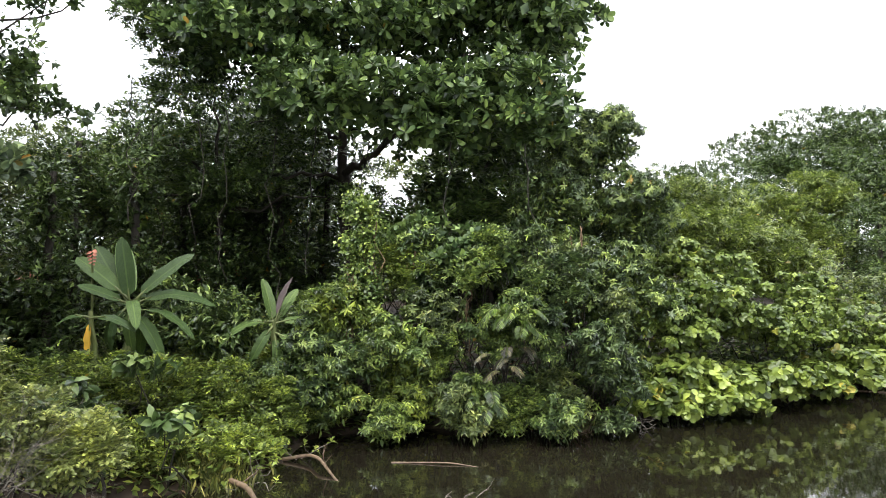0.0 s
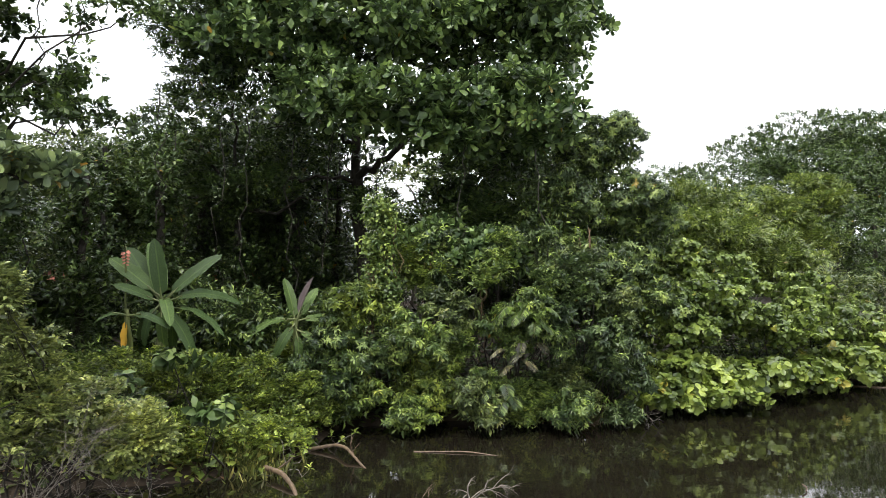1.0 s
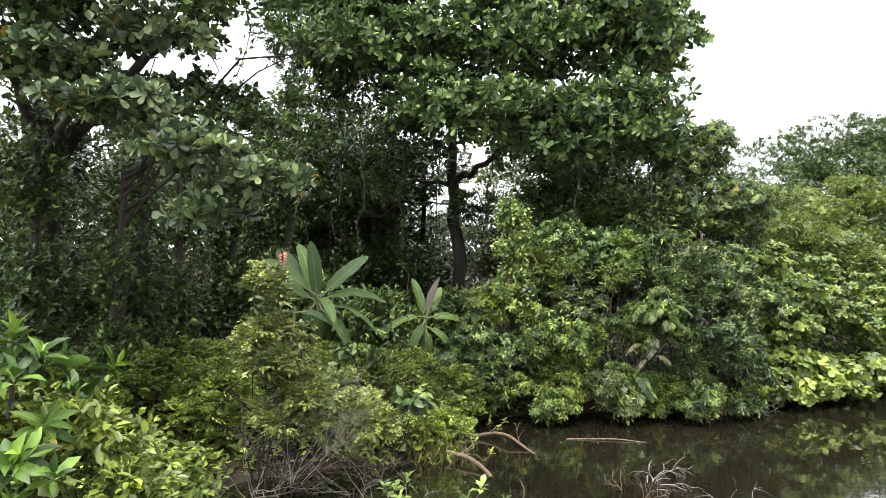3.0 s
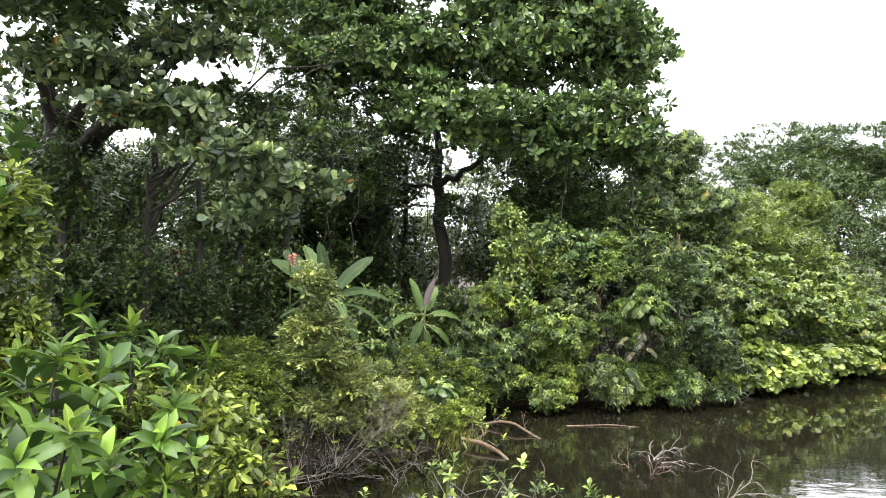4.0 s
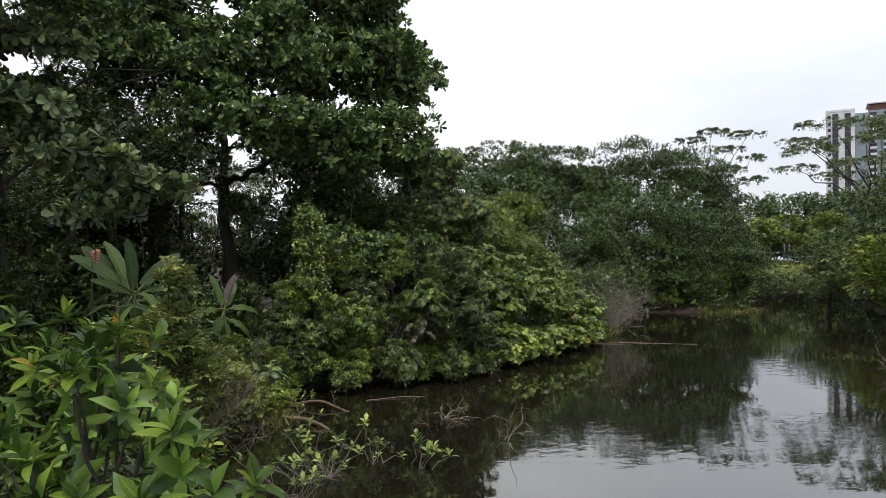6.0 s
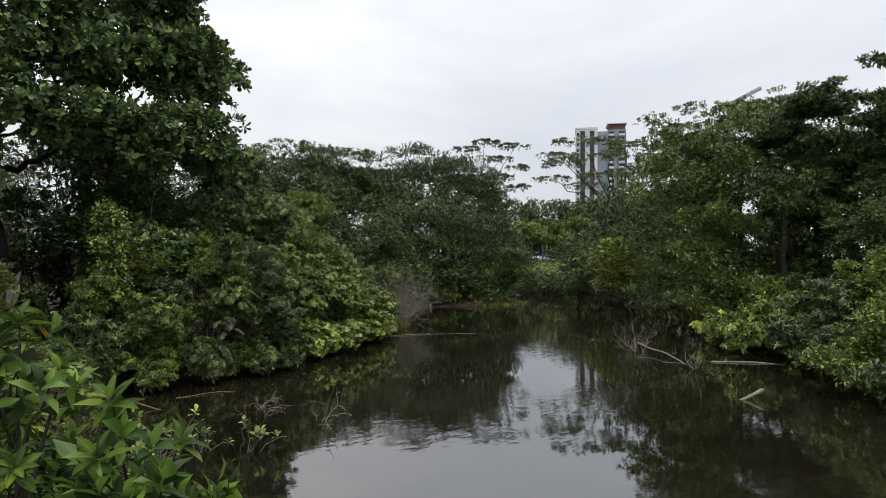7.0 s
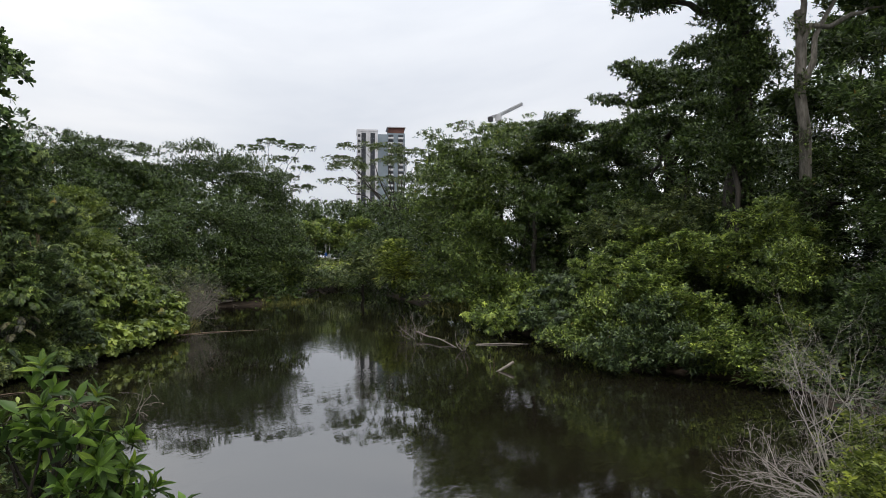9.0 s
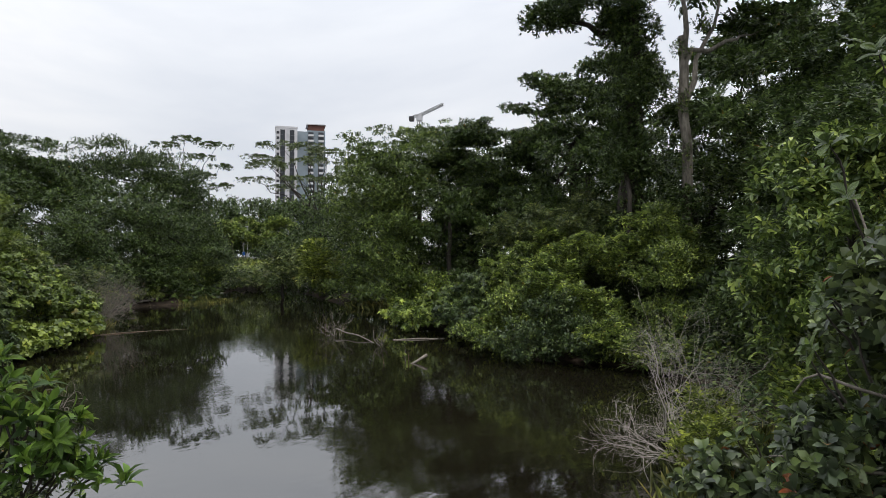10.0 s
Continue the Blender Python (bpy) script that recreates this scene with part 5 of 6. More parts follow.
near = thing("sea_almond_tree", at(-5.6, -8.9), "young sea almond with dull green leaves near the water", "tree")
limb("trunk", (-5.6, -8.9, near.location.z - 0.2), (-5.7, -8.6, 3.2), 0.06, 0.035, near, M_BARK, steps=8)
for x, y, z in ((-6.3, -8.2, 3.0), (-5.4, -7.5, 1.8), (-5.3, -8.2, 4.2), (-4.9, -7.8, 2.3), (-6.4, -8.6, 3.6), (-5.2, -7.5, 1.3)):
    limb("limb", (-5.65, -8.7, rng.uniform(1.4, 2.8)), (x, y, z), 0.022, 0.009, near, M_DEAD, steps=7, wobble=0.12)
for k in range(58):
    c = ((-6.0, -8.3, 2.5, 0.8, 0.6, 0.8), (-5.2, -7.7, 1.6, 0.8, 0.5, 0.5), (-5.2, -8.6, 3.1, 0.8, 0.7, 0.5), (-5.6, -8.2, 1.2, 0.7, 0.5, 0.5))[k % 4]
    v = sphere_dirs(1)[0]
    v[2] = abs(v[2]) if k % 3 else v[2] * 0.6
    leafy_tip(near, np.array(c[:3]) + v * np.array(c[3:]), v * 0.7 + np.array([-0.15, 0.3, 0.75]), 0.155, 8, ALMOND, stalk=0.35)
for x, y, z in ((-5.6, -8.1, 4.1), (-5.7, -8.3, 5.3), (-5.4, -8.0, 4.6)):
    leafy_tip(near, (x, y, z), (-0.2, 0.3, 0.5), 0.19, 8, ALMOND, stalk=0.5)
(v, f), _ = foliage([(-5.6, -8.7, 2.0, 1.0, 0.6, 0.9), (-4.9, -8.0, 1.0, 0.9, 0.5, 0.5), (-4.4, -8.8, 2.6, 0.9, 0.7, 0.8), (-5.9, -8.5, 3.2, 0.8, 0.6, 0.7), (-5.4, -8.0, 1.6, 1.0, 0.5, 0.8), (-5.0, -7.2, 1.3, 0.7, 0.5, 0.4)], 800, "rosette", 0.145, 8, OBOVATE, 0.58, per=20, fill=0.6)
part("crown", raw_mesh("crown", v - np.array(near.location), f, leaf_mat("shaded_almond_leaf", (0.055, 0.085, 0.04), (0.085, 0.125, 0.05), (0.13, 0.19, 0.06), odd=(0.35, 0.1, 0.04), odd_at=0.996)), near)
low = plant("bank_shrub", "small-leaved green bush below the young almond", "shrub", at(-4.0, -9.3),
            [(-4.0, -8.6, 0.7, 1.2, 0.6, 0.6), (-2.6, -8.8, 0.8, 1.2, 0.7, 0.7), (-5.2, -8.5, 0.5, 0.8, 0.4, 0.5), (-1.0, -8.9, 1.4, 1.0, 0.7, 0.9)],
            1100, "twig", 0.12, 8, LEAF2, 0.45, M_VINE, stems=5, per=24, fill=0.5)


# ---- banana plants ----
def banana(base, top, leaves, label, small=1.0):
    """leaves: azimuth and elevation in degrees, length, kind."""
    ob = thing("banana_plant", base, label, "banana plant", "banana plants")
    b = np.asarray(base)
    limb("stem", b - np.array([0, 0, 0.1]), top, 0.13 * small, 0.07 * small, ob, M_PSEUDO, steps=7, sides=9, wobble=0.02)
    for az, el, length, kind in leaves:
        a, e = radians(az), radians(el)
        d = np.array([math.sin(a) * math.cos(e), math.cos(a) * math.cos(e), math.sin(e)])
        flat = np.array([math.sin(a), math.cos(a), 0])
        start = np.asarray(top) - np.array([0, 0, rng.uniform(0.0, 0.25)])
        p = start + d * 0.22 * length
        n = np.array([0, 0, 1.0]) if abs(el) < 55 else -flat * math.copysign(1, el) * 1.0
        n = unit(n) + np.array([0.1, -0.95, 0.1]) * (1.0 if kind == "up" else 0.55)
        n = n + rng.normal(size=3) * 0.25
        leaf = part("leaf", BANANA[kind], ob, {"dry": "yellowed hanging leaf", "red": "purple-tinged young leaf"}.get(kind, ""))
        leaf.matrix_local = leaf_matrix(p - b, d, n, length)
        v, f = tube_arrays(np.stack([start, p, p + d * 0.15]) - b, (0.03, 0.022, 0.012), 6)
        part("leaf_stalk", raw_mesh("leaf_stalk", v, f, M_PSEUDO, smooth=True), ob)
    return ob


M_PSEUDO = rough_mat("banana_stem", (0.10, 0.13, 0.04), (0.22, 0.24, 0.09), rough=0.5, scale=5, stretch=(4, 4, 0.5))
BANANA = {"flat": big_leaf("leaf", M_BANANA, 0.27, 0.6, 0.1, rows=14, wave=0.10, blunt=0.42), "up": big_leaf("leaf", M_BANANA, 0.27, 0.16, 0.2, rows=14, wave=0.07, blunt=0.42),
          "dry": big_leaf("leaf", M_BANANA_DRY, 0.22, 0.02, 0.7, rows=10, wave=0.2), "red": big_leaf("leaf", M_BANANA_RED, 0.26, 0.05, 0.6, rows=10, wave=0.05)}
banana(at(-6.2, 13.1), (-6.15, 13.0, 2.75),
       [(190, 80, 1.2, "up"), (72, 46, 1.3, "up"), (245, 28, 0.85, "up"), (-62, 50, 1.5, "up"), (-78, 38, 1.35, "up"), (84, 24, 1.3, "flat"), (100, 8, 1.2, "flat"), (150, 4, 0.9, "flat"), (262, 6, 0.9, "flat"),
        (122, -22, 1.05, "flat"), (100, -30, 1.0, "flat"), (-35, 62, 1.45, "up"), (112, -52, 0.9, "flat"), (215, -44, 0.8, "flat"), (165, -62, 0.8, "flat"), (280, -24, 0.8, "flat")],
       "large banana plant with broad upright and arching leaves")
banana(at(-6.45, 12.5), (-6.5, 12.2, 2.6), [(200, -86, 0.68, "dry"), (240, 12, 0.5, "flat"), (100, 8, 0.7, "flat")], "small banana shoot with one yellowed hanging leaf", 0.6)
banana(at(-3.8, 15.0), (-3.8, 14.9, 2.15),
       [(-60, 76, 1.0, "up"), (60, 70, 0.95, "red"), (240, 4, 1.05, "flat"), (90, 14, 0.9, "flat"), (120, -15, 0.8, "flat"), (205, -35, 0.85, "flat"), (150, -55, 0.75, "flat"), (40, 55, 0.9, "up")],
       "young banana plant with one purple-tinged leaf", 0.8)


# ---- fronds ----
def frond_plant(base, tips, length, mat, label, leaflet=0.22):
    ob = thing("frond_plant", base, label, "shrub", "frond plants")
    b = np.asarray(base)
    for x, y, z in tips:
        tip = np.array([x, y, z])
        away = unit((tip - b) * np.array([1.6, 0.35, 0]) + rng.normal(size=3) * np.array([0.25, 0.1, 0]))
        root = tip - away * length * 0.7 + np.array([0, 0, 0.25 * length])
        s = np.linspace(0, 1, 16)[:, None]
        line = root + (tip - root) * s + np.array([0, 0, 1]) * np.sin(s * math.pi) * 0.16 * length
        sv, sf = tube_arrays(line - b, np.linspace(0.012, 0.004, 16), 4)
        part("frond_stalk", raw_mesh("frond_stalk", sv, sf, M_PSEUDO), ob)
        tang = unit(np.gradient(line, axis=0))
        side = unit(np.cross(tang, np.array([0, 0, 1.0])))
        at2, d2, n2 = [], [], []
        for sg in (-1, 1):
            at2.append(line[2:])
            d2.append(side[2:] * sg + tang[2:] * 0.55 + np.array([0, 0, -0.35]))
            n2.append(np.cross(side[2:] * sg, tang[2:]) * sg + np.array([0, 0, 0.5]))
        at2, d2, n2 = np.concatenate(at2), np.concatenate(d2), np.concatenate(n2)
        ln = leaflet * length * rng.uniform(0.85, 1.1, len(at2)) * np.tile(np.sin(np.linspace(0.5, 2.9, 14)) * 0.6 + 0.4, 2)
        lv, lf = leaf_arrays(at2, d2, n2, ln * 1.45, ln * 0.28, LEAF4)
        part("frond", raw_mesh("frond", lv - b, lf, mat), ob)
    limb("stem", b, (b[0], b[1], max(t[2] for t in tips)), 0.03, 0.015, ob, M_BARK)
    return ob


M_FROND = leaf_mat("bright_frond_leaf", (0.075, 0.14, 0.022), (0.11, 0.19, 0.03), (0.16, 0.25, 0.042), glow=0.35)
frond_plant(at(1.3, 14.4), ((0.75, 12.6, 2.4), (1.0, 12.45, 2.25), (1.7, 12.5, 2.25), (2.0, 12.6, 2.4), (1.4, 12.6, 2.5), (1.45, 12.4, 2.1), (1.2, 12.5, 2.4), (1.85, 12.5, 2.1)), 0.62, M_FROND, "bright yellow-green feathered fronds in the bank thicket")
frond_plant(at(0.9, 14.4), ((0.4, 12.5, 0.75), (0.75, 12.4, 0.5), (1.15, 12.5, 0.6), (0.95, 12.4, 0.85)), 0.62, M_BANK, "drooping green feathered fronds above the water")
M_BROWNFROND = leaf_mat("brown_frond_leaf", (0.062, 0.066, 0.036), (0.095, 0.094, 0.050), (0.15, 0.145, 0.075))
frond_plant(at(1.4, 14.4), ((1.0, 12.5, 1.5), (1.5, 12.5, 1.35), (1.75, 12.65, 1.7), (1.2, 12.6, 1.7), (0.6, 12.6, 1.6), (0.8, 12.6, 1.25)), 0.5, M_BROWNFROND, "drooping olive feathered fronds in the bank thicket")
frond_plant(at(-4.9, 9.6), ((-4.5, 8.75, 0.7), (-4.8, 8.65, 0.55), (-5.2, 8.7, 0.7), (-4.3, 8.9, 0.95), (-5.0, 8.75, 1.0)), 0.75, M_BANK, "dark green fern fronds low on the bank")
frond_plant(at(-10.2, 13.6), ((-9.6, 12.8, 2.4), (-10.0, 12.7, 2.6), (-10.6, 12.7, 2.3), (-9.2, 13.0, 2.9)), 0.9, M_DARK, "dark feathered fronds in the shade")


# ---- dead wood ----
M_BLEACH = rough_mat("bleached_wood", (0.32, 0.285, 0.25), (0.52, 0.475, 0.42), scale=14, stretch=(1, 1, 0.5), distance=0.008)

def grow(chunks, p, d, length, r, depth, gravity, spread, kids=(2, 4)):
    steps = 5
    pts = [np.asarray(p, float)]
    d = unit(np.asarray(d, float))
    for _ in range(steps):
        d = unit(d + rng.normal(size=3) * 0.16 + np.array([0, 0, gravity]))
        pts.append(pts[-1] + d * length / steps)
    pts = np.array(pts)
    chunks.append(tube_arrays(pts, np.linspace(r, r * 0.45, steps + 1), 5 if depth > 1 else 4))
    if depth:
        for _ in range(int(rng.integers(kids[0], kids[1] + 1))):
            k = int(rng.integers(2, steps + 1))
            grow(chunks, pts[k], d + rng.normal(size=3) * spread, length * rng.uniform(0.5, 0.8), r * 0.55, depth - 1, gravity, spread, kids)


def dead_shrub(name, base, branches, length, r, mat, label, gravity=0.03, spread=0.7, depth=3, flat=0.5, lean=(0, 0, 0.6), kids=(2, 4)):
    ob = thing(name, base, label, "dead shrub")
    for _ in range(branches):
        chunks = []
        d = np.array([rng.normal(), rng.normal(), abs(rng.normal()) * flat]) + np.array(lean)
        grow(chunks, (rng.normal() * 0.08, rng.normal() * 0.08, 0), d, length * rng.uniform(0.7, 1.1), r, depth, gravity, spread, kids)
        v, f = join_arrays(chunks)
        v[:, 2] = np.maximum(v[:, 2], -0.12 - base[2])
        part("branch", raw_mesh("branch", v, f, mat, smooth=True), ob)["kind"] = "stuff"
    return ob


dead_shrub("dead_shrub", (-0.1, -7.1, 0.1), 13, 1.35, 0.013, M_BLEACH, "bleached leafless shrub at the pond edge", lean=(0.15, 0.1, 1.2), spread=0.62, depth=4, kids=(2, 4))
dead_shrub("dead_shrub", (-0.35, -6.9, 0.2), 13, 0.78, 0.011, M_BLEACH, "bleached fallen branches spreading over the water", lean=(-0.05, 0.42, 0.5), spread=0.6, depth=4, flat=0.3, kids=(2, 4))
dead_shrub("brush_pile", (-0.1, 9.1, -0.05), 8, 0.5, 0.012, M_DEAD, "bare dead branches standing in the shallow water", gravity=-0.12, lean=(0.9, 0, 0.45), flat=0.4, depth=2, spread=0.45)
dead_shrub("brush_pile", (-0.5, 8.4, -0.05), 4, 0.5, 0.01, M_WETWOOD, "wet dead twigs in the shallow water", lean=(0, 0, 0.2), flat=0.4, depth=2)
dead_shrub("brush_pile", (0.2, 7.0, -0.05), 9, 0.55, 0.011, M_DEAD, "bare grey branches reaching out of the water", gravity=-0.14, lean=(0.8, 0.2, 0.45), flat=0.4, depth=2, spread=0.5)
dead_shrub("brush_pile", (-5.5, 7.7, 0.5), 8, 1.2, 0.006, M_DEAD, "thin dry twigs tangled through the olive shrub tip", lean=(0, -0.3, 1.2), flat=0.8, depth=3)
dead_shrub("brush_pile", (-4.7, 8.5, 0.0), 7, 0.7, 0.008, M_DEAD, "tangle of dead stems under the bank shrub", lean=(0, -0.2, 0.25), flat=0.5, depth=3)
dead_shrub("brush_pile", (-6.2, 8.2, 0.1), 8, 0.9, 0.009, M_DEAD, "dry stems tangled through the olive shrub", lean=(0, -0.3, 0.9), flat=0.8, depth=3)
dead_shrub("brush_pile", (-4.0, 6.4, -0.05), 9, 0.6, 0.008, M_DEAD, "thin dry twigs rising from the water", gravity=-0.09, lean=(0.1, 0, 0.5), flat=0.6, depth=2)
dead_shrub("dead_shrub", (14.2, 19.9, 0.05), 22, 1.75, 0.016, M_DEAD, "grey leafless shrub on the far bank", lean=(0, -0.2, 0.8), spread=0.6, depth=3, flat=0.8)
dead_shrub("dead_shrub", (15.3, 20.8, 0.05), 22, 1.6, 0.016, M_DEAD, "brown leafless shrub on the far bank", lean=(0, -0.2, 0.8), spread=0.6, depth=3, flat=0.8)
dead_shrub("snag", (15.2, 7.3, -0.1), 9, 0.85, 0.016, M_DEAD, "dead branches sticking out of the pond", lean=(-0.4, 0.4, 0.7), spread=0.5, depth=2)
dead_shrub("snag", (12.8, 4.05, -0.1), 3, 0.7, 0.03, M_DEAD, "dead branch stub rising from the pond", lean=(0, 0, 0.9), spread=0.5, depth=1)
dead_shrub("snag", (4.2, 14.0, 0.0), 4, 0.5, 0.012, M_DEAD, "dry twigs at the foot of the bank", lean=(0, -0.6, 0.4), depth=2)
dead_shrub("snag", (2.4, 13.4, -0.05), 5, 0.5, 0.014, M_WETWOOD, "dry twigs under the bank shrub", lean=(0.2, -0.8, 0.3), depth=2)


def log_piece(name, pts, r0, r1, mat, label, stubs=0):
    base = np.array(pts[0], float)
    ob = thing(name, tuple(base), label, "log")
    p = np.array(pts, float)
    s = np.linspace(0, len(p) - 1, 4 * len(p))
    line = np.stack([np.interp(s, np.arange(len(p)), p[:, k]) for k in range(3)], -1)
    line[1:-1] = (line[:-2] + 2 * line[1:-1] + line[2:]) / 4
    v, f = tube_arrays(line - base, np.linspace(r0, r1, len(line)), 9, 0.07)
    part("log", raw_mesh("log", v, f, mat, smooth=True), ob)
    for _ in range(stubs):
        k = int(rng.integers(3, len(line) - 2))
        chunks = []
        grow(chunks, line[k] - base, rng.normal(size=3) + np.array([0, 0, 0.8]), 0.3, r1 * 0.6, 1, 0, 0.6)
        v, f = join_arrays(chunks)
        part("stub", raw_mesh("stub", v, f, mat, smooth=True), ob)


log_piece("driftwood", ((-2.85, 11.7, 0.02), (-2.35, 11.65, 0.12), (-2.1, 11.3, 0.16), (-1.85, 10.9, 0.05), (-1.6, 10.5, -0.05)), 0.034, 0.02, M_WETWOOD, "forked pale driftwood log lying in the shallows", 1)
log_piece("driftwood", ((-3.3, 10.3, 0.12), (-2.95, 10.0, 0.12), (-2.7, 9.6, 0.06), (-2.5, 9.2, -0.08)), 0.045, 0.03, M_WETWOOD, "weathered grey log at the creeper bank", 1)
log_piece("driftwood", ((-0.9, 11.6, 0.0), (0.1, 11.5, 0.03), (0.8, 11.3, -0.02)), 0.016, 0.009, M_WETWOOD, "thin dark stick floating on the water")
log_piece("driftwood", ((14.6, 4.3, 0.0), (15.3, 3.3, 0.03), (15.8, 2.3, -0.02)), 0.04, 0.03, M_DEAD, "long pale log floating near the bank")
log_piece("driftwood", ((15.8, 1.2, 0.01), (15.7, 0.7, 0.05), (15.6, 0.2, 0.0)), 0.06, 0.04, M_DEAD, "short pale log near the thicket")
log_piece("driftwood", ((8.95, 1.35, -0.03), (9.2, 1.15, 0.1), (9.45, 0.95, 0.24)), 0.035, 0.05, M_DEAD, "slanting broken stick in the pond")
log_piece("driftwood", ((15.7, 7.6, 0.28), (15.2, 6.8, 0.16), (14.5, 5.9, 0.17), (14.0, 5.2, 0.05), (13.4, 4.6, -0.02)), 0.035, 0.02, M_DEAD, "bleached bent log above the water", 2)
log_piece("driftwood", ((11.0, 17.9, -0.01), (12.8, 17.3, 0.02), (14.0, 16.8, -0.01), (15.4, 15.6, -0.01)), 0.03, 0.016, M_WETWOOD, "dark waterlogged branch along the bank", 2)
for x, y, h in ((9.4, 1.6, 0.35), (8.6, 2.2, 0.22), (8.2, 1.0, 0.18), (-2.2, 8.3, 0.3), (16.4, 8.5, 0.5), (16.9, 7.8, 0.4), (5.2, 9.5, 0.1)):
    log_piece("stick", ((x, y, -0.1), (x + 0.03, y, h * 0.5), (x - 0.04, y + 0.02, h)), 0.015, 0.008, M_WETWOOD, "thin stick standing in the water")


# ---- dry vines on the creeper pillar and the thicket ----
M_DRYVINE = rough_mat("dry_vine", (0.10, 0.06, 0.035), (0.26, 0.17, 0.10), scale=12, distance=0.006)
for x, y, z0, z1, n in ((-1.55, 13.65, 3.9, 1.9, 9), (-1.95, 13.55, 3.2, 1.7, 7), (3.1, 14.9, 3.9, 2.4, 7), (-0.7, 13.9, 3.3, 2.2, 5), (0.5, 13.6, 2.9, 1.9, 4)):
    bunch = thing("dry_vine_bunch", (x, y, z1), "bunch of brown dry vines hanging down", "vine", "dry vine bunches")
    for _ in range(n):
        a = np.array([x, y, z0]) + rng.normal(size=3) * np.array([0.1, 0.06, 0.2])
        e = np.array([x, y, z1]) + rng.normal(size=3) * np.array([0.14, 0.06, 0.25])
        v, f = tube_arrays(bent(a, e, 8, 0, 0.06) - np.array([x, y, z1]), np.linspace(0.014, 0.005, 8), 4)
        part("vine_strand", raw_mesh("vine_strand", v, f, M_DRYVINE), bunch)


# ---- small plants in the water ----
def water_sprout(x, y, n, size, mat, label, z=0.5, spread=0.45):
    ob = thing("water_sprout", (x, y, -0.05), label, "plant", "water sprouts")
    for _ in range(n):
        p = np.array([x, y, z]) + rng.normal(size=3) * np.array([spread, spread, 0.18])
        p[2] = max(p[2], 0.15)
        limb("stem", (x + rng.normal() * 0.08, y + rng.normal() * 0.08, -0.05), p, 0.009, 0.005, ob, M_DEAD, steps=5, sides=4, wobble=0.12)
        b, d, nn = sprig_leaves("rosette", p[None], unit(rng.normal(size=(1, 3)) * 0.3 + np.array([[0, 0, 1.0]])), size, 7)
        ln = size * rng.uniform(0.7, 1.1, 7)
        v, f = leaf_arrays(b, d, nn, ln, ln * 0.5, OBOVATE)
        part("leaf_rosette", raw_mesh("leaf_rosette", v - np.array(ob.location), f, mat), ob)


water_sprout(-3.6, 6.5, 15, 0.15, M_LIGHT, "leggy sapling with pale leaves in the shallows")
water_sprout(-4.3, 5.4, 11, 0.14, M_LIGHT, "thin leafy twigs growing from the shallows", 0.4)
water_sprout(-2.0, 6.2, 6, 0.17, M_LIGHT, "small bright sprout above the water", 0.35, 0.25)
water_sprout(-2.6, 6.9, 8, 0.13, M_BANK, "leafy twigs among the dead branches", 0.35, 0.4)
water_sprout(-3.0, 10.6, 6, 0.12, M_VINE, "creeper sprigs trailing over the driftwood", 0.25)
water_sprout(9.3, 1.7, 2, 0.14, M_VINE, "little green sprout on a stick", 0.4, 0.05)
water_sprout(-2.5, 11.9, 5, 0.12, M_VINE, "creeper sprigs at the water edge", 0.2)

# ---- ground cover and grass ----
def scatter_on_bank(n, lo, hi, box):
    x = rng.uniform(box[0], box[1], n)
    y = rng.uniform(box[2], box[3], n)
    d = shore_distance(x, y)
    ok = (d > lo) & (d < hi)
    x, y = x[ok], y[ok]
    return np.column_stack([x, y, ground_z(x, y)])


def stuff(name, v, f, mat, label, category):
    return tagged(new(name, raw_mesh(name, v, f, mat)), label, category, kind="stuff")


def cover(name, box, n, lo, hi, size, mat, label, tall=0.25, shape=LEAF2, aspect=0.5):
    p = scatter_on_bank(n, lo, hi, box)
    p[:, 2] += rng.uniform(0.0, tall, len(p)) * rng.uniform(0.3, 1, len(p))
    k = len(p)
    ln = size * rng.uniform(0.6, 1.3, k)
    v, f = leaf_arrays(p, rng.normal(size=(k, 3)) * np.array([1, 1, 0.35]) + np.array([0, 0, 0.1]), rng.normal(size=(k, 3)) * 0.5 + np.array([0, 0, 1.0]), ln, ln * aspect, shape)
    stuff(name, v, f, mat, label, "ground cover")


cover("ground_cover", (-13, 0, 7, 18), 26000, 0.02, 7, 0.2, M_VINE, "low green creepers covering the bank soil", 0.4)
cover("ground_cover", (-3, 16, 12.5, 24), 26000, 0.0, 3, 0.2, M_BANKDARK, "low leafy undergrowth along the waterline", 1.0)
cover("ground_cover", (-10, -5, -2, 9), 16000, 0.0, 3, 0.15, M_VINE, "green creepers below the rosette shrubs", 0.5)
cover("ground_cover", (8, 36, -9, 20), 32000, 0.0, 3, 0.25, M_FARBANK, "dark undergrowth along the opposite waterline", 0.6)
cover("ground_cover", (-6, 12, -14, -6), 22000, 0.0, 4, 0.18, M_BANK, "leafy undergrowth beside the dead shrub", 0.5)
cover("ground_cover", (14, 60, 18, 48), 32000, 0.0, 7, 0.42, M_RAIN, "dark undergrowth below the rain trees", 0.9)
cover("leaf_litter", (-12, 6, 9, 20), 5000, 0.0, 5, 0.1, M_LITTER, "brown fallen leaves on the bank", 0.05)


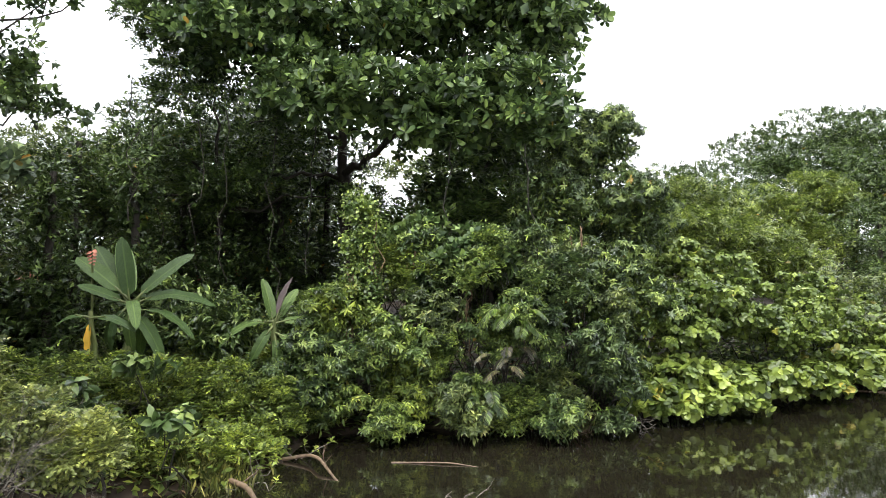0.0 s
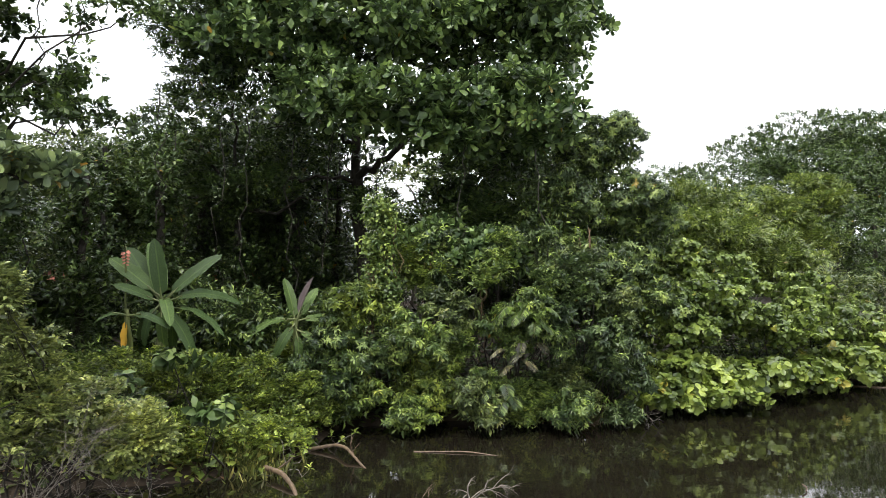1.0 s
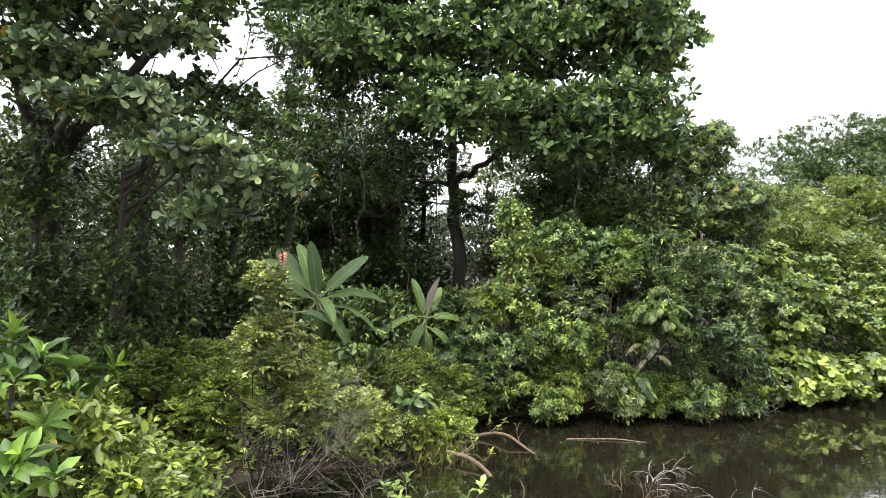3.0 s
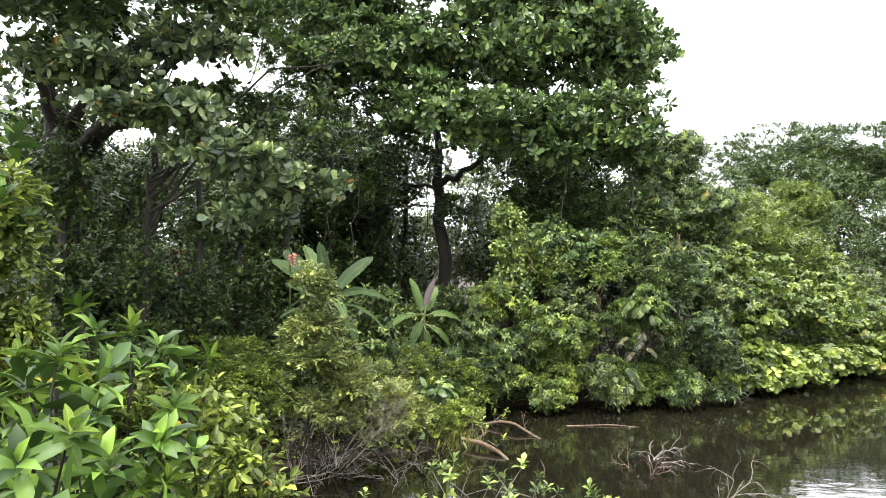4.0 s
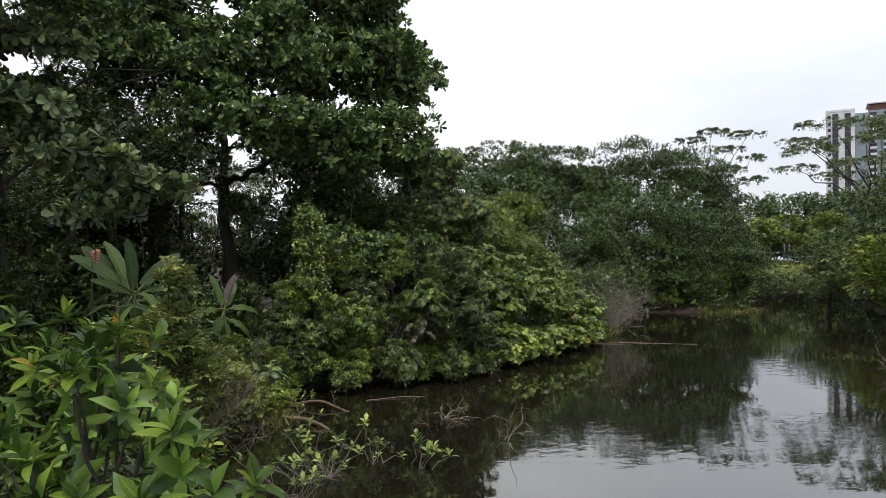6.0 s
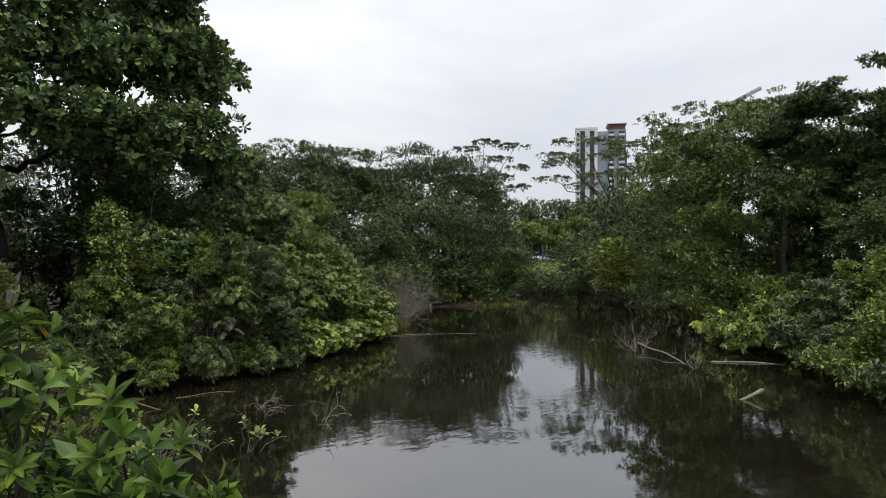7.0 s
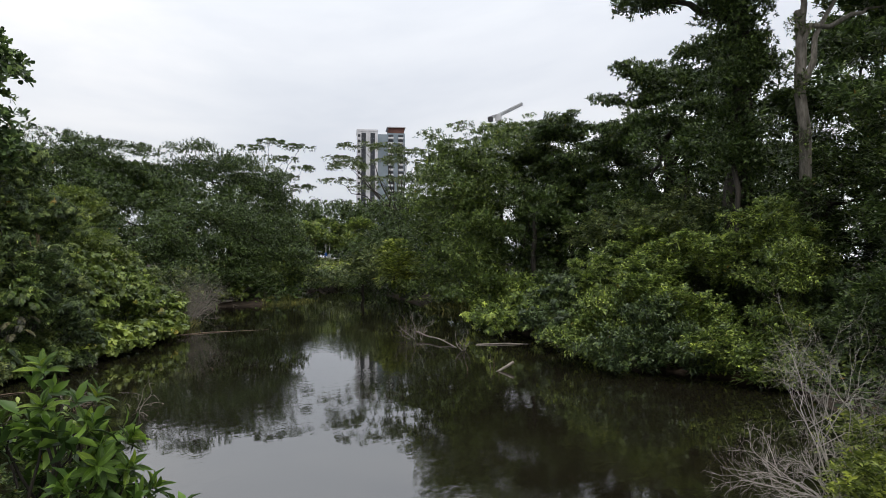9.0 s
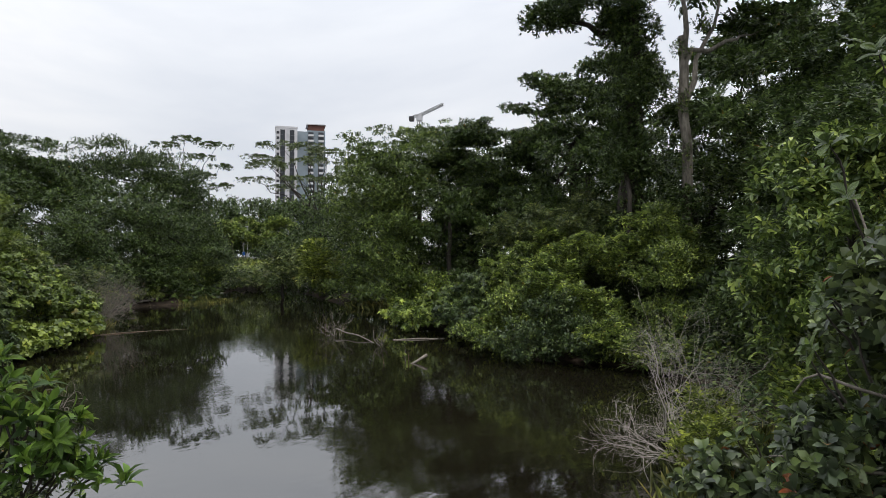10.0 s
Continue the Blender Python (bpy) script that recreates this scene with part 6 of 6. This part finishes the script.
def grass_tufts(name, centres, blades, height, mat, label):
    p, d = [], []
    for x, y, r in centres:
        q = np.column_stack([rng.normal(size=(blades, 2)) * r + np.array([x, y]), np.zeros(blades)])
        q[:, 2] = np.maximum(ground_z(q[:, 0], q[:, 1]), -0.05)
        p.append(q)
        d.append(rng.normal(size=(blades, 3)) * 0.45 + np.array([0, 0, 1.0]))
    p, d = np.concatenate(p), np.concatenate(d)
    k = len(p)
    ln = height * rng.uniform(0.5, 1.2, k)
    v, f = leaf_arrays(p, d, rng.normal(size=(k, 3)), ln, ln * 0.03 + 0.004, LEAF4)
    stuff(name, v, f, mat, label, "grass")


grass_tufts("grass", [(29.5 + i * 0.55, 26.9 + 0.2 * math.sin(i), 0.4) for i in range(9)], 260, 0.28, M_GRASS, "pale grass on the muddy spit")
grass_tufts("grass", [(12.6 + i * 0.5, 19.0 + 0.35 * i, 0.25) for i in range(7)], 160, 0.45, M_GRASS, "yellowish grass at the waterline")
grass_tufts("grass", [(29.5 + i * 0.4, 11.0 + 0.6 * i, 0.4) for i in range(6)], 240, 0.5, M_GRASS, "pale grass on the opposite shore")
grass_tufts("grass", [(2.7, 13.9, 0.15), (2.9, 14.0, 0.12)], 160, 0.28, M_GRASS, "yellowish grass tuft below the bank shrub")
grass_tufts("grass", [(-3.4 - 0.3 * i, 10.5 + 0.08 * i, 0.25) for i in range(7)], 340, 0.24, M_GRASS, "bright green grass at the water edge")
grass_tufts("grass", [(-2.4 + 0.5 * i, -7.2 - 0.15 * i, 0.35) for i in range(7)], 220, 0.5, M_GRASS, "yellow-green weeds below the dead shrub")
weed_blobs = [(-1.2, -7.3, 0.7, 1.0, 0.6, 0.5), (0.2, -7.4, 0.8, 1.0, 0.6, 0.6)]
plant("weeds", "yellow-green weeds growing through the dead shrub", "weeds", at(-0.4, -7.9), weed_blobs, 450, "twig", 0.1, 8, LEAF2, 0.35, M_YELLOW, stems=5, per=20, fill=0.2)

# ---- understorey of the far shore ----
for base, blobs, n, mat, label in (
        ((27, 30.4), [(25, 29.8, 1.6, 2.4, 1.4, 1.8), (28, 29.0, 1.8, 2.4, 1.4, 2.0), (22.5, 27.8, 1.8, 2.2, 1.5, 2.0)], 1100, M_RAIN, "dark leafy shrubs under the rain tree"),
        ((38.5, 33), [(36.5, 30.6, 1.6, 2.4, 1.6, 1.8), (40, 33, 2.2, 2.6, 1.8, 2.4), (44, 36, 2.4, 3, 2, 2.6)], 1100, M_FARBANK, "bright green shrubs on the channel bank"),
        ((49, 39.5), [(47.4, 38.8, 2.0, 2.8, 2.2, 2.0), (52, 41, 1.4, 2.6, 2.2, 1.1), (55, 37, 1.2, 3, 2.4, 1.1)], 900, M_FARBANK, "green shrubs closing the end of the channel"),
        ((43, 25), [(41, 24, 2.8, 2.6, 2.2, 2.8), (45, 25, 4.2, 3, 2.6, 3.0), (48, 28.6, 3.4, 3, 2.4, 3.0), (38, 19.5, 3.6, 2.6, 2.4, 3.2)], 1500, M_RAIN, "dark leafy shrubs on the channel side"),
        ((24, 5), [(23, 6.4, 1.4, 2.0, 1.4, 1.6), (26.6, 9.0, 1.4, 2.2, 1.4, 1.6), (31, 13.4, 1.4, 1.8, 1.4, 1.5), (22.2, 4.6, 1.4, 2.0, 1.6, 1.3)], 1300, M_FARBANK, "leafy shrubs at the foot of the leaning tree")):
    plant("bank_shrub", label, "shrub", at(*base), blobs, n, "droop", 0.22, 9, LEAF1, 0.65, mat, stems=4, per=30, fill=0.25, group="far bank shrubs")
plant("bank_shrub", "low green shrubs below the street", "shrub", at(54, 37),
      [(52, 36.4, 1.2, 2.6, 2.0, 1.2), (54.6, 34.6, 1.2, 2.6, 2.0, 1.3), (57, 40, 1.3, 2.8, 2.2, 1.1), (58.6, 37.4, 1.4, 2.8, 2.2, 1.1), (51, 33.6, 1.2, 2.2, 1.8, 1.3)],
      1300, "droop", 0.26, 9, LEAF1, 0.65, M_FARBANK, stems=4, per=30, fill=0.25, group="far bank shrubs")
plant("bank_shrub", "low olive shrubs below the street", "shrub", at(47.5, 34.5),
      [(47, 34.6, 1.0, 2.4, 1.6, 1.1), (49.6, 36.0, 1.1, 2.2, 1.6, 1.2), (46, 31.0, 1.2, 2.2, 1.6, 1.3)], 500, "twig", 0.26, 9, LEAF1, 0.65, M_OLIVE, stems=3, per=30, fill=0.25, group="far bank shrubs")
# Sunlight on the verge is put into the bright yellow-green leaf colour.
cover("ground_cover", (60, 92, 36, 66), 9000, 2, 60, 0.5, M_YELLOW, "grass verge along the street, coloured bright as if sunlit", 0.2)
M_FARTREE = leaf_mat("albizia_leaf", (0.045, 0.075, 0.026), (0.075, 0.115, 0.036), (0.13, 0.18, 0.055), glow=0.25)
UMBRELLA = [(53.2 + 6.0 * math.sin(2.4 * k) * (0.25 + k / 20) - 0.9 * (k % 3), 28.6 + 6.4 * math.cos(2.4 * k) * (0.25 + k / 20) + 1.2 * (k % 3), 15.9 - 0.26 * k - 0.5 * (k % 2), 2.2 + 0.5 * (k % 3), 2.1 + 0.4 * (k % 3), 0.26) for k in range(17)]
plant("umbrella_tree", "sparse umbrella-shaped albizia with spreading bare limbs", "tree", at(53.5, 28), UMBRELLA,
      4200, "pinnate", 0.17, 10, LEAF1, 0.45, M_FARTREE, trunk=(53, 28.6, 8.0, 0.26, 0.15), limbs=17, bark=M_BARK, per=30, flat=0.2, fill=0.0, low=0.1, high=0.22)


def far_woods():
    """A belt of woodland round the pond, too far to tell its trees apart."""
    ang = rng.uniform(0, 2 * math.pi, 420)
    rad = rng.uniform(56, 115, 420)
    x, y = 12 + rad * np.cos(ang), 8 + rad * np.sin(ang)
    bearing = np.degrees(np.arctan2(x + 9, y + 4.9))
    street = (bearing > 52.5) & (bearing < 59.5)
    h = rng.uniform(5, 11, 420)
    h = np.where(street, 0.5, h)
    h = np.where((bearing > -12) & (bearing < 12), h * 0.55, h)
    rows = []
    for i in range(420):
        if h[i] < 1:
            continue
        for _ in range(5):
            r = rng.uniform(1.6, 3.4)
            rows.append((x[i] + rng.normal() * 2.5, y[i] + rng.normal() * 2.5, h[i] * rng.uniform(0.15, 1.0) + 1, r, r, r * 0.7))
    rows = np.array(rows)
    p, out = shell_points(rows, 9000)
    b, d, n = sprig_leaves("droop", p, out, 0.7, 6)
    ln = rng.uniform(0.3, 0.6, len(b))
    v, f = leaf_arrays(b, d, n, ln, ln * 0.6, LEAF1)
    stuff("far_woods", v, f, M_RAIN, "dense dark green woodland round the pond", "woodland")


far_woods()


# ---- street at the end of the channel ----
def box_bm(bm, x0, x1, y0, y1, z0, z1):
    res = bmesh.ops.create_cube(bm, size=1)
    for vert in res["verts"]:
        vert.co = Vector((x0 + (vert.co.x + 0.5) * (x1 - x0), y0 + (vert.co.y + 0.5) * (y1 - y0), z0 + (vert.co.z + 0.5) * (z1 - z0)))
    return res


M_METAL = rough_mat("galvanised_steel", (0.35, 0.36, 0.37), (0.5, 0.51, 0.52), rough=0.45, metal=0.6, bump=0.1)
M_CONCRETE = rough_mat("pale_render", (0.56, 0.56, 0.58), (0.68, 0.68, 0.70), scale=0.4, bump=0.05)
M_ASPHALT = rough_mat("asphalt", (0.04, 0.04, 0.042), (0.065, 0.065, 0.065), scale=8, bump=0.2)
M_GLASS = rough_mat("tinted_glass", (0.02, 0.024, 0.03), (0.035, 0.04, 0.05), rough=0.3, scale=0.2, bump=0)
M_GLASSBLUE = rough_mat("blue_curtain_glass", (0.20, 0.25, 0.29), (0.30, 0.36, 0.40), rough=0.15, scale=0.15, bump=0)
M_BROWN = rough_mat("brown_cladding", (0.09, 0.04, 0.032), (0.13, 0.06, 0.045), scale=0.5, bump=0)
M_BLUE = rough_mat("blue_sign_paint", (0.02, 0.12, 0.42), (0.03, 0.15, 0.5), rough=0.4, bump=0)
M_CARPAINT = rough_mat("white_car_paint", (0.75, 0.75, 0.75), (0.8, 0.8, 0.8), rough=0.25, bump=0)
M_TYRE = rough_mat("tyre_rubber", (0.02, 0.02, 0.02), (0.03, 0.03, 0.03), bump=0)

ROADZ = 2.64
along, across = Vector((0.56, -0.83, 0)), Vector((0.83, 0.56, 0))
centre = Vector((90, 61.5, ROADZ))
bm = bmesh.new()
corners = [centre + along * a + across * b for a, b in ((-160, -3.5), (160, -3.5), (160, 3.5), (-160, 3.5))]
lowv = [bm.verts.new(c - Vector((0, 0, 0.3))) for c in corners]
topv = [bm.verts.new(c) for c in corners]
bm.faces.new(topv)
for i in range(4):
    bm.faces.new((lowv[i], lowv[(i + 1) % 4], topv[(i + 1) % 4], topv[i]))
me = bpy.data.meshes.new("road")
bm.to_mesh(me)
bm.free()
me.materials.append(M_ASPHALT)
tagged(new("road", me), "grey asphalt street behind the trees", "road", kind="structure")

lamp = thing("street_lamp", (89.2, 62.4, ROADZ - 0.05), "tall galvanised street lamp at the roadside", "street lamp")
base = np.array(lamp.location)
v, f = tube_arrays(np.array([(0, 0, 0), (0, 0, 3), (0, 0, 6.4)]), (0.1, 0.08, 0.05), 10)
part("pole", raw_mesh("pole", v, f, M_METAL, smooth=True), lamp)
bm = bmesh.new()
box_bm(bm, -0.22, 0.22, -0.22, 0.22, 0, 1.6)
part_bm("base_cabinet", bm, M_METAL, lamp)
bm = bmesh.new()
box_bm(bm, -0.9, 0.1, -0.1, 0.1, 6.35, 6.47)
part_bm("lamp_arm", bm, M_METAL, lamp)
sign = thing("road_sign", (85.6, 60.7, 2.55), "blue rectangular road sign on a thin post", "road sign")
v, f = tube_arrays(np.array([(0, 0, 0), (0, 0, 1.5), (0, 0, 3.4)]), (0.04, 0.04, 0.04), 8)
part("post", raw_mesh("post", v, f, M_METAL), sign)
bm = bmesh.new()
box_bm(bm, -0.05, -0.02, -0.22, 0.22, 1.3, 1.9)
part_bm("sign_plate", bm, M_BLUE, sign).rotation_euler = (0, 0, radians(34))

car = thing("parked_car", (89.6, 59.8, ROADZ), "white car on the street", "car")
car.rotation_euler = (0, 0, math.atan2(-0.83, 0.56))
bm = bmesh.new()
box_bm(bm, -2.1, 2.1, -0.85, 0.85, 0.35, 0.85)
bmesh.ops.bevel(bm, geom=bm.edges[:], offset=0.12, segments=2, affect="EDGES")
part_bm("body", bm, M_CARPAINT, car)
bm = bmesh.new()
res = box_bm(bm, -1.3, 1.1, -0.75, 0.75, 0.84, 1.42)
for vert in res["verts"]:
    if vert.co.z > 1.2:
        vert.co.x *= 0.68
        vert.co.y *= 0.85
part_bm("cabin", bm, M_GLASS, car)
bm = bmesh.new()
box_bm(bm, -0.85, 0.75, -0.62, 0.62, 1.40, 1.46)
part_bm("roof", bm, M_CARPAINT, car)
wheel_bm = bmesh.new()
bmesh.ops.create_cone(wheel_bm, cap_ends=True, segments=16, radius1=0.32, radius2=0.32, depth=0.2)
wheel_me = bpy.data.meshes.new("wheel")
wheel_bm.to_mesh(wheel_me)
wheel_bm.free()
wheel_me.materials.append(M_TYRE)
for wx in (-1.35, 1.35):
    for wy in (-0.78, 0.78):
        w = part("wheel", wheel_me, car)
        w.location, w.rotation_euler = (wx, wy, 0.32), (radians(90), 0, 0)

plant("roadside_hedge", "clipped yellow-green hedge beside the street", "hedge", (83.5, 56.5, 2.5),
      [(83.5 + along.x * k, 56.5 + along.y * k, 3.0, 1.0, 1.0, 0.5) for k in (-4, -2.6, -1.2, 0.2, 1.6)], 900, "loose", 0.16, 5, LEAF2, 0.5, M_YELLOW, stems=3, per=16)
for x, y, h, mat in ((75.7, 57.7, 8, M_FARBANK), (80.9, 59.6, 7.4, M_FEATHER), (85.1, 54.8, 6.6, M_FEATHER), (96, 68, 10, M_FARBANK), (99, 62, 10, M_FARBANK)):
    plant("street_tree", "slim roadside tree with a light green crown", "tree", (x, y, 2.5),
          [(x, y, h, 2.4, 2.4, 1.0), (x - 1, y + 1.6, h - 1.0, 2.0, 2.0, 0.8), (x + 1, y - 1.6, h - 0.8, 2.0, 2.0, 0.8)],
          380, "twig", 0.5, 7, LEAF2, 0.4, mat, trunk=(x, y, h - 0.6, 0.14, 0.09), limbs=3, bark=M_PALE, per=18, flat=0.5, group="street trees")


# ---- towers and crane beyond the trees ----
def tower():
    ob = thing("apartment_tower", (355, 205.5, -5), "tall pale apartment tower with dark window strips", "building")
    ob.rotation_euler = (0, 0, math.atan2(0.845, -0.535) - math.pi)
    front = -9.0

    def block(name, x0, x1, y0, y1, z0, z1, mat, label=""):
        bm = bmesh.new()
        box_bm(bm, x0, x1, y0, y1, z0, z1)
        return part_bm(name, bm, mat, ob, label)

    block("wall", -15, -2, front, 9, 0, 87.5, M_CONCRETE)
    block("wall", 4, 15, front + 1.5, 9, 0, 87, M_GLASSBLUE)
    block("curtain_wall", -2.2, 4.2, front + 0.8, 8.5, 0, 86, M_GLASSBLUE, "blue-grey glass curtain wall")
    block("roof_house", 4.6, 14.5, front + 2, 7, 87, 90.5, M_BROWN, "dark brown rooftop cladding")
    block("roof_slab", 3.6, 15.4, front + 1.2, 8, 90.5, 91.0, M_CONCRETE)
    block("parapet", -15.2, -1.8, front - 0.2, 9, 87.5, 88.6, M_CONCRETE)

    def shared(name, x0, x1, d, z1, mat):
        bm = bmesh.new()
        box_bm(bm, x0, x1, -d, 0.02, 0, z1)
        me = bpy.data.meshes.new(name)
        bm.to_mesh(me)
        bm.free()
        me.materials.append(mat)
        return me

    pane = shared("window", -1.4, 1.4, 0.06, 3.22, M_GLASS)
    small = shared("window", -0.8, 0.8, 0.06, 1.6, M_GLASS)
    slab = shared("balcony", -1.6, 1.6, 1.5, 1.1, M_CONCRETE)
    dark = shared("window", -1.6, 1.6, 0.06, 2.2, M_GLASS)
    for i in range(25):
        z = 4 + i * 3.3
        for x in (-10.8, -5.2):
            w = part("window", pane, ob)
            w.location = (x, front, z)
        w = part("window", small, ob)
        w.location = (-13.6, front, z + 0.6)
        for x in (6.2, 12.4):
            w = part("window", dark, ob)
            w.location = (x, front + 1.5, z + 0.6)
            w = part("balcony", slab, ob)
            w.location = (x, front + 1.5, z)


def crane():
    ob = thing("tower_crane", (328.5, 116.3, 0), "pale lattice tower crane with a raised jib", "crane")

    def lattice(name, a, b, w, bays):
        a, b = np.array(a, float), np.array(b, float)
        d = unit(b - a)
        s1 = unit(np.cross(d, np.array([0.3, 0.9, 0.2])))
        s2 = np.cross(d, s1)
        chunks = []
        rails = [(s1 + s2) * w, (s1 - s2) * w, (-s1 - s2) * w, (-s1 + s2) * w]
        for off in rails:
            chunks.append(tube_arrays(np.stack([a + off, (a + b) / 2 + off, b + off]), (0.22, 0.22, 0.22), 4))
        for i in range(bays):
            p, q = a + (b - a) * i / bays, a + (b - a) * (i + 1) / bays
            for k in range(4):
                chunks.append(tube_arrays(np.stack([p + rails[k], (p + q + rails[k] + rails[(k + 1) % 4]) / 2, q + rails[(k + 1) % 4]]), (0.14, 0.14, 0.14), 4))
        v, f = join_arrays(chunks)
        part(name, raw_mesh(name, v, f, M_METAL), ob)

    side = np.array([0.535, -0.845, 0])
    lattice("mast", (0, 0, 0), (0, 0, 80), 0.9, 24)
    lattice("jib", tuple(np.array([0, 0, 81.5]) - side * 0), tuple(side * 13.5 + np.array([0, 0, 88.5])), 0.6, 12)
    lattice("counter_jib", (0, 0, 81.5), tuple(-side * 3.5 + np.array([0, 0, 80.6])), 0.6, 4)
    bm = bmesh.new()
    box_bm(bm, -1.4, 1.4, -1.4, 1.4, 78.5, 82)
    part_bm("cab", bm, M_CONCRETE, ob)
    bm = bmesh.new()
    box_bm(bm, -1.2, 1.2, -1.2, 1.2, 78, 80.6)
    weight = part_bm("counterweight", bm, M_ASPHALT, ob)
    weight.location = tuple(-side * 4.4)


tower()
crane()
block_ob = thing("apartment_block", (341, 97.5, 0), "grey apartment block half hidden by trees", "building")
block_ob.rotation_euler = (0, 0, math.atan2(0.845, -0.535) - math.pi)
bm = bmesh.new()
box_bm(bm, -8, 8, -6, 6, 0, 56)
part_bm("wall", bm, M_CONCRETE, block_ob)
bm = bmesh.new()
box_bm(bm, -8.3, 8.3, -6.3, 6.3, 56, 57)
part_bm("roof", bm, M_CONCRETE, block_ob)
bm = bmesh.new()
box_bm(bm, -1.5, 1.5, -0.06, 0.02, 0, 2.0)
pane_me = bpy.data.meshes.new("window")
bm.to_mesh(pane_me)
bm.free()
pane_me.materials.append(M_GLASS)
for i in range(15):
    for x in (-5.4, -1.8, 1.8, 5.4):
        w = part("window", pane_me, block_ob)
        w.location = (x, -6, 3 + i * 3.5)

# ---- red-roofed house behind the forest ----
house = thing("house", (-10, 26.4, gz(-10, 26.4) - 0.6), "low house with a faded red tiled roof among trees", "house")
bm = bmesh.new()
box_bm(bm, -5, 3, -2.6, 2.6, -0.2, 2.0)
part_bm("wall", bm, M_CONCRETE, house)
M_TILE = rough_mat("red_roof_tile", (0.36, 0.12, 0.09), (0.5, 0.2, 0.15), scale=3, distance=0.05)
bm = bmesh.new()
rv = [bm.verts.new(c) for c in ((-5.6, -3.2, 1.9), (3.6, -3.2, 1.9), (3.6, 3.2, 1.9), (-5.6, 3.2, 1.9), (-3.6, 0, 3.2), (1.6, 0, 3.2))]
for face in ((0, 1, 5, 4), (2, 3, 4, 5), (1, 2, 5), (3, 0, 4), (3, 2, 1, 0)):
    bm.faces.new([rv[i] for i in face])
part_bm("roof", bm, M_TILE, house)

# ---- hanging lianas ----
for x, y, z0, z1 in ((-6.4, 17.2, 7.2, 2.2), (-5.6, 17.0, 7.4, 3.0), (-4.4, 17.4, 7.0, 2.6), (-7.4, 16.8, 7.0, 2.0), (-3.4, 17.6, 7.2, 3.2), (-1.9, 17.0, 6.6, 4.2), (0.2, 15.3, 6.4, 3.2), (1.9, 15.2, 6.2, 3.4),
                    (-8.9, 12.6, 5.4, 1.8), (-9.8, 12.0, 5.6, 2.0), (-11.4, 11.2, 5.6, 1.8), (-6.9, 14.6, 7.6, 4.4), (-9.0, 11.4, 9.0, 6.2), (-7.6, 12.4, 9.2, 6.0), (-8.2, 12.0, 9.4, 6.8)):
    liana = thing("liana", (x, y, z1), "thin hanging liana with small leaves", "liana", "lianas")
    line = bent((x, y, z0), (x + rng.normal() * 0.2, y, z1), 9, 0, 0.05)
    v, f = tube_arrays(line - np.array([x, y, z1]), np.full(9, 0.016), 4)
    part("vine_stem", raw_mesh("vine_stem", v, f, M_BARK), liana)
    k = 60
    s = rng.uniform(0, 1, k)
    p = np.stack([np.interp(s, np.linspace(0, 1, 9), line[:, j]) for j in range(3)], -1) + rng.normal(size=(k, 3)) * 0.08
    ln = rng.uniform(0.08, 0.16, k)
    v, f = leaf_arrays(p, rng.normal(size=(k, 3)) + np.array([0, 0, -0.8]), rng.normal(size=(k, 3)) + np.array([0, -0.7, 0.4]), ln, ln * 0.55, LEAF2)
    part("vine_leaves", raw_mesh("vine_leaves", v - np.array([x, y, z1]), f, M_DARK), liana)


# ---- flowers by the banana plants ----
def flower_spike(base, top, hang, label):
    """A bending stem with a hanging spike of paired bracts."""
    ob = thing("flower_spike", base, label, "flower")
    b, top = np.asarray(base, float), np.asarray(top, float)
    tip = top + np.array([0.06, -0.1, -hang])
    line = np.stack([b, b + (top - b) * 0.5, b + (top - b) * 0.9, top + np.array([0.02, -0.04, 0.06]), top + np.array([0.05, -0.09, -0.05]), tip]) - b
    v, f = tube_arrays(line, np.linspace(0.03, 0.01, 6), 6)
    part("stem", raw_mesh("stem", v, f, M_PSEUDO, smooth=True), ob)
    for k in range(9):
        side = -1 if k % 2 else 1
        p = line[4] + (line[5] - line[4]) * k / 8
        ln = np.array([0.13 - 0.007 * k])
        v, f = leaf_arrays(p[None], np.array([[side * 0.9, -0.35, -0.35]]), np.array([[0.1, -0.8, 0.5]]), ln, ln * 0.6, OVAL)
        part("bract", raw_mesh("bract", v, f, M_FLOWER), ob)
    return ob


flower_spike(at(-7.0, 13.2), (-6.98, 13.15, 3.78), 0.32, "hanging salmon-pink flower spike beside the banana plant")
